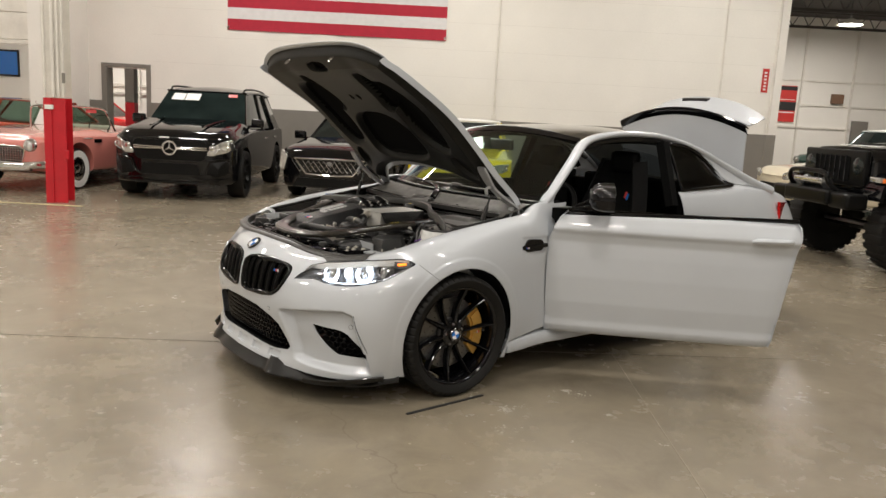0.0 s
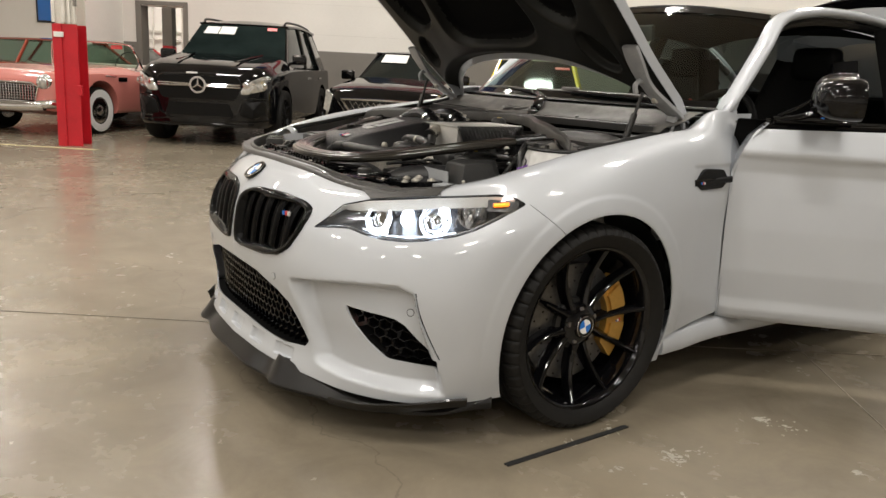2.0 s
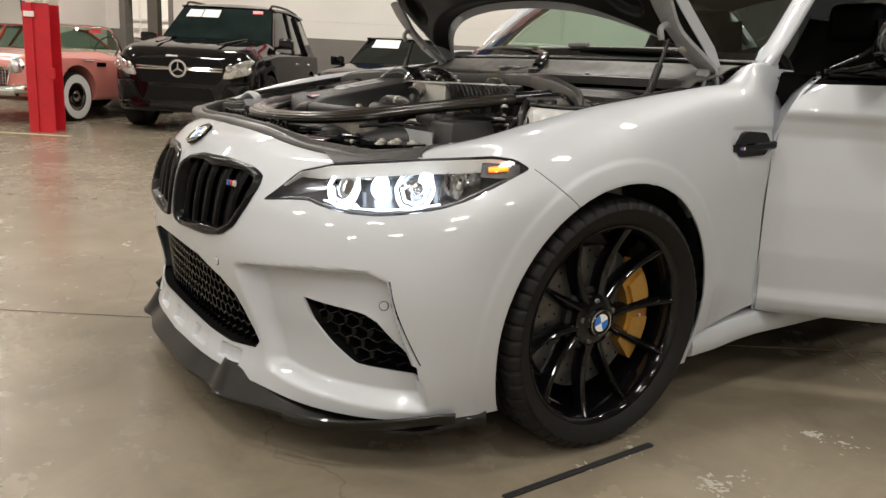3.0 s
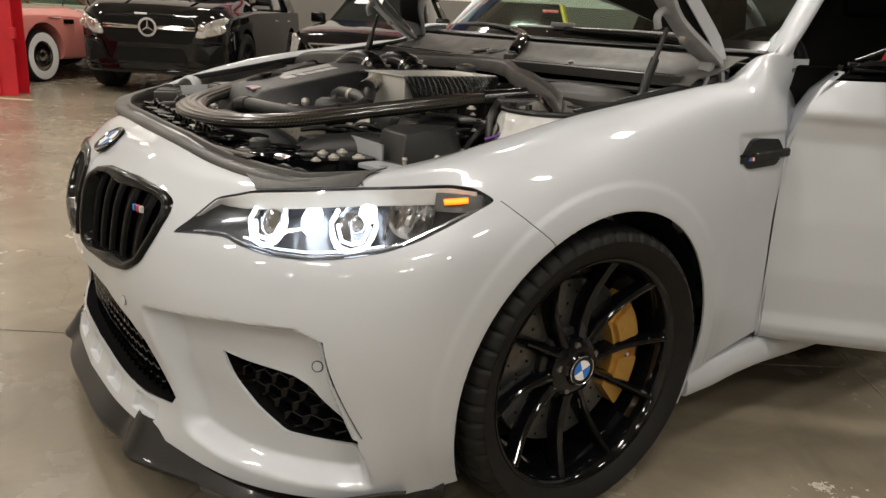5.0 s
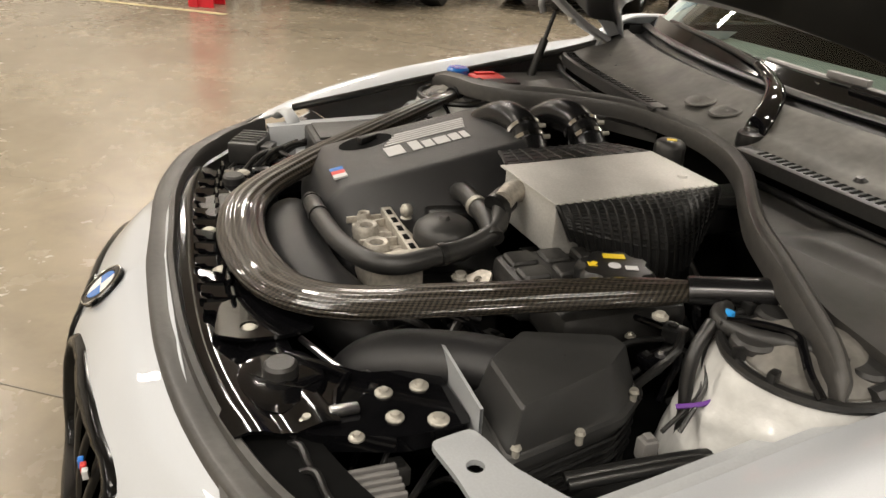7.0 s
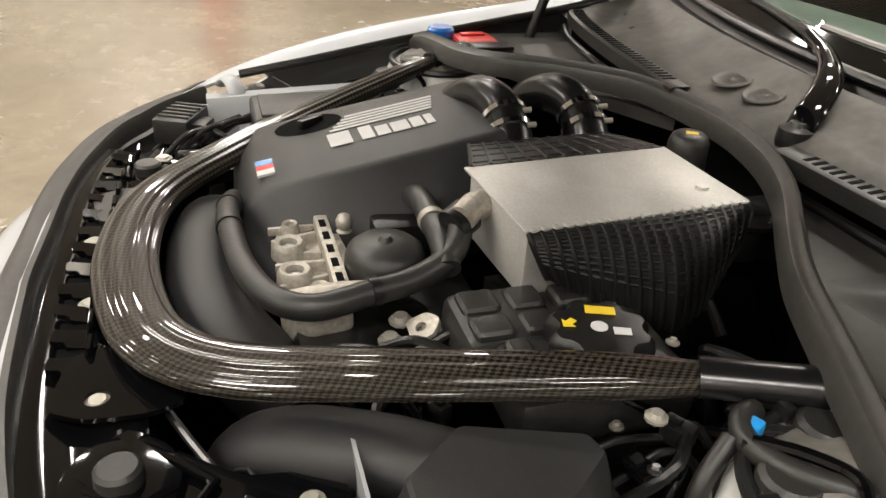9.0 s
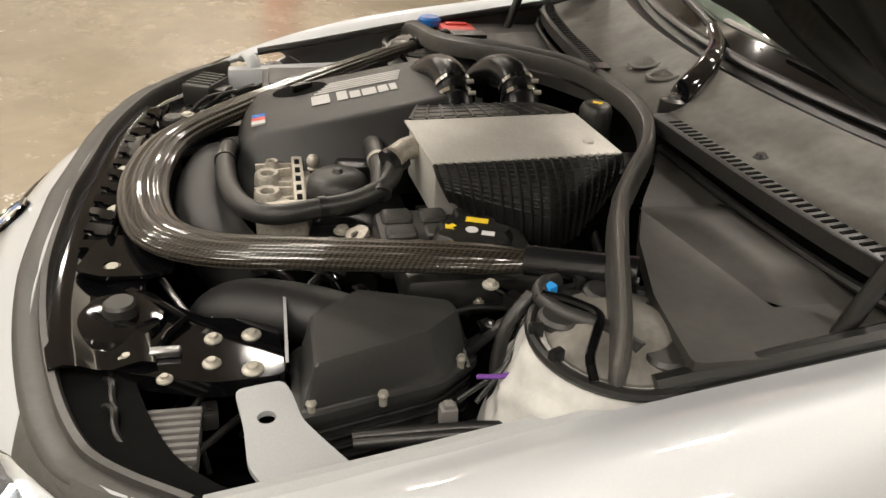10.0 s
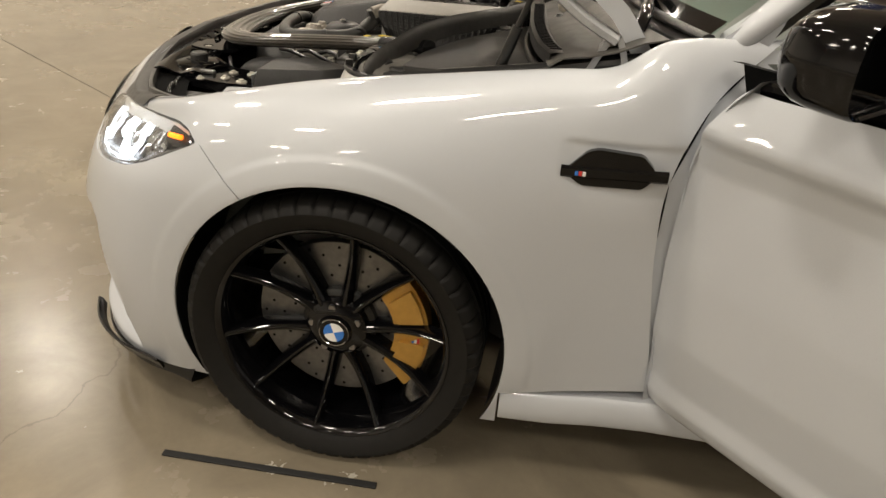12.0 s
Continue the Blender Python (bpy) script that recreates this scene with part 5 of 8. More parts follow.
COVER_X = [(-.42, -.13), (-.398, -.055), (-.372, -.018), (-.33, .0), (-.20, .004), (-.115, .0), (-.085, -.010), (-.035, -.070), (-.012, -.105), (-.008, -.14)]
rows = []
for y, drop, pinch in ((-.392, .105, .80), (-.388, .055, .86), (-.372, .018, .93), (-.345, .0, .97), (-.25, 0, 1), (-.12, 0, 1), (.0, 0, 1), (.022, .008, .99), (.035, .03, .97), (.038, .11, .96)):
    rows.append([(-.20 + (x + .20) * pinch, y + .03 * ((x + .2) * 2) ** 2 * (y < -.3), .898 + .20 * y + dz - drop * (1 if dz > -.12 else .4)) for x, dz in catmull(COVER_X, 30)])
cover = bay("engine_cover", sheet(np.array(rows), 0, flip=True), COVER, "charcoal plastic engine cover with pale lettering bars", 50)
# flat black oval on the cover, coloured for the shade of the filler recess
bay("filler_shade",
    ([(-.285 + .038 * math.cos(w), -.262 + .055 * math.sin(w), cover_z(-.285, -.262 + .055 * math.sin(w)) + .004) for w in np.linspace(0, 2 * math.pi, 28, endpoint=False)], [list(range(28))]), DEEP_BLACK, "", 30, cover)
bay("filler_cap", moved(vbox(-.006, .006, -.024, .024, 0, .014, .003), pose(-.285, -.258, cover_z(-.28, -.258) + .002, 0, 0, 35)), SATIN_BLACK, "", 30, cover)
for k in range(5):
    x = -.232 - .0115 * k
    pts = [(x, y, cover_z(x, y) + .0045) for y in np.linspace(-.235 + .008 * k, -.068 + .003 * k, 4)]
    bay("cover_stripe", sheet(np.array([[(px + d, py, pz) for px, py, pz in pts] for d in (-.0035, .0035)]), .001), PRINT, "", 30, cover)
# lettering as plain bars of its size
for y0, y1, tall in ((-.242, -.207, .050), (-.193, -.173, .050), (-.168, -.148, .038), (-.144, -.117, .038), (-.113, -.094, .038), (-.090, -.077, .038)):
    pts = [(y, cover_z(-.19, y) + .0045) for y in np.linspace(y0, y1, 3)]
    bay("letter_bar", sheet(np.array([[(x, py, pz) for py, pz in pts] for x in (-.170 - tall, -.170)]), .001), PRINT, "", 30, cover)
for k, c in enumerate((BLUE, RED, PRINT)):
    x = -.176 + .017 * k
    bay("cover_badge", moved(vbox(-.009, .009, -.013, .013, 0, .004), pose(x, -.343, cover_z(x, -.343) + .001, 11)), c, "", 30, cover)

# twin intake pipes with clamps
for dy in (0, .130):
    P = even(np.array([(-.30, -.015 + dy, .855), (-.272, .002 + dy, .885), (-.225, .018 + dy, .905), (-.170, .028 + dy, .902), (-.125, .028 + dy, .880), (-.095, .026 + dy, .855)]), 26)
    pipe = bay("intake_pipe", tube(P, .035, 24), PIPE_BLACK, "black bent intake pipe with a steel clamp", 50)
    for i in (18, 21):
        d = P[i + 1] - P[i - 1]
        d /= np.linalg.norm(d)
        bay("hose_clamp", tube([P[i] - d * .0045, P[i] + d * .0045], .0385, 28), CHROME, "", 40, pipe)
        bay("clamp_screw", moved(lathe([(0, .007), (.0045, .007), (.0045, -.007), (0, -.007)], 8, "y"), pose(P[i][0] + .022, P[i][1] + .026, P[i][2] + .020)), BOLT, "", 30, pipe)

# charge cooler
TANK = mat("tank_plastic", (0.009, 0.009, 0.0088), 0.42, spec=0.45, grain=0.15, grain_scale=80)
cooler = bay("charge_cooler", merged(vbox(.022, .196, -.083, .222, .80, .893, .006, 2), vbox(.015, .203, -.090, .229, .893, .897, .002)), ALU, "dull aluminium charge-air cooler with black ribbed tanks", 30)
bay("cooler_boss", moved(lathe([(0, .004), (.008, .004), (.009, 0)], 12), pose(.155, .19, .897)), ALU, "", 30, cooler)
bay("cooler_spout", tube([(.075, -.083, .872), (.085, -.105, .872), (.10, -.125, .866)], (.021, .019, .018), 14), CAST, "", 40, cooler)
TANK_Y = np.linspace(-.086, .226, 41)
low_x = np.interp(TANK_Y, (-.086, -.03, .04, .09, .15, .226), (.214, .232, .258, .276, .258, .216))
low_z = np.interp(TANK_Y, (-.086, -.03, .04, .09, .15, .226), (.838, .812, .788, .770, .785, .828))
tank_g = np.array([[(.203 + (xb - .203) * math.sin(k * math.pi / 2), y + .5 * (.09 - y) * .30 * k * k, .890 - (.890 - zb) * (1 - math.cos(k * math.pi / 2))) for y, xb, zb in zip(TANK_Y, low_x, low_z)] for k in np.linspace(0, 1, 15)])
tank = bay("cooler_tank", sheet(tank_g, .004), TANK, "black ribbed plastic tank", 50, cooler)
tn = normals(tank_g)
if tn[7, 20, 2] < 0:
    tn = -tn
for j in range(0, 41, 2):
    bay("tank_rib", tube(tank_g[:, j] + tn[:, j] * .003, .0042, 6), TANK, "", 40, cooler)
for i in range(1, 11):
    bay("tank_rib", tube(tank_g[i] + tn[i] * .0035, .0028, 6), TANK, "", 40, cooler)
part("tank_foot", fixed(prism([(x - .012, y) for x, y in zip(tank_g[-1, :, 0], tank_g[-1, :, 1])] + [(.10, .226), (.10, -.086)], .70, .775)), TANK, cooler)
for j in np.linspace(-.080, .220, 21):
    bay("crimp_tab", vbox(.197, .206, j - .004, j + .004, .884, .898, .0015), ALU, "", 30, cooler)
left_g = np.array([[(.018 - .10 * k, y * (1 - .25 * k) + .018 * k, .894 - .004 * k - .008 * k * k) for y in np.linspace(-.08, .222, 22)] for k in np.linspace(0, 1, 9)])
bay("cooler_tank", sheet(left_g, .004, flip=True), SATIN_BLACK, "", 50, cooler)
for j in range(0, 22, 2):
    bay("tank_rib", tube(left_g[:, j] + (0, 0, .003), .0035, 6), SATIN_BLACK, "", 40, cooler)
for i in range(1, 9, 2):
    bay("tank_rib", tube(left_g[i] + (0, 0, .0025), .0030, 6), SATIN_BLACK, "", 40, cooler)

cooler.matrix_basis = Matrix.Translation((.105, .07, 0)) @ pose(0, 0, 0, 0, 0, 4.2) @ Matrix.Translation((-.105, -.07, 0))

# cast block, oil filter lid, hoses
housing = bay("timing_housing", fixed(prism(rounded([(-.062, -.340), (-.062, -.258), (.03, -.250), (.150, -.268), (.158, -.322), (.110, -.352), (.03, -.348)], .010, 3), .70, .778)), CAST, "rough cast aluminium timing housing", 30)
for x, y, r in ((.011, -.330, .022), (.083, -.330, .022), (-.040, -.322, .012), (.128, -.305, .013)):
    bay("housing_boss", moved(lathe([(r * .45, .004), (r * .55, .020), (r * .85, .022), (r, .017), (r * 1.08, 0)], 22, "z", False, False), pose(x, y, .778)), CAST, "", 40, housing)
    bay("housing_bolt", moved(lathe([(0, .013), (r * .34, .013), (r * .45, .010), (r * .45, 0)], 6), pose(x, y, .779)), STEEL, "", 30, housing)
for k in range(6):
    x = -.050 + .036 * k
    bay("housing_web", moved(vbox(-.003, .003, -.034, .030, 0, .012 + .004 * (k % 2), .0015), pose(x, -.318, .777, 0, 0, 18 * math.sin(2.1 * k))), CAST, "", 30, housing)
bay("housing_rail", vbox(-.058, .142, -.288, -.268, .776, .800, .004, 2), CAST, "", 30, housing)
for k in range(5):
    bay("rail_slot", vbox(-.040 + .036 * k, -.020 + .036 * k, -.283, -.274, .7995, .8012, .0005), DEEP_BLACK, "", 30, housing)
bay("ball_bolt", moved(lathe([(0, .026), (.008, .024), (.012, .016), (.011, .008), (.007, .003), (.011, 0)], 16), pose(-.018, -.250, .792)), BOLT, "", 60, housing)
bay("cast_arm", tube(even(np.array([(.128, -.345, .785), (.138, -.31, .795), (.142, -.26, .797), (.138, -.22, .79)]), 14), .014, 10, .7), CAST, "", 40, housing)
lug = fixed(prism(rounded([(-.018, -.016), (-.018, .012), (0, .026), (.018, .012), (.018, -.016)], .007, 3), 0, .006, pose(.206, -.196, .772, 28, 12)))
bay("cast_lug", carve(lug, [("DIFFERENCE", moved(lathe([(.007, -.05), (.007, .05)], 14), pose(.206, -.196, .772, 28, 12)))]), CAST, "small cast lug with a hole", 30)
bay("oil_filter_lid", moved(lathe([(0, .014), (.006, .014), (.010, .008), (.038, .005), (.048, -.003), (.052, -.014), (.052, -.05)], 32), pose(.086, -.215, .822)), DUSTY, "black oil filter lid", 40)
HOSE = even(np.array([(-.19, -.392, .770), (-.10, -.402, .797), (-.03, -.402, .802), (.075, -.390, .802), (.150, -.362, .802), (.178, -.318, .802), (.165, -.255, .804), (.150, -.190, .808), (.130, -.140, .826), (.100, -.118, .858)]), 60)
hose = bay("coolant_hose", tube(HOSE, .0165, 14), DUSTY, "black rubber coolant hose", 50)
for i in (6, 14, 44):
    d = HOSE[i + 1] - HOSE[i]
    d /= np.linalg.norm(d)
    bay("hose_band", tube([HOSE[i] - d * .006, HOSE[i] + d * .006], .0185, 18), SATIN_BLACK, "", 40, hose)
bay("coolant_hose", tube(even(np.array([(-.070, -.140, .812), (-.021, -.142, .830), (.042, -.142, .830), (.105, -.145, .828), (.148, -.150, .815)]), 20), .0175, 14), DUSTY, "black rubber coolant hose", 50)
bay("hose_collar", tube([(.095, -.110, .862), (.108, -.135, .852)], .0235, 18), SATIN_BLACK, "ribbed black hose collar", 40)
bay("hose_ring", tube([(.040, -.142, .830), (.053, -.142, .830)], .0195, 18), BOLT, "", 40)
bay("charge_pipe", tube(even(np.array([(-.27, -.40, .66), (-.22, -.425, .705), (-.10, -.440, .722), (.05, -.432, .720), (.13, -.395, .700), (.18, -.33, .64)]), 30), .056, 22), COVER, "matt black charge pipe", 50)
bay("pulley_housing", vbox(.10, .22, -.34, -.16, .62, .745, .02), SATIN_BLACK, "", 30)
for k, (x, y, z) in enumerate(((.175, -.215, .765), (.205, -.235, .760), (.20, -.185, .765), (.235, -.205, .755))):
    bay("flange_bolt", moved(lathe([(0, .010), (.009, .010), (.011, .004), (.015, .003), (.015, 0)], 10), pose(x, y, z)), BOLT)
for a in range(5):
    y0 = -.36 + .055 * a
    bay("wiring", tube(even(np.array([(.20 + .01 * a, y0, .765), (.235, y0 + .04, .772 + .004 * a), (.262, y0 + .09, .765), (.28, y0 + .14, .75)]), 16), .0055, 8), SATIN_BLACK)
bay("valve_gear", merged(vbox(-.10, .0, -.21, -.05, .74, .80, .01), vbox(-.03, .17, -.26, -.09, .64, .74, .01)), SATIN_BLACK, "", 30)

# coolant bottle and its cap
bottle = bay("coolant_bottle", merged(vbox(.190, .398, -.150, .060, .735, .806, .028, 4), vbox(.185, .30, -.172, -.05, .74, .812, .024, 4)), DUSTY, "dusty black ribbed coolant bottle", 30)
for x0, x1, y0, y1 in ((.200, .245, -.160, -.112), (.252, .292, -.160, -.112), (.202, .246, -.102, -.058), (.254, .292, -.102, -.058), (.206, .250, -.046, .0), (.30, .34, -.135, -.105)):
    bay("bottle_panel", vbox(x0, x1, y0, y1, .800, .819, .010, 3), DUSTY, "", 30, bottle)
cap_poly = [((.0575 if k % 4 < 2 else .049) * math.cos(w), (.0575 if k % 4 < 2 else .049) * math.sin(w)) for k, w in enumerate(np.linspace(0, 2 * math.pi, 32, endpoint=False))]
cap_top = [[(x * q, y * q, z) for x, y in [*cap_poly, cap_poly[0]]] for q, z in ((1.0, 0), (1.02, .016), (.98, .024), (.88, .030), (.60, .031), (.01, .031))]
bay("bottle_cap", moved(sheet(np.array(cap_top)), pose(.346, -.046, .822)), SATIN_BLACK, "", 40, bottle)
bay("cap_label", moved(vbox(-.016, .016, -.007, .007, 0, .001), pose(.322, -.036, .8540, 0, 0, 70)), YELLOW, "", 30, bottle)
bay("cap_mark", moved(lathe([(0, .001), (.009, .001), (.009, 0)], 14), pose(.349, -.050, .8540)), PRINT, "", 30, bottle)
bay("cap_mark", moved(vbox(-.009, .009, -.006, .006, 0, .001), pose(.362, -.030, .8540, 0, 0, 70)), PRINT, "", 30, bottle)
for x, y, z in ((.336, -.078, .8540), (.372, -.108, .8235)):
    bay("yellow_arrow", fixed(prism([(.010, 0), (.001, .009), (.001, .004), (-.008, .004), (-.008, -.004), (.001, -.004), (.001, -.009)], 0, .001, pose(x, y, z, 0, 0, -60))), YELLOW, "", 30, bottle)
small = bay("brake_fluid_bottle", vbox(.125, .195, .235, .330, .80, .872, .014, 3), SATIN_BLACK, "black brake fluid bottle", 30)
bay("coolant_filler", moved(lathe([(0, .034), (.020, .034), (.026, .030), (.030, .020), (.031, -.03)], 18), pose(.005, .262, .882)), DUSTY, "black filler cap with yellow mark", 40)
bay("cap_label", moved(vbox(-.009, .009, -.006, .006, 0, .001), pose(.008, .262, .9165, 0, 0, 60)), YELLOW)
bay("vent_hose", tube(even(np.array([(.175, .20, .870), (.20, .235, .868), (.205, .27, .868), (.19, .305, .866)]), 14), .011, 10), SATIN_BLACK)

# air box with its duct, front left
LOW = np.array([(.388, -.208), (.442, -.296), (.566, -.298), (.526, -.128), (.482, -.072), (.424, -.082)])
LID = np.array([(.400, -.215), (.453, -.280), (.556, -.280), (.507, -.138), (.466, -.090), (.440, -.096)])


def ring(poly, z, r=.012):
    return [(x, y, z) for x, y in rounded([tuple(p) for p in poly], r, 3)]


mid_box = (LOW * .75 + LID * .25)
box_rows = [ring(LOW * .985 + LOW.mean(0) * .015, .60), ring(LOW * .985 + LOW.mean(0) * .015, .722), ring(LOW, .726), ring(LOW, .738), ring(LOW * .97 + LOW.mean(0) * .03, .741), ring(mid_box, .752), ring(LID, .798, .006), ring(LID * .96 + LID.mean(0) * .04, .802, .006), ring(LID * .01 + LID.mean(0) * .99, .803, .00005)]
airbox = bay("air_box", sheet(np.array([r + r[:1] for r in box_rows])), BOX_BLACK, "matt black faceted air filter box", 22)
flange_rows = [ring(LOW + (LOW - LOW.mean(0)) * k, z) for k, z in ((.0, .722), (.085, .723), (.095, .729), (.085, .737), (.0, .739))]
bay("box_flange", sheet(np.array([r + r[:1] for r in flange_rows])), BOX_BLACK, "", 30, airbox)
for z in (.655, .672, .690, .706):
    bay("box_rib", tube([(x, y, z) for x, y in rounded([tuple(p) for p in LOW], .012, 3)], .0035, 6, closed=True), MATT_BLACK, "", 40, airbox)
for x, y in ((.500, -.092), (.560, -.285), (.556, -.20), (.405, -.19)):
    bay("box_screw", moved(lathe([(0, .020), (.005, .020), (.007, .015), (.005, .012), (.005, 0)], 10), pose(x, y, .735)), BOLT, "", 30, airbox)
bay("air_duct", tube(even(np.array([(.270, -.440, .60), (.284, -.415, .685), (.315, -.370, .728), (.362, -.285, .742), (.412, -.205, .742)]), 24), (.047), 24, .8), COVER, "matt black intake duct", 50)
bay("box_plug", merged(vbox(.578, .598, -.138, -.116, .722, .752, .005), vbox(.582, .594, -.133, -.121, .750, .757, .002)), GREY_PLASTIC, "small pale grey plug", 30)
for k in range(2):
    bay("wiring", tube(even(np.array([(.60, -.12 + .02 * k, .77), (.58, -.06, .80 + .01 * k), (.54, -.03, .83), (.52, .01, .855), (.535, .05, .86)]) + (.006 * k, 0, 0), 22), .003, 8), SATIN_BLACK)

# strut towers
def lump(w, z):
    """How far the brushed seam sealer stands out of the tower."""
    if z > .845:
        return 0
    a = .004 * math.exp(-((z - .795 + .012 * math.sin(3 * w + 1)) / .011) ** 2) + .0035 * math.exp(-((z - .735 - .016 * math.sin(2 * w)) / .012) ** 2)
    b = .0045 * math.exp(-(((w - 4.75 + 2.2 * (z - .75)) % (2 * math.pi)) / .11) ** 2) + .0035 * math.exp(-(((w - 5.45) % (2 * math.pi)) / .10) ** 2)
    return a * (1 + .5 * math.sin(11 * w)) + b + .0012 * math.sin(9 * w + 40 * z) * math.sin(55 * z)


for s in (1, -1):
    tower_rows = [[(s * (.612 + (r + lump(w, z)) * math.cos(w)), .062 + (r + lump(w, z)) * math.sin(w) * 1.02, z) for w in np.linspace(0, 2 * math.pi, 121)] for r, z in [(np.interp(z, (.60, .70, .79, .835, .852), (.165, .150, .126, .112, .104)), z) for z in np.linspace(.60, .852, 40)] + [(.02, .853)]]
    bay("strut_tower", sheet(np.array(tower_rows), 0, flip=s < 0), SEALER, "pale painted strut tower", 50)
    rim = [(s * (.612 + .104 * math.cos(w)), .062 + .104 * math.sin(w), .855) for w in np.linspace(0, 2 * math.pi, 41)[:-1]]
    bay("tower_rim", tube(rim, .007, 8, closed=True), SATIN_BLACK, "", 40)
    top = bay("tower_cover", moved(lathe([(0, .020), (.045, .020), (.060, .012), (.080, .008), (.088, 0), (.088, -.014)], 36), pose(s * .612, .062, .856)), TOWER_TOP, "dusty grey strut tower top", 35)
    for w in (0.4, 1.8, 3.0, 4.4):
        bay("tower_boss", moved(lathe([(0, .007), (.022, .007), (.027, .003), (.028, -.004)], 18), pose(s * (.605 + .066 * math.cos(w)), .060 + .066 * math.sin(w), .864)), DUSTY, "", 30, top)
        bay("tower_nut", moved(lathe([(0, .014), (.008, .014), (.011, .006), (.013, 0)], 8), pose(s * (.605 + .08 * math.cos(w)), .075 + .08 * math.sin(w), .858)), BOLT, "", 30, top)
bay("blue_clip", moved(vbox(-.012, .012, -.008, .008, -.006, .010, .004), pose(.524, .0, .864, 0, 0, 30)), mat("blue_clip", (0.02, 0.30, 0.75), 0.4, grain=0.05), "bright blue cable clip", 30)
bay("cable_loom", tube(even(np.array([(.505, .02, .862), (.515, .0, .866), (.54, -.012, .864), (.58, .0, .868), (.62, .035, .872), (.66, .06, .868)]), 24), .011, 10), DUSTY, "", 40)
bay("cable_loom", tube(even(np.array([(.530, -.020, .862), (.545, -.050, .835), (.556, -.062, .80), (.568, -.066, .765), (.574, -.068, .70)]), 24), .009, 10), SATIN_BLACK, "", 40)
bay("violet_wire", tube(even(np.array([(.585, -.095, .79), (.60, -.07, .80), (.61, -.045, .815)]), 8), .003, 6), mat("violet_wire", (0.12, 0.03, 0.25), 0.5))

bay("steel_rod", tube([(.255, -.483, .742), (.30, -.462, .740), (.36, -.432, .737)], .005, 8), STEEL, "thin grey rod", 40)

# rubber across the back, trays, cowl
REAR = np.array([(.712, .012, .872), (.66, .036, .888), (.60, .058, .898), (.50, .095, .910), (.40, .140, .914), (.315, .195, .916), (.215, .262, .918), (.11, .305, .920), (-.02, .322, .920), (-.20, .295, .918), (-.32, .205, .914), (-.405, .10, .908), (-.48, .055, .903), (-.58, .04, .897), (-.66, .03, .888), (-.712, .012, .872)])


def seal_section(k):
    e = np.interp(k, (0, .012, .04, .12, .88, .96, .988, 1), (.05, .75, .9, 1, 1, .9, .75, .05))
    return [(.0125 * e * u, .022 * (e * (w + 1) - 1)) for u, w in ((-1, -1), (-1.0, .1), (-.7, .75), (-.15, .95), (.25, .55), (.7, .5), (1.0, .1), (1.05, -1), (-1, -1))]


bay("rear_seal", swept(even(REAR, 90), seal_section), SEAL, "black rubber seal across the bulkhead", 50)
for s in (1, -1):
    out = [(.13, .330), (.24, .270), (.34, .205), (.45, .150), (.58, .110), (.705, .095), (.715, .40), (.60, .362), (.417, .340)]
    tray = bay("filter_tray", fixed(prism([(s * x, y) for x, y in rounded(out, .01, 2)], .862, .884)), TRAY, "dark grey plastic filter tray", 30)
    bump = np.array([[(s * (.36 + .26 * u), .19 + .13 * v + .05 * u, .884 + .016 * smoothstep(4 * min(u, 1 - u, v * .8, 1 - v))) for u in np.linspace(0, 1, 18)] for v in np.linspace(0, 1, 12)])
    bay("tray_panel", sheet(bump, 0, flip=s < 0), TRAY, "", 50, tray)
    rail = even(np.array([(s * .13, .325, .930), (s * .417, .345, .932), (s * .60, .372, .932), (s * .70, .405, .930)]), 40)
    bay("cowl_rail", swept(rail, lambda k: [(.020 * u, .010 * w) for u, w in ((-1, -1.6), (-1, .7), (-.7, 1), (.7, 1), (1, .7), (1, -1.6), (-1, -1.6))]), DUSTY, "dusty slotted cowl rail", 40)
    for i in range(3, 38, 1):
        p = rail[i]
        bay("rail_slot", moved(vbox(-.0032, .0032, -.012, .012, 0, .0015), pose(p[0], p[1], p[2] + .0095, 0, 0, s * 8)), DEEP_BLACK, "", 30, tray)
    bay("tray_edge", tube(even(np.array([(s * .16, .318, .890), (s * .42, .322, .898), (s * .60, .345, .900), (s * .70, .380, .900)]), 20), .007, 8), SATIN_BLACK, "", 40)
cowl_rows = []
for k, z in ((0, .918), (.12, .936), (.35, .948), (.62, .960), (.8, .978), (1.0, .988)):
    cowl_rows.append([(x, (.325 + .06 * (x / .72) ** 2) * (1 - k) + (.462 + .14 * (x / .74) ** 2) * k, z + (.006 * math.sin(x * 14) if k == .35 else 0)) for x in np.linspace(-.735, .735, 60)])
cowl = bay("cowl_panel", sheet(np.array(cowl_rows), .003, flip=True), COWL_GREY, "dusty grey cowl panel below the windscreen", 50)
gutter = np.array([[(x, (.460 + .14 * (x / .74) ** 2) * (1 - k) + (.522 + .15 * (x / .74) ** 2) * k, .989 + dz) for x in np.linspace(-.735, .735, 40)] for k, dz in ((0, 0), (.15, -.012), (.7, -.014), (1, .006))])
bay("screen_gutter", sheet(gutter, .002, flip=True), SATIN_BLACK, "", 40, cowl)
for x, y in ((-.100, .395), (-.020, .395)):
    zc = .9600
    bay("cowl_plug", moved(lathe([(0, .0), (.003, .0015), (.005, .0), (.024, .0), (.027, .0025), (.031, .0025), (.033, 0)], 28), pose(x, y, zc, 13)), COWL_GREY, "", 40, cowl)
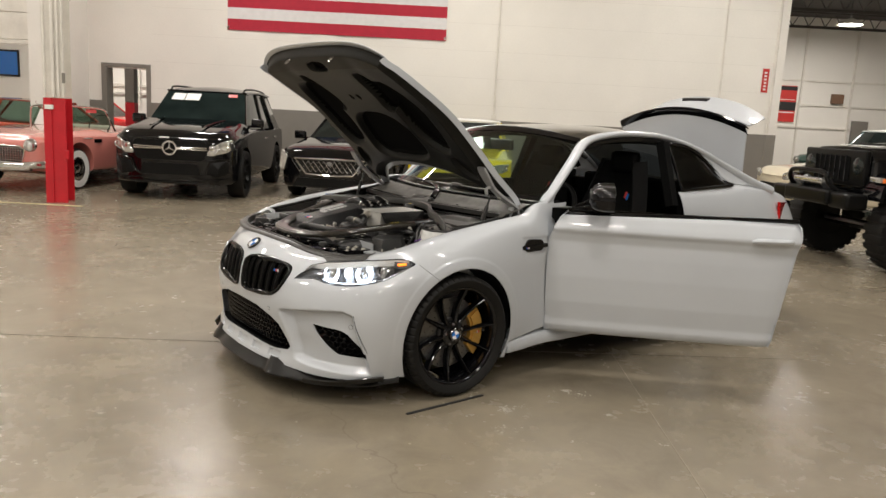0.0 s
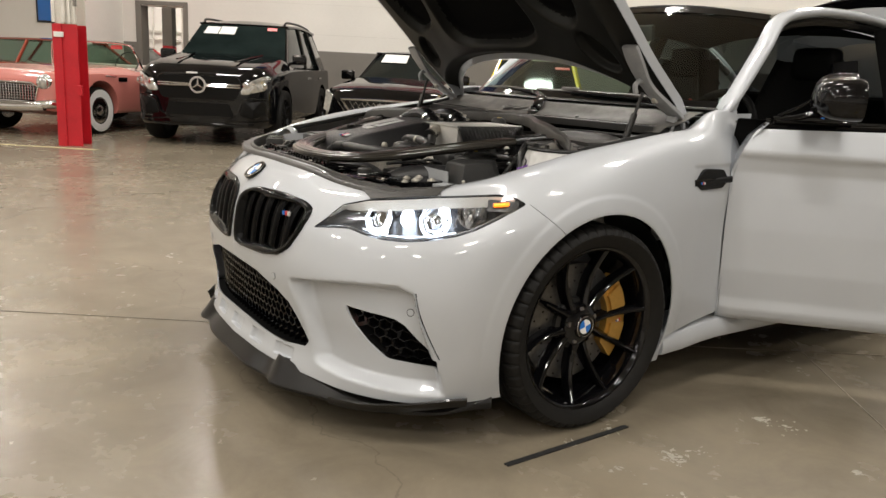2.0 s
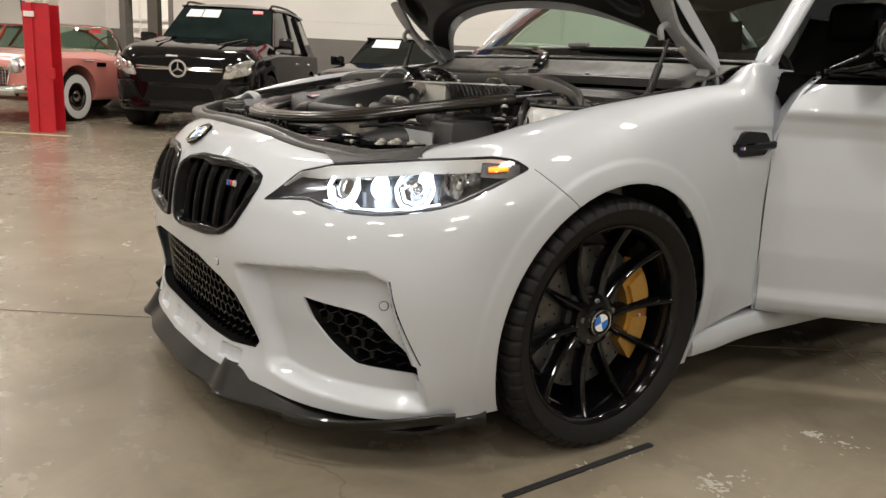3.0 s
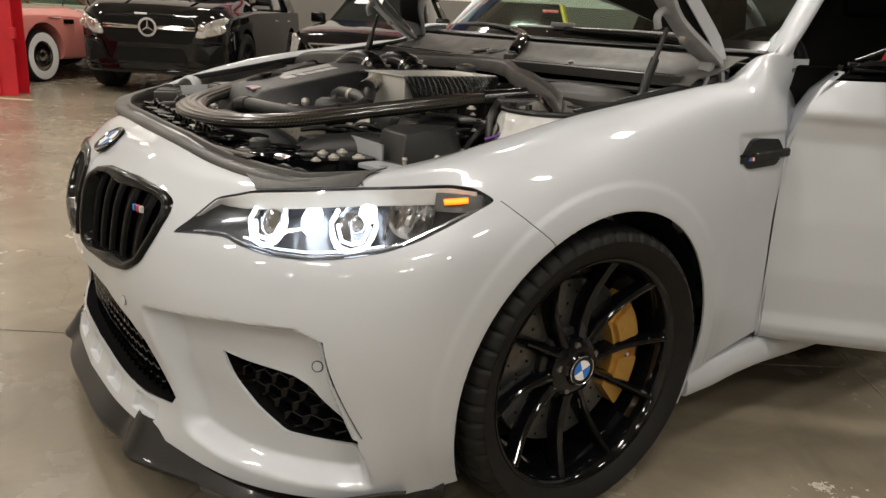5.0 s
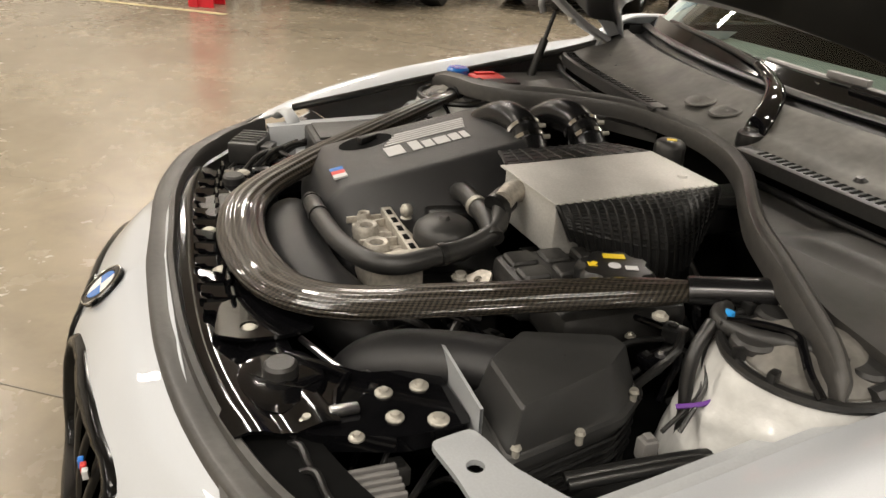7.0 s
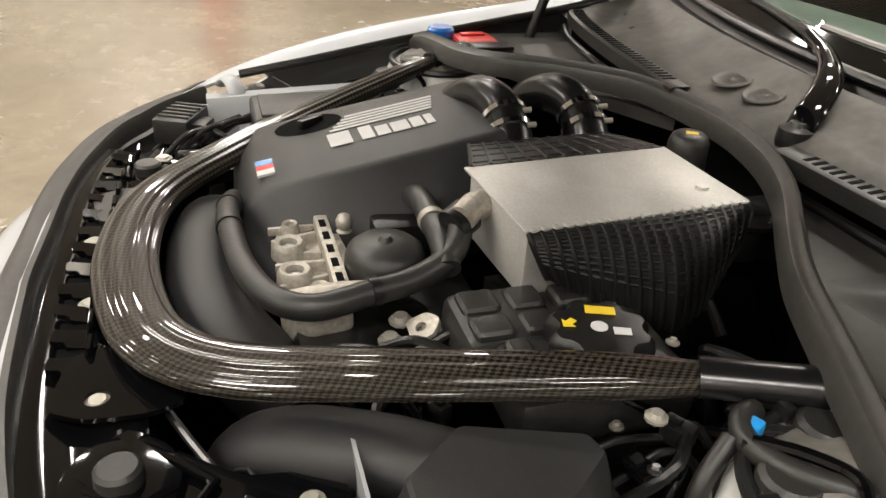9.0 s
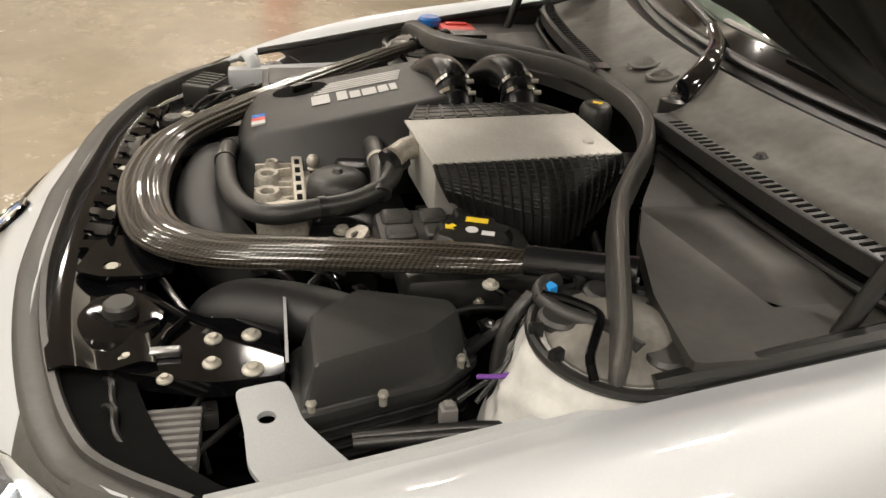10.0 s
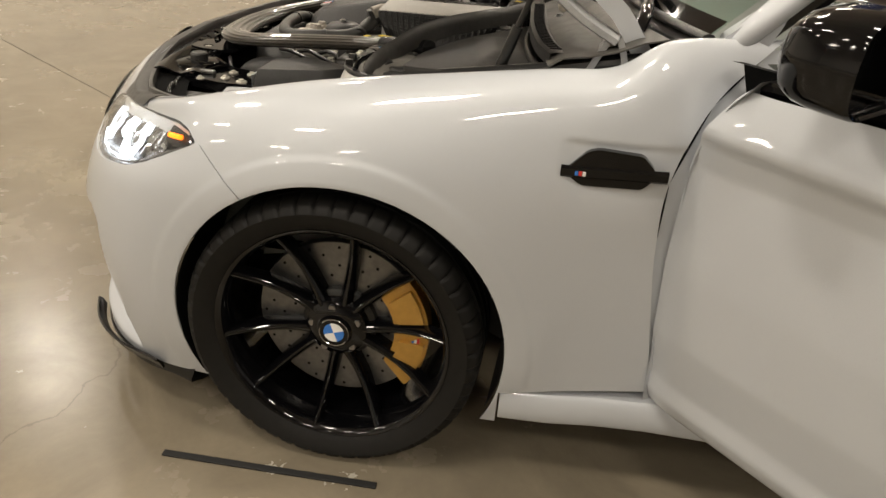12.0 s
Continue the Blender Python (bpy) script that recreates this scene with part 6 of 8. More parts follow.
for x, y in ((.22, .41), (.33, .385), (.47, .42), (.57, .46), (-.25, .42), (-.33, .385), (-.47, .42), (-.57, .46), (.40, .45), (-.40, .45)):
    bay("cowl_screw", moved(lathe([(0, .006), (.006, .006), (.009, .002), (.012, 0)], 10), pose(x, y, .958 + .16 * (y - .43) - .02 * abs(x), 12)), SATIN_BLACK, "", 30, cowl)
cowl_trim = even(np.array([(x, .515 + .15 * (x / .74) ** 2, 1.0) for x in np.linspace(-.74, .74, 12)]), 40)
bay("windscreen_trim", tube(cowl_trim, .014, 8, .6), SATIN_BLACK, "", 50)

# wipers
wiper = bay("wiper_arm", swept(even(np.array([(.102, .358, .942), (.094, .382, .974), (.050, .440, 1.004), (-.03, .497, 1.016), (-.11, .528, 1.026)]), 30), lambda k: [((.024 - .012 * k) * math.cos(w), .010 * math.sin(w)) for w in np.linspace(0, 2 * math.pi, 17)]), GLOSS_BLACK, "gloss black wiper arm with blade", 50)
bay("wiper_pivot", moved(lathe([(0, .022), (.011, .022), (.014, .016), (.024, .012), (.026, -.02)], 18), pose(.103, .358, .942)), SATIN_BLACK, "", 40, wiper)
bay("wiper_rod", tube(even(np.array([(-.10, .525, 1.026), (-.25, .56, 1.034), (-.42, .60, 1.036), (-.62, .66, 1.03)]), 20), .007, 8), SATIN_BLACK, "", 40, wiper)
bay("wiper_blade", tube(even(np.array([(.05, .545, 1.022), (-.20, .572, 1.030), (-.45, .625, 1.030), (-.66, .69, 1.022)]), 24), .009, 8, .6), SATIN_BLACK, "", 40, wiper)
wiper2 = bay("wiper_arm", swept(even(np.array([(.66, .545, .985), (.60, .560, 1.012), (.45, .568, 1.026), (.25, .552, 1.030), (.12, .545, 1.030)]), 30), lambda k: [((.014 - .006 * k) * math.cos(w), .009 * math.sin(w)) for w in np.linspace(0, 2 * math.pi, 13)]), GLOSS_BLACK, "gloss black wiper arm with blade", 50)
bay("wiper_blade", tube(even(np.array([(.52, .600, 1.035), (.25, .565, 1.036), (.0, .558, 1.036), (-.12, .562, 1.036)]), 24), .009, 8, .6), GREY_PLASTIC, "", 40, wiper2)
bay("wiper_clip", moved(vbox(-.045, .045, -.008, .008, -.005, .008, .003), pose(.10, .553, 1.045, 0, 0, 4)), GREY_PLASTIC, "", 30, wiper2)

# far side: caps, control box, brackets
bay("washer_cap", moved(lathe([(0, .020), (.024, .020), (.030, .014), (.030, 0)], 20), pose(-.70, .085, .885)), BLUE, "blue washer bottle cap", 40)
bay("terminal_cover", merged(vbox(-.690, -.615, .105, .190, .870, .892, .006), vbox(-.68, -.66, .12, .175, .890, .897, .003)), RED, "red battery terminal cover", 30)
bay("vent_grid", vbox(-.60, -.55, .115, .20, .888, .896, .003), SATIN_BLACK, "", 30)
rail_r = np.array([[(x, y, z + .04 * (y + .4)) for y in np.linspace(-.42, .02, 12)] for x, z in ((-.655, .775), (-.645, .792), (-.600, .796), (-.592, .775), (-.59, .70))])
bay("inner_rail", sheet(rail_r, 0), INNER_SILVER, "silver painted inner rail", 30)
bay("control_box", merged(vbox(-.585, -.44, -.34, -.12, .72, .805, .012, 3), vbox(-.572, -.452, -.325, -.135, .803, .811, .004)), BOX_BLACK, "grey plastic control box", 30)
bay("resonator", moved(lathe([(0, .05), (.03, .05), (.05, .03), (.055, -.03)], 20), pose(-.60, -.05, .79)), DUSTY, "", 40)
bay("body_bracket", tube(even(np.array([(-.62, -.36, .745), (-.625, -.36, .80), (-.66, -.372, .815), (-.70, -.385, .795)]), 16), .018, 10, .5), INNER_SILVER, "white painted body bracket", 40)
ACT = pose(-.56, -.47, .735, 0, 0, -25)
act = bay("lamp_actuator", moved(vbox(-.05, .05, -.035, .035, 0, .05, .008), ACT), DUSTY, "dark grey lamp actuator with ribs", 30)
bay("actuator_plug", moved(vbox(-.02, .03, .033, .06, .01, .04, .006), ACT), SATIN_BLACK, "", 30, act)
for k in range(5):
    bay("actuator_rib", moved(vbox(-.045 + .018 * k, -.038 + .018 * k, -.03, .03, .048, .054, .002), ACT), DUSTY, "", 30, act)
for k in range(4):
    bay("wiring", tube(even(np.array([(-.42 - .03 * k, -.50 + .03 * k, .75), (-.46 - .03 * k, -.46 + .04 * k, .775), (-.52 - .02 * k, -.42 + .05 * k, .765), (-.56, -.36 + .06 * k, .77)]), 16), .006, 8), SATIN_BLACK)


# bonnet hinges and struts
for s in (1, -1):
    arm = even(np.array([(s * .700, .507, .974), (s * .698, .440, 1.010), (s * .692, .380, 1.052), (s * .690, .332, 1.092), (s * .690, .285, 1.148), (s * .690, .252, 1.195)]), 24)
    hinge = bay("bonnet_hinge", swept(arm, lambda k: [(.009 * u, (.029 + .005 * math.sin(9 * k)) * w) for u, w in ((-.6, -1), (.6, -1), (1, -.7), (1, .7), (.6, 1), (-.6, 1), (-1, .7), (-1, -.7), (-.6, -1))], (1, 0, 0)), HINGE_GREY, "grey painted bonnet hinge arm", 30)
    bay("hinge_link", swept(even(np.array([(s * .700, .452, .895), (s * .699, .474, .938), (s * .698, .492, .975)]), 10), lambda k: [(.006 * u, .018 * w) for u, w in ((-1, -1), (1, -1), (1, 1), (-1, 1), (-1, -1))], (1, 0, 0)), HINGE_GREY, "", 30, hinge)
    bay("hinge_link", swept(even(np.array([(s * .705, .532, .895), (s * .704, .526, .940), (s * .702, .512, .980)]), 10), lambda k: [(.006 * u, .018 * w) for u, w in ((-1, -1), (1, -1), (1, 1), (-1, 1), (-1, -1))], (1, 0, 0)), HINGE_GREY, "", 30, hinge)
    for y, z in ((.40, 1.025), (.50, .962), (.335, 1.088), (.455, .905)):
        bay("hinge_bolt", moved(lathe([(0, .008), (.008, .008), (.011, .003), (.011, -.008)], 10, "x"), pose(s * .690, y, z)), BOLT, "", 30, hinge)
    bay("hinge_hook", tube(even(np.array([(s * .690, .345, 1.085), (s * .688, .315, 1.086), (s * .686, .300, 1.070), (s * .686, .308, 1.046)]), 10), .009, 8), HINGE_GREY, "", 40, hinge)
    bay("gas_strut", merged(tube([(s * .676, .282, .872), (s * .680, .318, .978)], .011, 12), tube([(s * .680, .318, .978), (s * .684, .342, 1.048)], .006, 10)), SATIN_BLACK, "black bonnet gas strut", 40)

# cables, pipes, clips and plugs low in the bay
rng = random.Random(7)
for x0, x1, y0, y1, z, many, r in ((.20, .34, -.36, -.12, .735, 12, .007), (.40, .52, -.09, .03, .79, 10, .006), (-.66, -.46, -.46, -.10, .765, 16, .006), (.24, .46, .0, .20, .79, 12, .009),
                                   (.26, .40, -.47, -.33, .715, 8, .005), (-.10, .22, .05, .30, .80, 8, .010), (.46, .62, -.42, -.30, .715, 7, .005), (-.58, -.42, -.06, .06, .84, 7, .006)):
    for k in range(many):
        a = np.array((rng.uniform(x0, x1), rng.uniform(y0, y1), z + rng.uniform(-.03, .02)))
        w, l = rng.uniform(0, 2 * math.pi), rng.uniform(.05, .12)
        d = np.array((math.cos(w), math.sin(w), 0))
        n = np.array((-d[1], d[0], 0)) * rng.uniform(-.04, .04)
        pts = even(np.array([a - d * l - (0, 0, .05), a - d * l * .4 + n, a + d * l * .4 - n, a + d * l - (0, 0, .06)]), 14)
        kind = rng.random()
        if kind < .55:
            bay("wiring", tube(pts, r * rng.uniform(.6, 1.2), 8), rng.choice((SATIN_BLACK, SATIN_BLACK, GLOSS_BLACK, DUSTY)), "", 40)
        elif kind < .8:
            m = pose(*a, rng.uniform(-15, 15), rng.uniform(-15, 15), math.degrees(w))
            plug = bay("connector", moved(vbox(-.016, .016, -.010, .010, -.012, .012, .003), m), rng.choice((SATIN_BLACK, DUSTY, GLOSS_BLACK)), "", 30)
            bay("connector_tab", moved(vbox(-.010, .002, -.005, .005, .011, .016, .001), m), SATIN_BLACK, "", 30, plug)
        else:
            bay("small_bolt", moved(lathe([(0, .007), (.004, .007), (.005, .004), (.008, .003), (.008, 0)], 8), pose(*a, rng.uniform(-20, 20), rng.uniform(-20, 20))), rng.choice((BOLT, STEEL)), "", 30)

# loom along the inner wing, clips on the tower
for k in range(2):
    loom = even(np.array([(.600 + .010 * k, -.240, .728), (.616 + .010 * k, -.155, .742), (.632 + .008 * k, -.075, .752), (.650, -.005, .752)]), 28)
    bay("wing_loom", tube(loom, .0085 - .001 * k, 10), SATIN_BLACK, "", 40)
for w in (2.6, 3.3, 4.0, 4.6, 5.1):
    m = pose(.612 + .100 * math.cos(w), .062 + .100 * math.sin(w), .862, 0, 0, math.degrees(w))
    bay("tower_clip", moved(vbox(-.008, .008, -.005, .005, -.006, .010, .002), m), SATIN_BLACK, "", 30)
cable = even(np.array([(.545, -.012, .872), (.575, .012, .880), (.61, .03, .884), (.64, .015, .882), (.67, -.002, .875), (.695, -.005, .862)]), 26)
bay("tower_cable", tube(cable, .0055, 8), GLOSS_BLACK, "", 40)

# ---- bonnet, cabin, door and tail of the coupe ----
def bonnet_point(s, v, lift=0.0):
    """The closed bonnet: s from -1 to 1 across, v from 0 at the windscreen to 1 at the nose."""
    over, s = max(abs(s) - 1, 0) / .06, max(-1.0, min(1.0, s))
    xe = np.interp(v, (0, .70, .86, 1), (.700, .714, .716, .700))
    y_r = .352 + .133 * s * s + .175 * s ** 4
    y_f = -.660 + .02 * s * s + .09 * abs(s) ** 5
    y = y_r + (y_f - y_r) * v
    z = np.interp(y, (-.66, -.50, -.40, -.2, 0, .38, .56), (.758, .752, .777, .818, .857, .930, .966))
    z += .030 * (1 - s * s) * math.sin(math.pi * min(v * 1.02, 1) ** .8) + .012 * math.exp(-((abs(s) - .52) / .1) ** 2) * math.sin(math.pi * v)
    z += .030 * s ** 4 * smoothstep((.30 - v) / .30) - .036 * over + .034 * s ** 4 * math.sin(math.pi * v)
    z -= .020 * smoothstep((v - .93) / .07) + .055 * smoothstep((v - .55) / .45)
    return np.array((s * xe, y, z + lift))


BONNET_M = Matrix.Translation((0, .485, 1.025)) @ pose(0, 0, 0, -53) @ Matrix.Translation((0, -.545, -.965))
us, vs_ = np.concatenate([[-1.06, -1.02], np.linspace(-1, 1, 61), [1.02, 1.06]]), np.linspace(0, 1, 61)
top_g = np.array([[bonnet_point(s, v) for s in us] for v in vs_])
bonnet = part("bonnet", moved(sheet(top_g, .003, flip=True), BONNET_M), SILVER, coupe, "open silver bonnet with black underside")
smooth(bonnet, 50)


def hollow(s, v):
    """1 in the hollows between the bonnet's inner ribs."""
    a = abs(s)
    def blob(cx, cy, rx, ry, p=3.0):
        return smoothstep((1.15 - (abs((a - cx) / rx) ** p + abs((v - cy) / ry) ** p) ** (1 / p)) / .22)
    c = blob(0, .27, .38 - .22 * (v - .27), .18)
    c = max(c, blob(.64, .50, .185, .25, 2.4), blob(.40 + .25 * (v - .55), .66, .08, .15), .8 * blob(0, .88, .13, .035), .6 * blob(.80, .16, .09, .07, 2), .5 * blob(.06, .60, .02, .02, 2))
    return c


low_g = np.array([[bonnet_point(s * .955, .03 + v * .945, -.006 - .052 * (1 - hollow(s, v)) * smoothstep(min((1 - abs(s)) / .06, v / .05, (1 - v) / .05))) for s in np.linspace(-1, 1, 281)] for v in np.linspace(0, 1, 281)])
BONNET_INNER = mat("bonnet_inner_primer", (0.0105, 0.0105, 0.009), 0.42, spec=0.2, grain=0.10, grain_scale=200, blotch=0.15, blotch_scale=6)
flat = [tuple(p) for p in low_g.reshape(-1, 3)]
# faces down in the hollows get near-black in place of their shade
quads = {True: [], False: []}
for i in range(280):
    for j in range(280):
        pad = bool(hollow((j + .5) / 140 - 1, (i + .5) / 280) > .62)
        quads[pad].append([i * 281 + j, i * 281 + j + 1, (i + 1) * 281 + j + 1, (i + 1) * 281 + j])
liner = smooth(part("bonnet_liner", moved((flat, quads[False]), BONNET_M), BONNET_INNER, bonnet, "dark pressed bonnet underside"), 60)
smooth(part("hollow_shade", moved((flat, quads[True]), BONNET_M), DEEP_BLACK, liner, "near-black faces that stand for the shade in the hollows"), 60)
for s in (-.36, .36):
    p = bonnet_point(s, .93, -.04)
    hook = [p + np.array(d) for d in ((-.012, 0, .01), (-.012, .006, -.035), (-.006, .008, -.048), (.006, .008, -.048), (.012, .006, -.035), (.012, 0, .01))]
    smooth(part("bonnet_hook", moved(tube(hook, .0035, 8), BONNET_M), CHROME, bonnet))
p = bonnet_point(.62, .10, -.05)
part("yellow_tag", moved(vbox(p[0] - .012, p[0] + .012, p[1] - .02, p[1] + .02, p[2], p[2] + .003), BONNET_M @ pose(0, 0, 0)), YELLOW, bonnet)

# glass, roof and pillars
wind = np.array([[(x * (.735 + (.575 - .735) * k), (.515 + .15 * x * x) * (1 - k) + (1.06 + .085 * x * x) * k, 1.0 * (1 - k) + (1.415 - .045 * x * x) * k + .020 * math.sin(math.pi * k)) for x in np.linspace(-1, 1, 25)] for k in np.linspace(0, 1, 15)])
screen = smooth(part("windscreen", sheet(wind), GLASS, coupe, "clear windscreen with a dark upper band"), 60)
screen.visible_shadow = False
for k0, k1, x0, x1 in ((.93, 1.0, -1, 1), (0, .14, -1, 1)):
    g = np.array([[wind[0, i] * (1 - q * .9) + wind[1, i] * q * .9 + (0, -.003, .002) if k1 < .5 else wind[int(round(k * 14)), i] + (0, -.003, .002) for i in range(25)] for q, k in ((0, k0), (1, k1))])
    smooth(part("screen_band", sheet(g), GLOSS_BLACK, screen))
smooth(part("mirror_inside", moved(vbox(-.11, .11, -.012, .012, -.035, .035, .012, 3), pose(0, 1.0, 1.30, 8)), SATIN_BLACK, screen))
ROOF = mat("carbon_roof", (0.010, 0.0095, 0.009), 0.16, coat=1.0, grain=0.3, grain_scale=400, blotch=0.1)
roof_g = np.array([[(x * np.interp(k, (0, .5, 1), (.575, .590, .585)), 1.06 + .085 * x * x + k * (1.14 - .05 * x * x), 1.415 - .045 * x * x - .02 * x ** 4 + .045 * math.sin(math.pi * k * .85) - .03 * k) for x in np.linspace(-1, 1, 25)] for k in np.linspace(0, 1, 20)])
smooth(part("roof", sheet(roof_g, .01, flip=True), ROOF, coupe, "glossy black carbon roof"), 50)
rear_g = np.array([[(x * np.interp(k, (0, 1), (.575, .62)), 2.20 + .035 * x * x + k * (.66 - .05 * x * x), 1.39 - .05 * x * x - .33 * k - .05 * k * k + .03 * math.sin(math.pi * k)) for x in np.linspace(-1, 1, 17)] for k in np.linspace(0, 1, 10)])
rear_glass = smooth(part("rear_window", sheet(rear_g), DARK_GLASS, coupe), 60)
RAIL = np.array([(.716, .690, .955), (.728, .762, 1.046), (.690, .95, 1.225), (.622, 1.13, 1.345), (.598, 1.35, 1.395), (.592, 1.62, 1.412), (.598, 1.95, 1.398), (.625, 2.25, 1.335), (.675, 2.55, 1.220), (.735, 2.85, 1.095), (.76, 3.05, 1.035)])


def pillar_section(k):
    w = np.interp(k, (0, .03, .2, .35, .6, .8, 1), (.036, .042, .044, .038, .034, .050, .08))
    return [(w * math.cos(a) * .75, w * math.sin(a) * .55) for a in np.linspace(0, 2 * math.pi, 21)]


for s in (1, -1):
    smooth(part("roof_pillar", swept(even(RAIL * (s, 1, 1), 70), pillar_section), SILVER, coupe), 60)
    inner = RAIL[1:9] * (s * .965, 1, 1) - (0, 0, .035)
    smooth(part("door_seal", tube(even(inner, 50), .022, 8), SATIN_BLACK, coupe))
    # shut face between the wing and the open door
    jamb = np.array([[(s * x, y + dy, z) for x, y, z in ((.838, .678, .26), (.845, .653, .45), (.852, .633, .62), (.857, .634, .76), (.800, .690, .895), (.740, .780, .990))] for dx, dy in ((0, 0), (0, .02), (0, .16))]) - [[(s * k, 0, 0)] * 6 for k in (.004, .016, .05)]
    smooth(part("door_jamb", sheet(jamb, 0, flip=s < 0), SILVER, coupe), 40)
    foot = [(.688, .93), (.690, 1.004), (.745, 1.052), (.800, 1.085), (.785, 1.03), (.750, .955)]
    smooth(part("pillar_foot", fixed(prism(rounded(foot, .008, 3), *sorted((s * .700, s * .742)), SIDEWAYS)), SILVER, coupe), 40)
    # rear quarter with its window
    rows = [
        [(s * x, y, .16) for x, y in ((.845, 1.90), (.85, 2.2), (.86, 2.69), (.85, 3.1), (.74, 3.55), (.45, 3.63), (0, 3.64))],
        [(s * x, y, .45) for x, y in ((.850, 1.90), (.875, 2.25), (.928, 2.69), (.905, 3.1), (.79, 3.52), (.45, 3.62), (0, 3.63))],
        [(s * x, y, .72) for x, y in ((.862, 1.90), (.885, 2.25), (.932, 2.69), (.905, 3.05), (.80, 3.45), (.45, 3.58), (0, 3.60))],
        [(s * x, y, .89) for x, y in ((.858, 1.90), (.870, 2.25), (.890, 2.69), (.865, 3.05), (.76, 3.40), (.45, 3.52), (0, 3.54))],
        [(s * x, y, z) for x, y, z in ((.820, 1.90, 1.00), (.825, 2.25, 1.01), (.825, 2.60, 1.03), (.80, 3.0, 1.03), (.72, 3.36, .98), (.45, 3.46, .98), (0, 3.48, .98))],
        [(s * x, y, z) for x, y, z in ((.790, 1.90, 1.045), (.785, 2.25, 1.06), (.765, 2.60, 1.085), (.745, 2.95, 1.06), (.68, 3.30, 1.0), (.44, 3.40, 1.0), (0, 3.42, 1.0))],
    ]
    q = carve(sheet(loft(rows, 80, 40), .004, flip=s < 0), [("DIFFERENCE", moved(prism(wheel_hole, .5, 1.3, SIDEWAYS), Matrix.Translation((0 if s > 0 else -1.8, 2.693, 0))))])
    smooth(part("rear_quarter", q, SILVER, coupe), 40)
    c_rows = np.array([[RAIL[i] * (s, 1, 1) for i in range(7, 11)], [np.array((s * .668, 2.38, 1.245)), np.array((s * .742, 2.53, 1.105)), np.array((s * .768, 2.80, 1.075)), np.array((s * .755, 3.0, 1.045))]])
    smooth(part("rear_pillar", sheet(loft(c_rows, 10, 6), .006), SILVER, coupe))
    win = np.array([[(s * (.785 + (.635 - .785) * k * (1 - .25 * u)), 1.94 + u * (.59 - .02 * k), 1.055 + .03 * u + k * (.30 - .27 * u ** 2.2)) for u in np.linspace(0, 1, 20)] for k in np.linspace(0, 1, 8)])
    smooth(part("quarter_window", sheet(win), DARK_GLASS, coupe, "dark tinted rear quarter window"), 60)
    frame_w = np.concatenate([win[0], win[::-1, -1], win[-1, ::-1], win[:, 0]]) + (s * .004, 0, 0)
    smooth(part("window_trim", tube(frame_w, .011, 8), GLOSS_BLACK, coupe))
    smooth(part("centre_pillar", swept(np.linspace((s * .785, 1.85, .95), (s * .632, 1.885, 1.365), 8), lambda k: [(.030 * u, .03 * w) for u, w in ((-1, -1), (1, -1), (1, 1), (-1, 1), (-1, -1))], (1, 0, 0)), DEEP_BLACK, coupe))
    # tail lamp
    tl = np.array([[(s * (.875 - .11 * u - .01 * k), 3.03 + .30 * u, .83 + .13 * k - .02 * u) for u in np.linspace(0, 1, 10)] for k in np.linspace(0, 1, 6)])
    lamp_r = smooth(part("tail_lamp", sheet(tl, .02, flip=s > 0), mat("tail_lamp_red", (0.45, 0.01, 0.01), 0.2, coat=1.0, grain=0.1), coupe, "red tail lamp, lit"))
    glow = np.array([[(s * (.884 - .11 * u - .01 * k), 3.04 + .29 * u, .83 + .13 * k - .02 * u) for u in np.linspace(.15, .85, 6)] for k in (.25, .55)])
    smooth(part("lamp_strip", sheet(glow, .004, flip=s > 0), mat("tail_glow", (0.6, 0.02, 0.02), 0.3, emit=(1, 0.05, 0.04), emit_strength=4), lamp_r))

# boot lid standing open
BOOT_M = Matrix.Translation((0, 2.97, 1.045)) @ pose(0, 0, 0, 97) @ Matrix.Translation((0, -2.92, -1.045))
lid = np.array([[(x * np.interp(k, (0, 1), (.58, .60)), 2.93 + .03 * x * x + k * (.56 - .16 * x * x), 1.045 - .015 * k - .015 * x * x) for x in np.linspace(-1, 1, 25)] for k in np.linspace(0, 1, 8)])
boot = smooth(part("boot_lid", moved(sheet(lid, .012, flip=True), BOOT_M), SILVER, coupe, "open silver boot lid with black lip spoiler"), 50)
lip = np.array([[(x * .605, 3.48 - .13 * x * x + dy, 1.032 - .015 * x * x + dz) for x in np.linspace(-1, 1, 25)] for dy, dz in ((-.03, .0), (.0, .020), (.035, .034), (.042, .028), (.01, -.012))])
smooth(part("lip_spoiler", moved(sheet(lip, .003, flip=True), BOOT_M), GLOSS_BLACK, boot), 50)
face = np.array([[(x * (.60 - .03 * k), 3.49 - .11 * x * x + .085 * k - .05 * k * x ** 4, 1.018 - .02 * x * x - .26 * k) for x in np.linspace(-1, 1, 25)] for k in np.linspace(0, 1, 8)])
smooth(part("boot_face", moved(sheet(face, .012, flip=True), BOOT_M), SILVER, boot), 50)
smooth(part("plate_recess", moved(vbox(-.12, .12, 3.545, 3.58, .79, .85, .012), BOOT_M), SATIN_BLACK, boot))

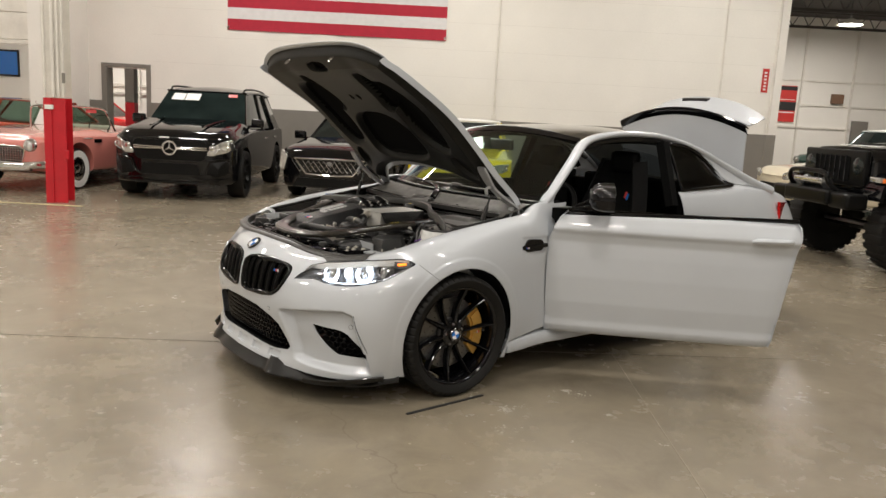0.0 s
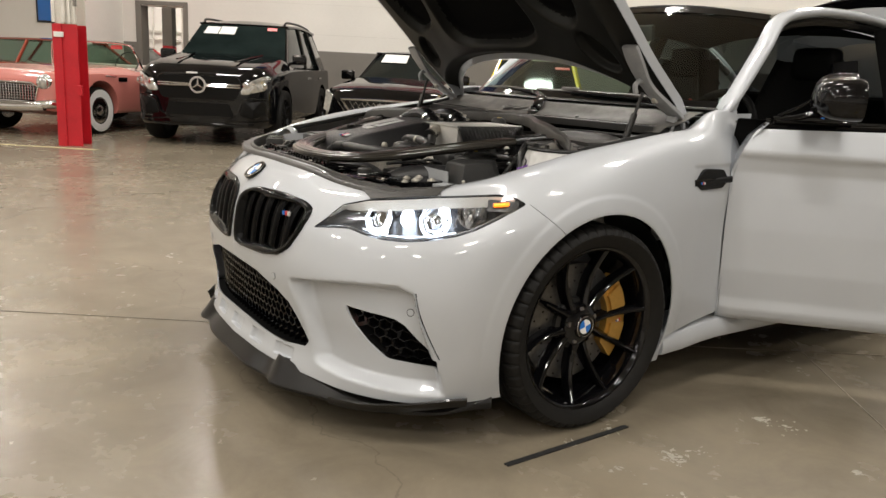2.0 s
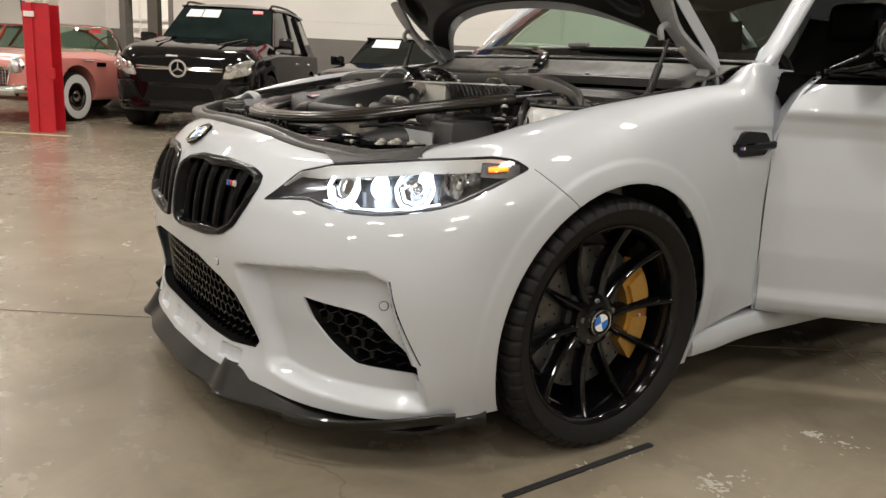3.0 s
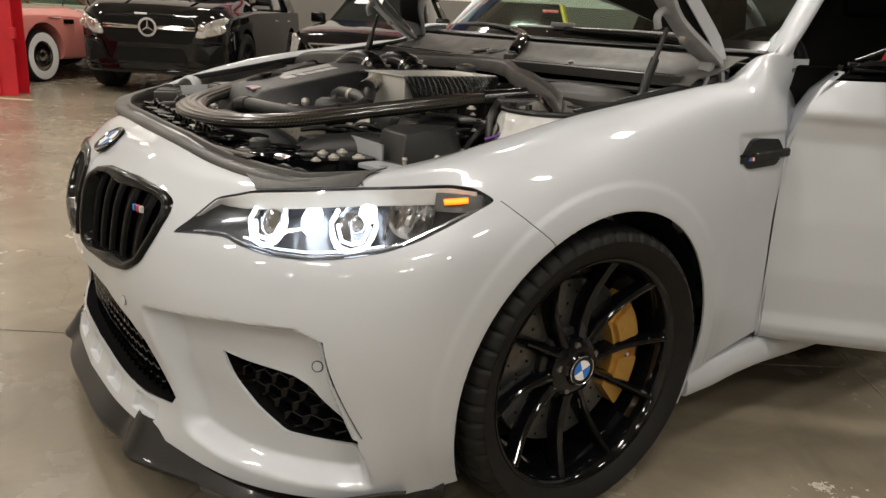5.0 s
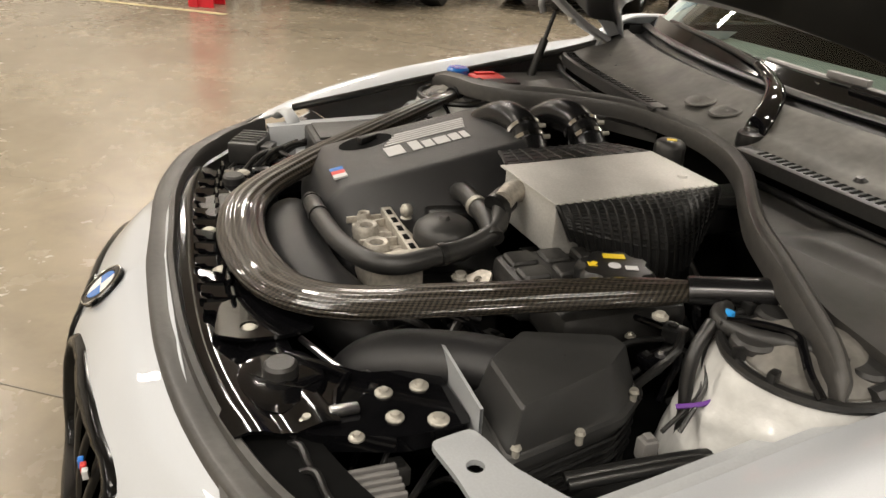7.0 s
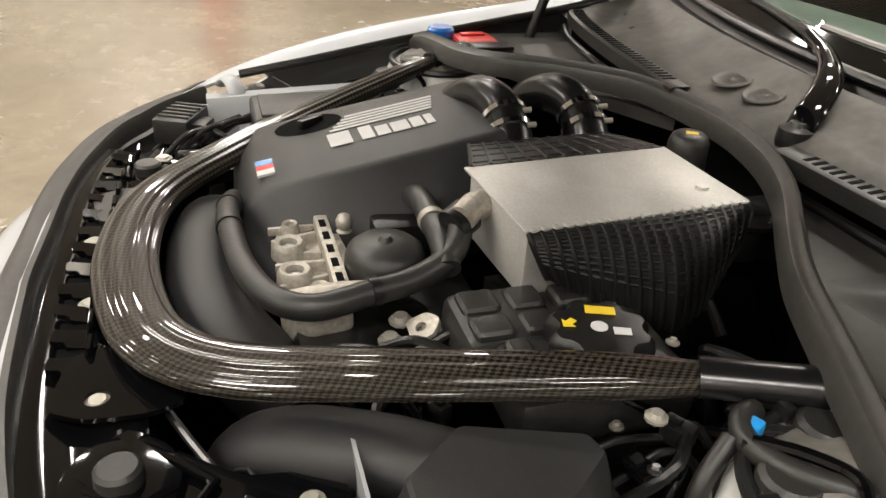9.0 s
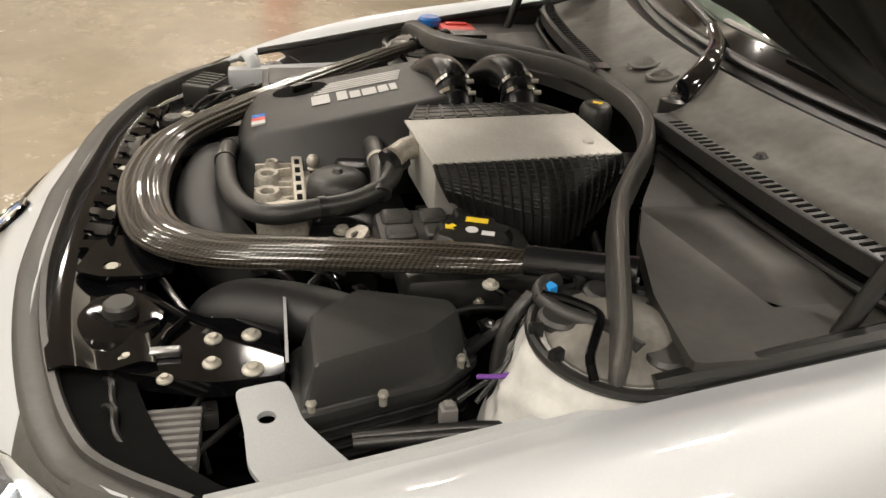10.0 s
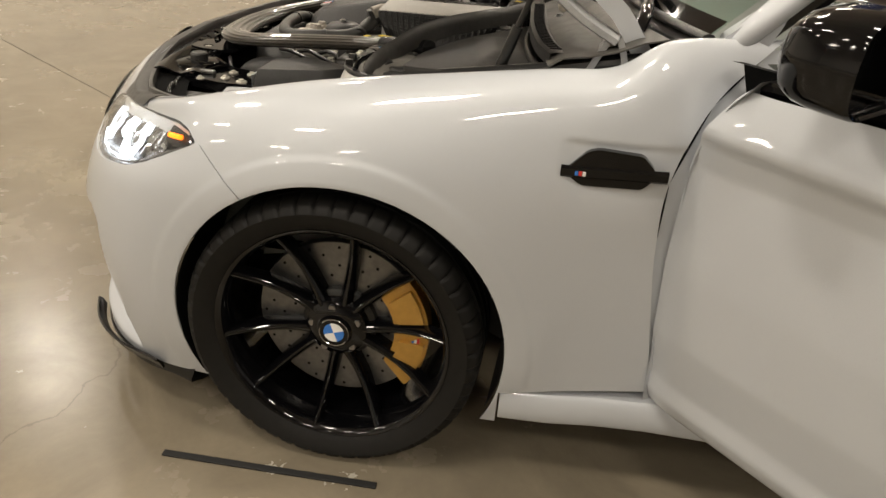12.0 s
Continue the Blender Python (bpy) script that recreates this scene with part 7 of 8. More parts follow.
# cabin: floor, dash, seats, far door
TRIM = mat("cabin_black", (0.004, 0.004, 0.004), 0.75, spec=0.15, grain=0.2, blotch=0.2)
LEATHER = mat("black_leather", (0.004, 0.0038, 0.0038), 0.55, spec=0.06, grain=0.2, grain_scale=120, blotch=0.2, bump=0.3)
smooth(part("cabin_tub", merged(vbox(-.80, .78, .60, 2.9, .18, .30, .01), vbox(-.80, -.76, .62, 2.9, .25, 1.0, .01), vbox(-.76, .76, 2.45, 2.6, .3, 1.02, .02), vbox(-.745, -.70, 2.02, 2.5, .3, 1.08, .01), vbox(-.80, -.772, .70, 2.0, .3, .972, .01), vbox(.70, .745, 2.02, 2.5, .3, 1.04, .01)), TRIM, coupe))
far_door = np.array([[(-x, y, z) for y in np.linspace(.67, 1.98, 12)] for x, z in ((.84, .16), (.845, .30), (.85, .46), (.855, .62), (.86, .75), (.84, .87), (.80, .98))])
smooth(part("passenger_door", sheet(far_door, 0, flip=True), SILVER, coupe), 50)
smooth(part("headlining", sheet(roof_g * (.97, 1, 1) - (0, 0, .03)), TRIM, coupe))
pw = np.array([[(-(.80 - .17 * k), .86 + .30 * k * (1 - u) + u * (1.12 - .1 * k), 1.0 + .36 * k) for u in np.linspace(0, 1, 8)] for k in np.linspace(0, 1, 5)])
smooth(part("passenger_window", sheet(pw), thin_glass("side_tint", (0.62, 0.70, 0.65)), coupe))
dash = np.array([[(x, .535 + .16 * (x / .74) ** 2, .972) for x in np.linspace(-.70, .70, 20)]] + [[(x, .66 + .10 * (1 - abs(x)) + dy, z) for x in np.linspace(-.74, .74, 20)] for dy, z in ((.05, .962), (.12, .968), (.26, .966), (.36, .93), (.40, .86), (.38, .60), (.30, .40))])
smooth(part("dashboard", sheet(dash, .01), mat("dashboard_top", (0.11, 0.12, 0.11), 0.55, spec=0.3, grain=0.15, grain_scale=200, blotch=0.1), coupe), 50)
smooth(part("steering_wheel", moved(merged(tube([(.18 * math.cos(w), .18 * math.sin(w), 0) for w in np.linspace(0, 2 * math.pi, 33)[:-1]], .017, 10, closed=True), lathe([(0, .03), (.05, .025), (.07, -.02)], 16), vbox(-.17, .17, -.015, .015, -.012, .006, .004)), pose(.36, 1.16, .90, 66)), LEATHER, coupe))


def seat(x):
    base = np.array([[(x + .25 * u, 1.12 + .50 * v, .44 + .07 * (1 - v) + .05 * abs(u) ** 3) for u in np.linspace(-1, 1, 13)] for v in np.linspace(0, 1, 8)])
    ob = smooth(part("front_seat", sheet(base, .12, flip=True), LEATHER, coupe, "black leather sports seat"), 50)
    back = np.array([[(x + np.interp(v, (0, .4, .75, 1), (.24, .27, .19, .12)) * u, 1.60 + .24 * v - .07 * abs(u) ** 3, .48 + .74 * v) for u in np.linspace(-1, 1, 13)] for v in np.linspace(0, 1, 12)])
    smooth(part("backrest", sheet(back, .10, flip=False), LEATHER, ob), 50)
    smooth(part("headrest", vbox(x - .11, x + .11, 1.79, 1.89, 1.13, 1.29, .045, 3), LEATHER, ob), 40)
    for k, c in enumerate((BLUE, RED)):
        part("seat_stripe", moved(vbox(-.006, .006, -.004, .004, -.022, .022), pose(x + .17 - .016 * k, 1.685, .99 + .01 * k, 0, 20, 0)), c, ob)


seat(.37), seat(-.37)
smooth(part("rear_bench", merged(vbox(-.55, .55, 2.2, 2.5, .5, .62, .04, 3), vbox(-.55, .55, 2.42, 2.55, .55, 1.08, .04, 3)), LEATHER, coupe))

# driver door, swung open
DOOR_M = pose(.832, .668, 0, 0, 0, -44)
OUT = lambda z: np.interp(z, (.26, .275, .305, .345, .45, .60, .72, .80, .845, .862, .872, .90, .955, .985), (-.014, .004, .014, .010, .024, .027, .021, .014, .024, .034, .035, .025, .002, -.030))
drows = []
for k in np.linspace(0, 1, 80):
    row = []
    for u in np.linspace(0, 1, 44):
        z = .262 + k * ((.948 + .036 * u) - .262)
        rear = np.interp(z, (.262, .30, .60, .90, .955, .985), (1.265, 1.285, 1.325, 1.380, 1.378, 1.350))
        front = np.interp(z, (.262, .60, .80, .88, .935, .985), (.010, .0, .0, .028, .060, .11))
        l = front + u * (rear - front)
        row.append((OUT(z) + .010 * math.sin(math.pi * u) - .012 * (smoothstep((u - .96) / .04) + smoothstep((.04 - u) / .04)), l, z))
    drows.append(row)
door = smooth(part("driver_door", moved(sheet(np.array(drows), .004), DOOR_M), SILVER, coupe, "silver driver door standing open"), 40)
smooth(part("door_card", moved(sheet(np.array([[(x, l, z) for l in np.linspace(.01, 1.27, 10)] for x, z in ((-.10, .29), (-.13, .45), (-.14, .70), (-.11, .90), (-.07, .975), (-.035, .98))]), 0, flip=True), DOOR_M), TRIM, door), 40)
edge = np.array([[(x, np.interp(z, (.262, .30, .60, .90, .955, .985), (1.262, 1.280, 1.320, 1.372, 1.370, 1.345)), z) for z in np.linspace(.27, .975, 16)] for x in (-.10, OUT(.5) - .01)])
smooth(part("door_edge", moved(sheet(edge), DOOR_M), SILVER, door))
edge = np.array([[(x, np.interp(z, (.262, .60, .80, .88, .935, .985), (.016, .006, .006, .034, .066, .115)), z) for z in np.linspace(.27, .97, 16)] for x in (-.10, .012)])
smooth(part("door_edge", moved(sheet(edge, 0, flip=True), DOOR_M), SILVER, door))
smooth(part("belt_trim", moved(tube([(-.020, l, .952 + .027 * l) for l in np.linspace(.09, 1.36, 20)], .012, 8), DOOR_M), GLOSS_BLACK, door))
smooth(part("door_glass", moved(sheet(np.array([[(-.045, l, z) for l in np.linspace(.10, 1.30, 6)] for z in (.95, .985)])), DOOR_M), DARK_GLASS, door))
hand = even(np.array([(.030, 1.115, .868), (.052, 1.15, .875), (.056, 1.22, .878), (.052, 1.29, .880), (.030, 1.325, .878)]), 24)
handle = smooth(part("door_handle", moved(tube(hand, np.interp(np.linspace(0, 1, 24), (0, .15, .85, 1), (.013, .021, .021, .013)), 12, .8), DOOR_M), SILVER, door))
# raised plate in darker silver stands for the shade of the handle's recess
cup = fixed(prism(rounded([(1.115, .86), (1.145, .912), (1.22, .926), (1.295, .915), (1.325, .868), (1.22, .842)], .03, 5), .010, .0185, SIDEWAYS))
smooth(part("handle_cup_shade", moved(cup, DOOR_M), INNER_SILVER, door))
# door mirror: a horned cap on two arms
mm = DOOR_M @ pose(.090, .285, 1.060)
CAP = rounded([(-.105, -.030), (-.060, -.062), (.085, -.066), (.112, -.050), (.120, .000), (.108, .048), (.070, .066), (.012, .072), (-.020, .088), (-.036, .076), (-.060, .040), (-.098, -.004)], .016, 4)
rows = [[(.01 + (u - .01) * k + .012 * (1 - k), y, w * k - .006 * (1 - k)) for u, w in [*CAP, CAP[0]]] for k, y in ((.86, .030), (.92, .048), (.98, .050), (1.0, .044), (1.0, .020), (.985, -.010), (.93, -.038), (.80, -.060), (.58, -.076), (.30, -.084), (.02, -.086))]
mirror = smooth(part("door_mirror", moved(sheet(np.array(rows), 0, flip=True), mm), GLOSS_BLACK, coupe, "gloss black horned door mirror on two arms"), 50)
mirror.parent = door
smooth(part("mirror_glass", moved(([(.01 + (u - .01) * .87, .034, w * .87) for u, w in CAP], [list(range(len(CAP)))]), mm), CHROME, mirror))
for path, r, fl in (([(-.125, -.165, -.078), (-.118, -.10, -.070), (-.100, -.04, -.052), (-.040, .0, -.046)], .014, .8), ([(-.130, -.150, -.066), (-.110, -.085, -.030), (-.080, -.03, .018), (-.045, .0, .030)], .008, .8), ([(-.112, -.16, -.086), (-.112, .08, -.082)], .020, .4)):
    smooth(part("mirror_arm", moved(tube(even(np.array(path), 14), r, 10, fl), mm), GLOSS_BLACK, mirror))
smooth(part("sail_panel", moved(fixed(prism([(.115, .968), (.125, .982), (.16, 1.0), (.34, .988), (.34, .968)], -.035, -.020, SIDEWAYS)), DOOR_M), GLOSS_BLACK, door))

# ---- the other vehicles: each in its own axes, x to its left, y to its tail ----
def paint(name, color, metal=0.0, rough=0.3, coat=1.0):
    return mat(name, color, rough, metal, coat=coat, grain=0.03, grain_scale=300, blotch=0.03)


SMOKED = mat("dark_window_glass", (0.012, 0.016, 0.015), 0.06, coat=0.0, grain=0.15, grain_scale=3)
PALE_GLASS = thin_glass("car_glass", (0.45, 0.58, 0.52), 0.12)
LAMP_CLEAR = mat("clear_lamp", (0.62, 0.62, 0.60), 0.12, 0.7, coat=1.0, grain=0.25, grain_scale=30)
PAPER = mat("white_paper", (0.80, 0.80, 0.78), 0.6, grain=0.03)


def lower_body(half, zbot, zmid, zsh, ztop, y0, y1, n=56, nose=.10, tail=.10):
    """A car's lower shell from curves over its length; each argument a pair of (ys, values)."""
    ys = np.concatenate([[y0], y0 + (y1 - y0) * (1 - np.cos(np.linspace(.06, math.pi - .06, n))) / 2, [y1]])
    rows = []
    for i, y in enumerate(ys):
        f = lambda c: float(np.interp(y, *c))
        k = min(1, (1 - max(0, 1 - (y - y0) / nose) ** 2.5)) * min(1, (1 - max(0, 1 - (y1 - y) / tail) ** 2.5))
        w = f(half) * (.80 + .20 * k)
        zb, zm, zs, zt = f(zbot), f(zmid), f(zsh), f(ztop)
        drop = (1 - k) * .06
        sec = [(0, zb), (w * .80, zb), (w * .955, zb + .03), (w * .985, zb + .12), (w, zm), (w * .985, zs - .05 - drop), (w * .945, zs - drop), (w * .80, zt - .012 - drop), (w * .45, zt + .008 - drop), (0, zt + .016 - drop)]
        sec = catmull(sec, 46)
        rows.append([(x, y, z) for x, z in sec])
    g = np.array(rows)
    g = np.concatenate([g[:1] * (0, 1, 1), g, g[-1:] * (0, 1, 1)])
    g[0, :, 2], g[-1, :, 2] = g[1, :, 2], g[-2, :, 2]
    full = np.concatenate([g * (-1, 1, 1), g[:, ::-1]], 1)
    return g, merged(sheet(g, 0, flip=True), mirrored(sheet(g, 0, flip=True)))


def wheel_on(root, x, y, r, width, side, style, rim_mat):
    m = Matrix.Translation((side * x, y, r)) @ (pose(0, 0, 0) if side > 0 else pose(0, 0, 0, 0, 0, 180))
    ri = r * style["rim"]
    w = smooth(part("wheel", moved(lathe([(0, width * .32), (ri * .22, width * .33), (ri * .28, width * .24), (ri * .9, width * .20), (ri * .95, width * .40), (ri * 1.02, width * .44), (ri * 1.03, width * .36), (ri, -width * .4)], 40, "x"), m), rim_mat, root), 40)
    t = [(ri * 1.0, -width * .42), (r * .86, -width * .5), (r * .97, -width * .47), (r, -width * .36), (r, width * .36), (r * .97, width * .47), (r * .86, width * .5), (ri * 1.0, width * .44)]
    smooth(part("tyre", moved(lathe(t, 48, "x", False, False), m), RUBBER, w), 40)
    if style.get("white"):
        smooth(part("whitewall", moved(lathe([(ri * 1.05, width * .47), (r * .80, width * .515), (r * .90, width * .512)], 48, "x", False, False), m), WHITE, w), 60)
        smooth(part("hub_cap", moved(lathe([(0, width * .50), (ri * .25, width * .50), (ri * .35, width * .42), (ri * .8, width * .46), (ri * .98, width * .42)], 32, "x"), m), CHROME, w), 40)
    for k in range(style.get("spokes", 0)):
        a = 2 * math.pi * k / style["spokes"]
        smooth(part("spoke", moved(bar_between((width * .36, ri * .15 * math.cos(a), ri * .15 * math.sin(a)), (width * .40, ri * .96 * math.cos(a), ri * .96 * math.sin(a)), ri * .22, ri * .14, .03, .02), m), rim_mat, w), 40)
    for k in range(style.get("lugs", 0)):
        a = 2 * math.pi * k / style["lugs"]
        smooth(part("tread_block", moved(vbox(-width * .5, width * .5, -r * .075, r * .075, r - .03, r + .008, .006), m @ pose(0, 0, 0, math.degrees(a), 0, 0))
               , RUBBER, w), 30)
    return w


def cut_arches(vf, half, axles, r):
    tools = [moved(lathe([(r, -.34), (r, .34)], 40, "x"), Matrix.Translation((s * (half + .04), y, r * .92))) for s in (1, -1) for y in axles]
    return carve(vf, [("DIFFERENCE", merged(*tools))])


def glasshouse(root, base, top, body_mat, roof_mat, glass_mat, z0, z1, wb, wt, pillars=2, crown=.03, label=""):
    """Windows and roof: base and top give y at windscreen foot and rear-glass foot, and at the roof's ends."""
    ring = lambda y0, y1, w, z: [(-w * .93, y0 + .05, z), (-w * .5, y0, z), (0, y0 - .02, z), (w * .5, y0, z), (w * .93, y0 + .05, z), (w, y0 + .25, z), (w, (y0 + y1) / 2, z), (w, y1 - .15, z), (w * .93, y1 - .02, z), (0, y1 + .02, z), (-w * .93, y1 - .02, z), (-w, y1 - .15, z), (-w, (y0 + y1) / 2, z), (-w, y0 + .25, z), (-w * .93, y0 + .05, z)]
    g = np.array([ring(base[0] + (top[0] - base[0]) * k, base[1] + (top[1] - base[1]) * k, wb + (wt - wb) * k, z0 + (z1 - z0) * k) for k in np.linspace(0, 1, 5)])
    glass_ob = smooth(part("glasshouse", sheet(g), glass_mat, root), 30)
    roof = np.array([[(wt * 1.03 * x, top[0] - .03 + (top[1] - top[0] + .06) * k + .03 * x * x, z1 - .012 + crown * (1 - x * x) * (1 - (2 * k - 1) ** 4) + crown * .6 * math.sin(math.pi * k)) for x in np.linspace(-1, 1, 15)] for k in np.linspace(0, 1, 14)])
    smooth(part("roof", sheet(roof, .03, flip=True), roof_mat, root), 40)
    for s in (1, -1):
        spots = [(base[0] + .05, top[0] + .05, .93), (base[1] - .02, top[1] - .02, .93)]
        for i in range(1, pillars):
            q = i / pillars
            spots.append((base[0] + (base[1] - base[0]) * (q + .06), top[0] + (top[1] - top[0]) * (q + .02), 1.0))
        for yb, yt, f in spots:
            smooth(part("pillar", tube([(s * wb * f * 1.01, yb, z0 - .02), (s * wt * f * 1.02, yt, z1)], .032, 8), body_mat, root), 40)
    return glass_ob


def mirrors(root, x, y, z, material):
    for s in (1, -1):
        smooth(part("door_mirror", merged(vbox(*sorted((s * x, s * (x + .21))), y - .06, y + .06, z - .07, z + .08, .035, 3), tube([(s * (x - .06), y, z - .06), (s * (x + .05), y, z - .04)], .022, 8)), material, root), 40)


def nose_y(half, y0, nose):
    """How far forward a lower_body stands at a width."""
    return lambda x: y0 + nose * (1 - (1 - min(max((abs(x) / half - .8) / .2, 0), .999)) ** .4)


def patch(root, name, outline, y_of, material, off=.012, sides=(1, -1), label=""):
    """A plate of the given outline (x, z) that follows the nose."""
    c = np.mean(outline, axis=0)
    for s in sides:
        rows = [[(s * (c[0] + (x - c[0]) * k), y_of(c[0] + (x - c[0]) * k) - d, c[1] + (z - c[1]) * k) for x, z in rounded(outline, .03, 4)] for k, d in ((1.0, -.03), (1.0, off), (.94, off + .004), (.5, off + .004), (.02, off + .004))]
        g = np.array(rows)
        g = np.concatenate([g, g[:, :1]], 1)
        ob = smooth(part(name, sheet(g, 0, flip=s > 0), material, root, label), 40)
    return ob


def front_lamps(root, outline, y_of, material, depth=.03):
    """A lamp on each side from an outline (x, z); y_of tells how far forward the body stands there."""
    for s in (1, -1):
        c = np.mean(outline, axis=0)
        rows = [[(s * (c[0] + (x - c[0]) * k), y_of(c[0] + (x - c[0]) * k) - d, c[1] + (z - c[1]) * k) for x, z in closed_curve(outline, 28)] for k, d in ((1.0, -.02), (1.0, .008), (.9, .02), (.5, depth), (.02, depth))]
        g = np.array(rows)
        g = np.concatenate([g, g[:, :1]], 1)
        lamp = smooth(part("headlamp", sheet(g, 0, flip=s > 0), material, root), 50)
        for k in (-.32, .28):
            cx = c[0] + k * (max(p[0] for p in outline) - min(p[0] for p in outline))
            smooth(part("lamp_lens", moved(lathe([(0, .012), (.03, .010), (.045, 0)], 16, "y"), pose(s * cx, y_of(cx) - depth - .004, c[1], 180)), CHROME, lamp), 40)


# -- black sport-utility --
suv = thing("black_suv", "glossy black sport-utility vehicle with sale papers in its windscreen", "car", m=ROOM @ pose(-4.27, 12.50, 0, 0, 0, 3))
SUV_PAINT = paint("black_car_paint", (0.003, 0.003, 0.0035), 0, 0.06, 0)
SUV_BLACK = mat("black_trim", (0.004, 0.004, 0.004), 0.32, spec=0.18, grain=0.1)
suv_g, vf = lower_body(((-.88, -.8, -.65, -.4, .2, 2.0, 3.6, 3.97), (.80, .86, .915, .95, .965, .97, .955, .90)), ((-.88, -.6, -.3, 3.3, 3.97), (.26, .24, .28, .28, .36)), ((-.88, 3.97), (.62, .72)),
                   ((-.88, -.75, -.5, .4, 3.9), (.80, .90, .98, 1.06, 1.08)), ((-.88, -.82, -.70, -.4, .45, .8, 3.97), (.90, .985, 1.05, 1.11, 1.225, 1.15, 1.12)), -.88, 3.97, nose=.36, tail=.3)
suv_body = smooth(part("body", cut_arches(vf, .965, (0, 2.915), .43), SUV_PAINT, suv), 35)
glasshouse(suv, (.50, 3.75), (1.28, 3.35), SUV_PAINT, SUV_PAINT, SMOKED, 1.08, 1.70, .88, .68, 3, .06)
wscreen = np.array([[(x * (.83 + (.66 - .83) * k), .440 + .05 * x * x + k * .78, 1.09 + .60 * k) for x in np.linspace(-1, 1, 9)] for k in np.linspace(0, 1, 6)])
pane = smooth(part("windscreen", sheet(wscreen), mat("greenish_screen", (0.012, 0.018, 0.017), 0.1, spec=0.0, grain=0.3, grain_scale=2.5), suv))
for u0, u1, k0, k1, c in ((-.80, -.48, .74, .93, PAPER), (-.46, -.10, .74, .94, PAPER), (.60, .82, .88, .96, RED)):
    sh = np.array([[(u * (.83 - .17 * k), .440 + .05 * u * u + k * .78 - .012, 1.10 + .60 * k) for u in np.linspace(u0, u1, 4)] for k in (k0, k1)])
    smooth(part("sale_paper", sheet(sh), c, pane))
for s in (1, -1):
    rail = even(np.array([(s * .63, 1.30, 1.72), (s * .64, 1.45, 1.775), (s * .65, 2.3, 1.795), (s * .64, 3.1, 1.765), (s * .63, 3.3, 1.71)]), 24)
    smooth(part("roof_rail", tube(rail, .018, 8), SUV_BLACK, suv))
    for y in (0, 2.915):
        wheel_on(suv, .845, y, .38, .27, s, {"rim": .72, "spokes": 10}, SUV_BLACK)
    smooth(part("bonnet_ridge", tube([(s * .40, -.55, 1.125), (s * .44, .0, 1.19), (s * .50, .42, 1.235)], .022, 8, .5), SUV_PAINT, suv))
    patch(suv, "bumper_scoop", [(.54, .42), (.60, .60), (.84, .63), (.90, .46), (.72, .38)], nose_y(.90, -.88, .42), SUV_BLACK, .008, (s,))
    smooth(part("scoop_edge", tube([(s * x, nose_y(.90, -.88, .42)(x) - .012, z) for x, z in ((.40, .36), (.52, .44), (.58, .62), (.72, .66), (.86, .65))], .012, 8), SUV_PAINT, suv))
    smooth(part("scoop_edge", tube([(s * x, nose_y(.90, -.88, .42)(x) - .014, z) for x, z in ((.30, .37), (.50, .345), (.72, .335), (.88, .36))], .010, 8), SUV_PAINT, suv))
    for y0 in (1.05, 2.0):
        smooth(part("door_handle", moved(vbox(-.01, .02, 0, .20, -.015, .015, .008), pose(s * .955, y0 + .6, .93)), CHROME, suv))
mirrors(suv, .90, .72, 1.20, SUV_PAINT)
grille = smooth(part("grille", fixed(prism(rounded([(-.50, .62), (-.57, .80), (-.53, .92), (.53, .92), (.57, .80), (.50, .62)], .05, 4), .80, .892, FACING)), SUV_BLACK, suv, "black grille with a round chrome star"), 30)
for s in (1, -1):
    for dz in (.0, -.030):
        smooth(part("grille_bar", tube([(s * .10, -.925, .810 + dz * .6), (s * .35, -.918, .817 + dz), (s * .55, -.880, .817 + dz)], .014, 8), CHROME, grille))
smooth(part("emblem_ring", moved(lathe([(.085, -.01), (.10, .005), (.112, -.01)], 36, "y", True), pose(0, -.93, .802)), CHROME, grille), 60)
for k in range(3):
    a = math.pi / 2 + 2 * math.pi * k / 3
    smooth(part("emblem_spoke", tube([(0, -.935, .802), (.088 * math.cos(a), -.932, .802 + .088 * math.sin(a))], (.016, .005), 6), CHROME, grille))
front_lamps(suv, [(.56, .70), (.58, .79), (.70, .88), (.84, .945), (.90, .93), (.885, .80), (.74, .72)], nose_y(.90, -.88, .42), LAMP_CLEAR, .02)
smooth(part("lower_grille", fixed(prism(rounded([(-.46, .40), (-.40, .57), (.40, .57), (.46, .40)], .03, 3), .80, .895, FACING)), SUV_BLACK, suv))
smooth(part("lip", tube([(-.72, -.84, .30), (-.3, -.90, .285), (.3, -.90, .285), (.72, -.84, .30)], .018, 8), SUV_PAINT, suv))
smooth(part("number_bracket", vbox(-.16, -.02, -.905, -.87, .945, .968, .004), WHITE, suv))

# -- pink convertible of the nineteen-fifties --
pink = thing("pink_convertible", "pink nineteen-fifties two-seat convertible with whitewall tyres", "car", m=ROOM @ pose(-6.86, 12.50, 0, 0, 0, -6))
PINK = paint("pink_paint", (0.62, 0.22, 0.185), 0, 0.25)
_, vf = lower_body(((-.92, -.4, .3, 1.8, 3.0, 3.75), (.80, .875, .885, .88, .86, .78)), ((-.92, -.5, 3.2, 3.75), (.36, .27, .27, .38)), ((-.92, 3.75), (.60, .62)),
                   ((-.92, -.7, 0, 1.2, 3.5), (.78, .85, .88, .86, .90)), ((-.92, -.85, -.4, .8, 1.1, 2.2, 3.75), (.80, .86, .93, .98, .93, .93, .88)), -.92, 3.75, nose=.18, tail=.3)
smooth(part("body", cut_arches(vf, .885, (0, 2.59), .40), PINK, pink), 35)
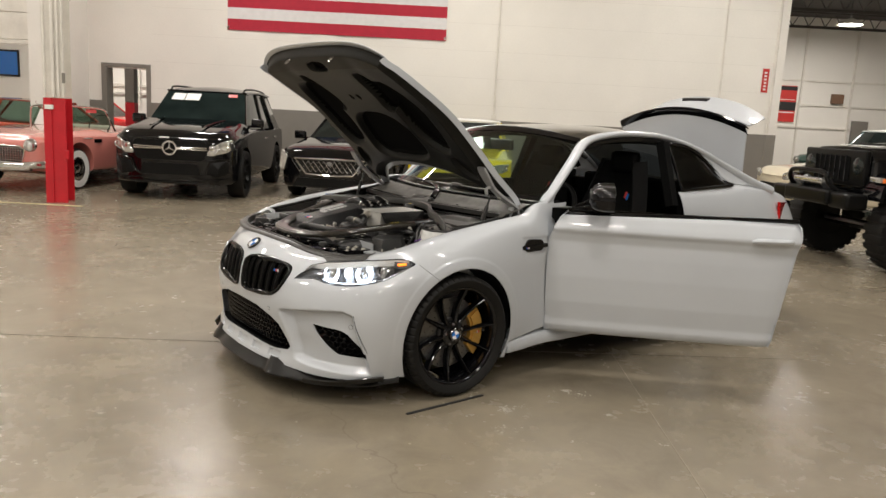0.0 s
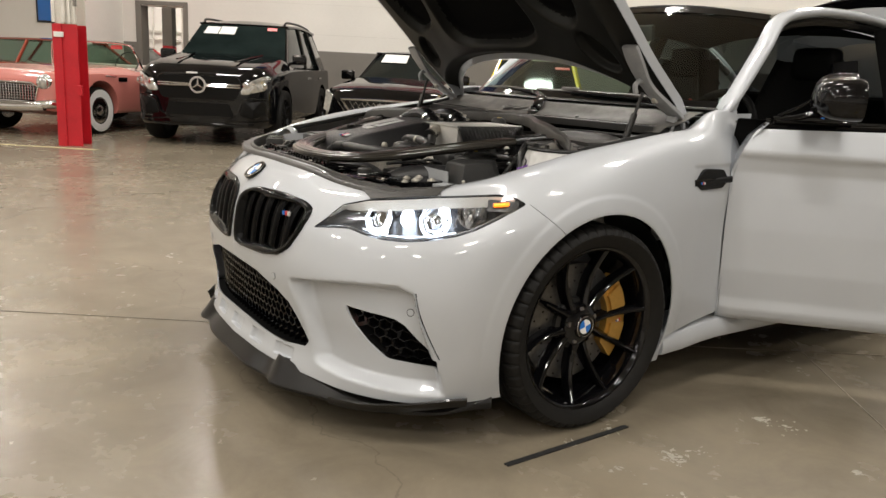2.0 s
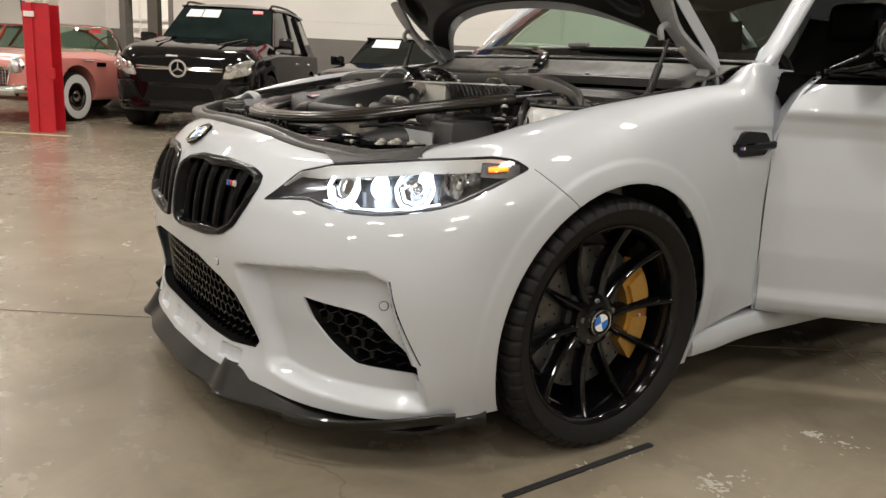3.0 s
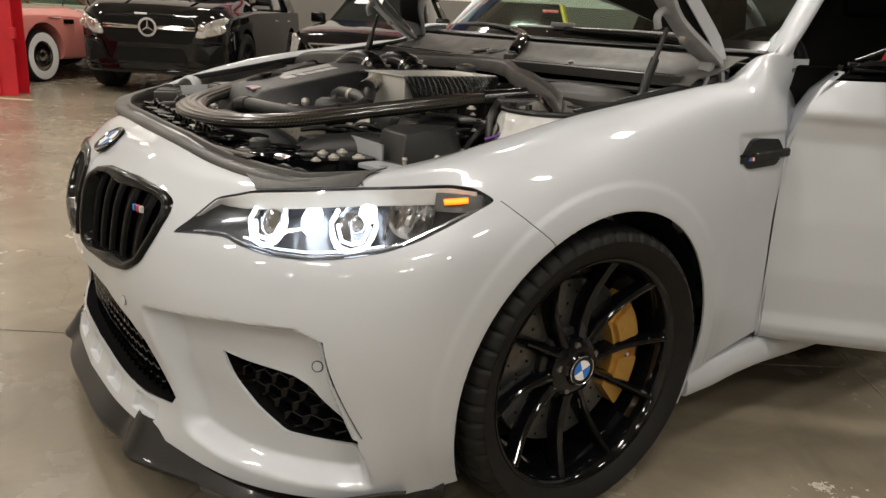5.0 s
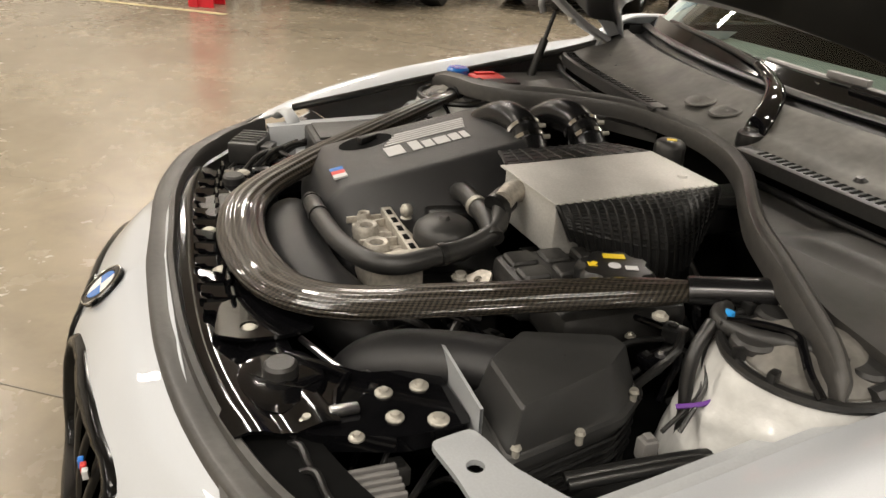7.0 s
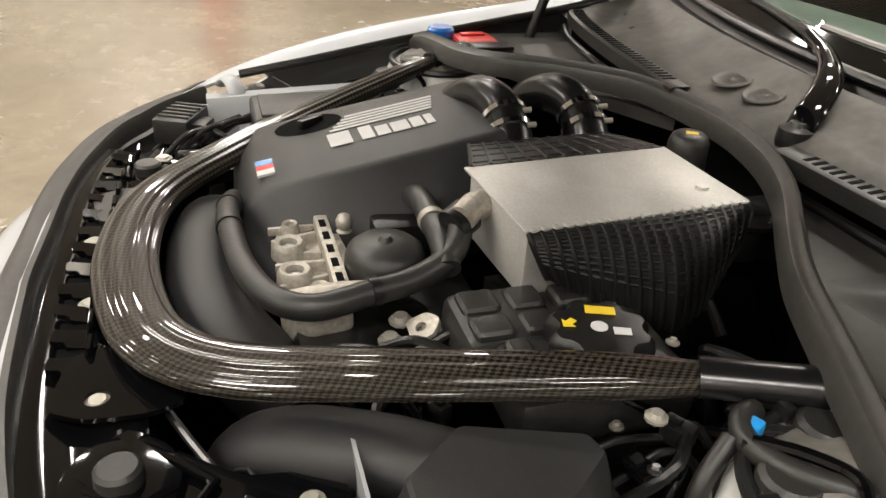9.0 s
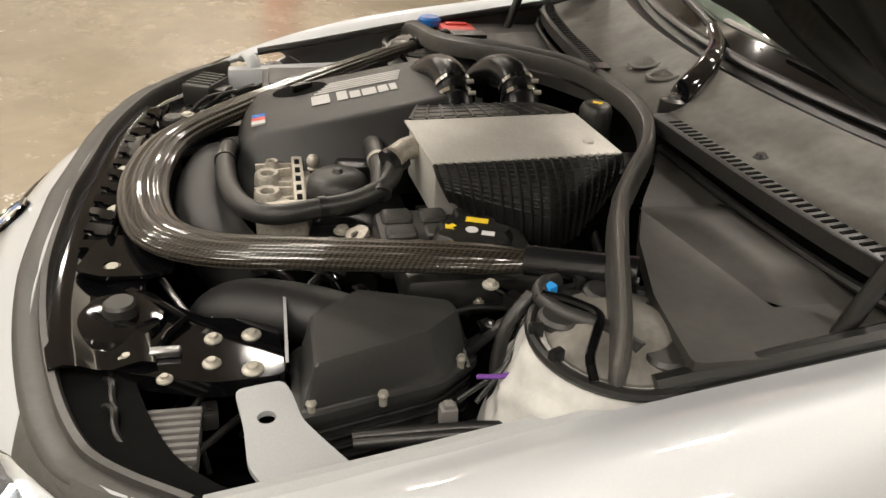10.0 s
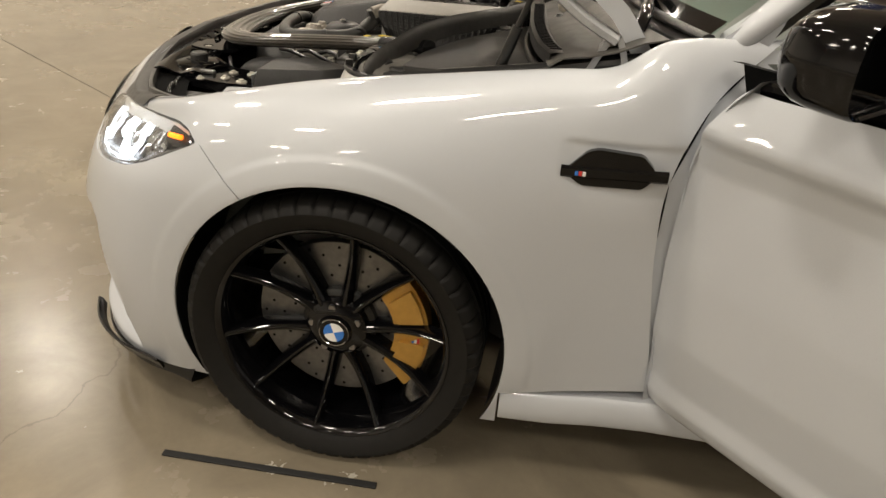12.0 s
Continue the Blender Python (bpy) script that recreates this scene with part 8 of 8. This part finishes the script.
for s in (1, -1):
    for y in (0, 2.59):
        wheel_on(pink, .755, y, .335, .19, s, {"rim": .55, "white": True}, CHROME)
    for x in (.62,):
        smooth(part("headlamp", moved(lathe([(0, .05), (.06, .04), (.085, .02), (.10, .0), (.115, -.05), (.11, -.12)], 28, "y"), pose(s * x, -.90, .72, 180)), CHROME, pink), 40)
        smooth(part("lamp_glass", moved(lathe([(0, .062), (.05, .055), (.082, .024)], 24, "y"), pose(s * x, -.90, .72, 180)), LAMP_CLEAR, pink), 40)
    smooth(part("wing_vent", moved(vbox(-.004, .006, 0, .22, -.03, .03, .008), pose(s * .884, .42, .78)), GLOSS_BLACK, pink))
    smooth(part("bumper_guard", tube([(s * .50, -1.03, .42), (s * .70, -1.02, .44), (s * .84, -.92, .45), (s * .90, -.72, .44)], (.05, .055, .06, .05), 12), CHROME, pink), 50)
    smooth(part("side_trim", tube([(s * .885, .10, .83), (s * .888, .35, .825)], .010, 6), CHROME, pink))
smooth(part("bumper", tube([(-.72, -1.02, .42), (-.3, -1.05, .40), (.3, -1.05, .40), (.72, -1.02, .42)], .055, 12, 1.2), CHROME, pink, "chrome front bumper"), 50)
gr = part("grille", fixed(prism(rounded([(-.52, .47), (-.56, .66), (-.48, .70), (.48, .70), (.56, .66), (.52, .47)], .03, 3), .84, .925, FACING)), SUV_BLACK, pink, "chrome egg-crate grille")
for x in np.arange(-.50, .51, .042):
    smooth(part("grille_bar", tube([(x, -.935, .48), (x, -.935, .69)], .006, 6), CHROME, gr))
for z in np.arange(.50, .69, .036):
    smooth(part("grille_bar", tube([(-.53, -.935, z), (.53, -.935, z)], .006, 6), CHROME, gr))
smooth(part("grille_surround", tube([(-.57, -.935, .66), (-.48, -.94, .71), (.48, -.94, .71), (.57, -.935, .66), (.52, -.93, .46), (-.52, -.93, .46), (-.57, -.935, .66)], .015, 8), CHROME, gr))
frame_pts = even(np.array([(-.80, 1.22, .93), (-.72, 1.12, 1.20), (-.62, 1.08, 1.31), (0, 1.00, 1.33), (.62, 1.08, 1.31), (.72, 1.12, 1.20), (.80, 1.22, .93)]), 50)
smooth(part("screen_frame", tube(frame_pts, .018, 8), CHROME, pink))
scr = np.array([[(x * (.76 - .12 * k), .92 + .22 * x * x + .10 * k, .95 + .36 * k) for x in np.linspace(-1, 1, 15)] for k in np.linspace(0, 1, 5)])
smooth(part("windscreen", sheet(scr), thin_glass("green_glass", (0.42, 0.56, 0.46), .12), pink))
for u0, u1, c in ((-.85, -.35, PAPER), (.55, .78, RED)):
    sh = np.array([[(u * (.76 - .12 * k), .905 + .22 * u * u + .10 * k, .95 + .36 * k) for u in np.linspace(u0, u1, 4)] for k in ((.1, .85) if c is PAPER else (.78, .95))])
    smooth(part("sale_paper", sheet(sh), c, pink))
smooth(part("steering_wheel", moved(tube([(.20 * math.cos(w), .20 * math.sin(w), 0) for w in np.linspace(0, 2 * math.pi, 29)[:-1]], .011, 8, closed=True), pose(.38, 1.45, 1.02, 62)), SATIN_BLACK, pink))
smooth(part("seat", vbox(-.65, .65, 1.75, 2.1, .62, 1.0, .07, 3), mat("pale_vinyl", (0.55, 0.45, 0.42), 0.5, grain=0.05), pink), 40)

# -- black saloon --
saloon = thing("black_saloon", "black saloon car with a wide chrome mesh grille", "car", m=ROOM @ pose(-1.88, 13.55, 0, 0, 0, -5))
_, vf = lower_body(((-.85, -.4, .3, 2.4, 3.75), (.84, .905, .915, .915, .84)), ((-.85, -.5, 3.2, 3.75), (.20, .17, .19, .30)), ((-.85, 3.75), (.52, .60)),
                   ((-.85, -.6, .5, 3.6), (.72, .82, .92, 1.0)), ((-.85, -.75, -.4, .5, .9, 3.0, 3.75), (.76, .83, .90, 1.0, .98, 1.02, .98)), -.85, 3.75, nose=.3, tail=.3)
smooth(part("body", cut_arches(vf, .915, (0, 2.775), .37), SUV_PAINT, saloon), 35)
glasshouse(saloon, (.55, 3.2), (1.25, 2.5), SUV_PAINT, SUV_PAINT, SMOKED, .96, 1.40, .80, .60, 2, .03)
for s in (1, -1):
    for y in (0, 2.775):
        wheel_on(saloon, .79, y, .335, .24, s, {"rim": .72, "spokes": 8}, STEEL)
    smooth(part("vertical_lamp", fixed(prism([(s * .80, .48), (s * .74, .72), (s * .84, .80), (s * .88, .52)], .68, .80, FACING)), LAMP_CLEAR, saloon), 30)
mirrors(saloon, .86, .75, 1.02, SUV_PAINT)
gr2 = smooth(part("grille", fixed(prism(rounded([(-.40, .44), (-.58, .66), (.58, .66), (.40, .44)], .03, 3), .80, .878, FACING)), SUV_BLACK, saloon, "black grille with chrome mesh"), 30)
smooth(part("grille_surround", tube([(-.60, -.86, .68), (0, -.885, .69), (.60, -.86, .68), (.40, -.88, .43), (0, -.89, .41), (-.40, -.88, .43), (-.60, -.86, .68)], .016, 8), CHROME, gr2))
for k in range(12):
    for dirn in (1, -1):
        x = -.5 + .09 * k
        smooth(part("grille_wire", tube([(x, -.886, .46), (x + dirn * .14, -.884, .65)], .005, 5), CHROME, gr2))
smooth(part("emblem", fixed(prism([(-.045, .60), (-.04, .635), (.04, .635), (.045, .60), (0, .565)], .885, .90, FACING)), STEEL, gr2))
smooth(part("lower_grille", fixed(prism(rounded([(-.60, .22), (-.55, .36), (.55, .36), (.60, .22)], .03, 3), .80, .870, FACING)), SUV_BLACK, saloon))
sh = np.array([[(u * (.70 - .1 * k), .62 + .06 * u * u + k * .62, 1.0 + .38 * k) for u in np.linspace(-.75, -.05, 4)] for k in (.62, .98)])
smooth(part("sale_paper", sheet(sh + (0, -.03, .02)), PAPER, saloon))


# -- simpler cars further off --
def far_car(name, label, m, body_mat, roof_mat, length=4.4, half=.90, height=1.42, zs=.86, wheel=.33, glass_mat=SMOKED, lamps=True, white=False):
    root = thing(name, label, "car", m=m)
    y0, y1 = -.85, length - .85
    _, shell_vf = lower_body(((y0, y0 + .5, y1 - .6, y1), (half * .93, half, half, half * .92)), ((y0, y0 + .4, y1 - .5, y1), (.28, .2, .2, .34)), ((y0, y1), (.52, .56)),
                             ((y0, y0 + .4, 1.0, y1), (zs - .14, zs - .04, zs, zs)), ((y0, y0 + .12, .6, .9, y1 - 1, y1), (zs - .16, zs - .04, zs + .10, zs + .06, zs + .08, zs + .02)), y0, y1, nose=.3, tail=.3)
    smooth(part("body", cut_arches(shell_vf, half, (0, length - 1.75), wheel + .045), body_mat, root), 35)
    glasshouse(root, (.60, length - 1.25), (1.20, length - 1.85), body_mat, roof_mat, glass_mat, zs + .04, height - .04, half * .88, half * .68, 2, .03)
    for s in (1, -1):
        for y in (0, length - 1.75):
            wheel_on(root, half - .13, y, wheel, .22, s, {"rim": .62, "spokes": 0 if white else 8, "white": white}, CHROME if white else STEEL)
    if lamps:
        front_lamps(root, [(half * .58, zs - .26), (half * .60, zs - .14), (half * .90, zs - .10), (half * .92, zs - .22)], nose_y(half * .93, y0, .3), LAMP_CLEAR, .02)
        smooth(part("grille", fixed(prism(rounded([(-half * .5, .36), (-half * .52, .55), (half * .52, .55), (half * .5, .36)], .04, 3), -y0 - .06, -y0 + .02, FACING)), SUV_BLACK, root), 30)
        smooth(part("bumper", tube([(-half * .9, y0 + .10, .34), (-half * .5, y0 - .03, .33), (half * .5, y0 - .03, .33), (half * .9, y0 + .10, .34)], .03, 8), SUV_BLACK if not white else CHROME, root), 40)
    return root


YELLOW_PAINT = paint("yellow_paint", (0.72, 0.56, 0.01), 0, 0.25)
yellow_car = far_car("yellow_coupe", "bright yellow coupe with a pale roof parked behind", ROOM @ pose(.25, 13.75, 0, 0, 0, -4), YELLOW_PAINT, WHITE, 4.25, .93, 1.46, .84)
smooth(part("paper_tag", moved(vbox(-.12, .12, -.004, .004, -.03, .03), pose(.45, .98, 1.30, -48)), RED, yellow_car))
far_car("rust_red_coupe", "rust-red old coupe with chrome bumper", ROOM @ pose(-7.3, 16.35, 0, 0, 0, 78), paint("rust_red_paint", (0.30, 0.045, 0.018), 0.1, 0.25), paint("rust_roof", (0.24, 0.035, 0.016), 0.1, 0.3), 4.7, .88, 1.40, .88, .33, PALE_GLASS, True, True)
far_car("black_roadster", "black old car seen through the doorway", ROOM @ pose(-7.6, 20.6, 0, 0, 0, 10), SUV_PAINT, SUV_PAINT, 4.2, .86, 1.36, .86)
far_car("red_hatchback", "red car standing in the next room", ROOM @ pose(-9.2, 23.0, 0, 0, 0, 85), paint("signal_red_paint", (0.45, 0.012, 0.012), 0, 0.25), PAPER, 4.0, .86, 1.48, .92)
cream = far_car("cream_coupe", "cream coupe with a red heart on its wing", ROOM @ pose(7.25, 15.1, 0, 0, 0, -88), paint("cream_paint", (0.74, 0.66, 0.50), 0, 0.3), paint("cream_roof", (0.05, 0.05, 0.05), 0, 0.3), 4.4, .86, 1.42, .90)
heart = [(16 * math.sin(w) ** 3 / 75, (13 * math.cos(w) - 5 * math.cos(2 * w) - 2 * math.cos(3 * w) - math.cos(4 * w)) / 95) for w in np.linspace(0, 2 * math.pi, 40, endpoint=False)]
part("heart_sticker", fixed(prism(heart, .868, .874, Matrix(((0, 0, 1, 0), (1, 0, 0, -.42), (0, 1, 0, .66), (0, 0, 0, 1))))), RED, cream)
sh = np.array([[(u * .55, .62 + .1 * u * u + k * .50, .98 + .40 * k) for u in np.linspace(.0, .95, 5)] for k in (.1, .8)])
part("sale_paper", sheet(sh + (0, -.05, .02)), PAPER, cream)
far_car("green_pickup", "dark green old pickup with a yellow door", ROOM @ pose(10.4, 20.4, 0, 0, 0, -75), paint("dark_green_paint", (0.015, 0.07, 0.055), 0, 0.25), PAPER, 4.6, .90, 1.75, 1.05, .37)
far_car("red_roadster", "red car at the edge of the next room", ROOM @ pose(13.2, 19.5, 0, 0, 0, -60), paint("deep_red_paint", (0.38, 0.01, 0.012), 0, 0.25), RED, 4.2, .86, 1.40, .90)

# -- lifted black off-roader --
jeep = thing("black_off_roader", "lifted black off-road vehicle with tube bumper and big tyres", "car", m=ROOM @ pose(5.12, 9.25, 0, 0, 0, -84))
_, vf = lower_body(((-.45, .1, 1.4, 3.3), (.62, .66, .74, .76)), ((-.45, 3.3), (.78, .70)), ((-.45, 3.3), (.98, .98)), ((-.45, .9, 3.3), (1.26, 1.32, 1.34)), ((-.45, -.38, .9, 1.3, 3.3), (1.30, 1.36, 1.42, 1.40, 1.40)), -.45, 3.3, nose=.1, tail=.1)
smooth(part("body", vf, SUV_PAINT, jeep), 35)
glasshouse(jeep, (1.25, 3.2), (1.55, 3.1), SUV_PAINT, SUV_BLACK, SMOKED, 1.40, 1.98, .72, .62, 2, .02)
smooth(part("bonnet_scoop", vbox(-.32, .32, .0, .75, 1.38, 1.425, .015), SUV_BLACK, jeep))
smooth(part("bonnet_stripe", vbox(-.56, .56, -.1, .0, 1.385, 1.395, .003), PAPER, jeep))
gr3 = smooth(part("grille", vbox(-.60, .60, -.50, -.43, .92, 1.34, .03, 3), SUV_BLACK, jeep, "black seven-slot grille"), 30)
for k in range(7):
    x = -.30 + .10 * k
    smooth(part("grille_slot", fixed(prism(rounded([(x - .030, .98), (x - .030, 1.26), (x + .030, 1.26), (x + .030, .98)], .02, 3), .498, .506, FACING)), DEEP_BLACK, gr3))
    smooth(part("grille_rib", tube([(x - .05, -.505, .97), (x - .05, -.508, 1.27)], .010, 6), SUV_PAINT, gr3))
for s in (1, -1):
    smooth(part("headlamp", moved(lathe([(0, .02), (.075, .015), (.10, 0), (.105, -.03)], 24, "y"), pose(s * .47, -.50, 1.16, 180)), SMOKED, jeep), 40)
    fl = np.array([[(s * x, y, z) for y, z in ((-.50, .80), (-.46, .98), (-.35, 1.08), (0, 1.12), (.35, 1.08), (.52, .92), (.56, .76))] for x in (.62, .92)])
    fl = np.array([catmull(r, 24) for r in fl])
    smooth(part("wing_flare", sheet(fl, .05, flip=s > 0), SUV_PAINT, jeep), 40)
    smooth(part("turn_lamp", vbox(*sorted((s * .70, s * .88)), -.50, -.44, 1.00, 1.06, .015), LAMP_CLEAR, jeep))
    smooth(part("amber_lamp", vbox(*sorted((s * .88, s * .93)), -.47, -.36, 1.00, 1.05, .012), mat("amber_lens", (0.7, 0.16, 0.02), 0.25, coat=0.5, grain=0.1), jeep))
    for y in (0, 2.5):
        wheel_on(jeep, .80, y, .44, .32, s, {"rim": .50, "spokes": 8, "lugs": 26}, SUV_BLACK)
    smooth(part("bumper_tube", tube(even(np.array([(s * .45, -.62, .82), (s * .40, -.78, .95), (s * .34, -.80, 1.06), (0, -.80, 1.08)]), 20), .028, 10), SUV_BLACK, jeep))
    smooth(part("bumper_wing", vbox(*sorted((s * .42, s * .78)), -.78, -.52, .68, .86, .04, 3), SUV_BLACK, jeep), 40)
    smooth(part("shock", tube([(s * .38, -.05, .95), (s * .42, -.02, .46)], .035, 10), CHROME, jeep))
smooth(part("bumper", vbox(-.45, .45, -.82, -.55, .70, .88, .04, 3), SUV_BLACK, jeep), 40)
smooth(part("winch", moved(lathe([(.07, -.22), (.075, -.20), (.05, -.18), (.05, .18), (.075, .20), (.07, .22)], 20, "x"), pose(0, -.68, .94)), STEEL, jeep), 40)
smooth(part("light_bar", vbox(-.30, .30, -.80, -.74, .94, .99, .012), LAMP_CLEAR, jeep))
smooth(part("axle", tube([(-.72, 0, .44), (.72, 0, .44)], .06, 12), SUV_BLACK, jeep))
smooth(part("steering_rod", tube([(-.60, -.12, .46), (.60, -.14, .48)], .022, 8), STEEL, jeep))
mirrors(jeep, .78, 1.30, 1.50, SUV_BLACK)
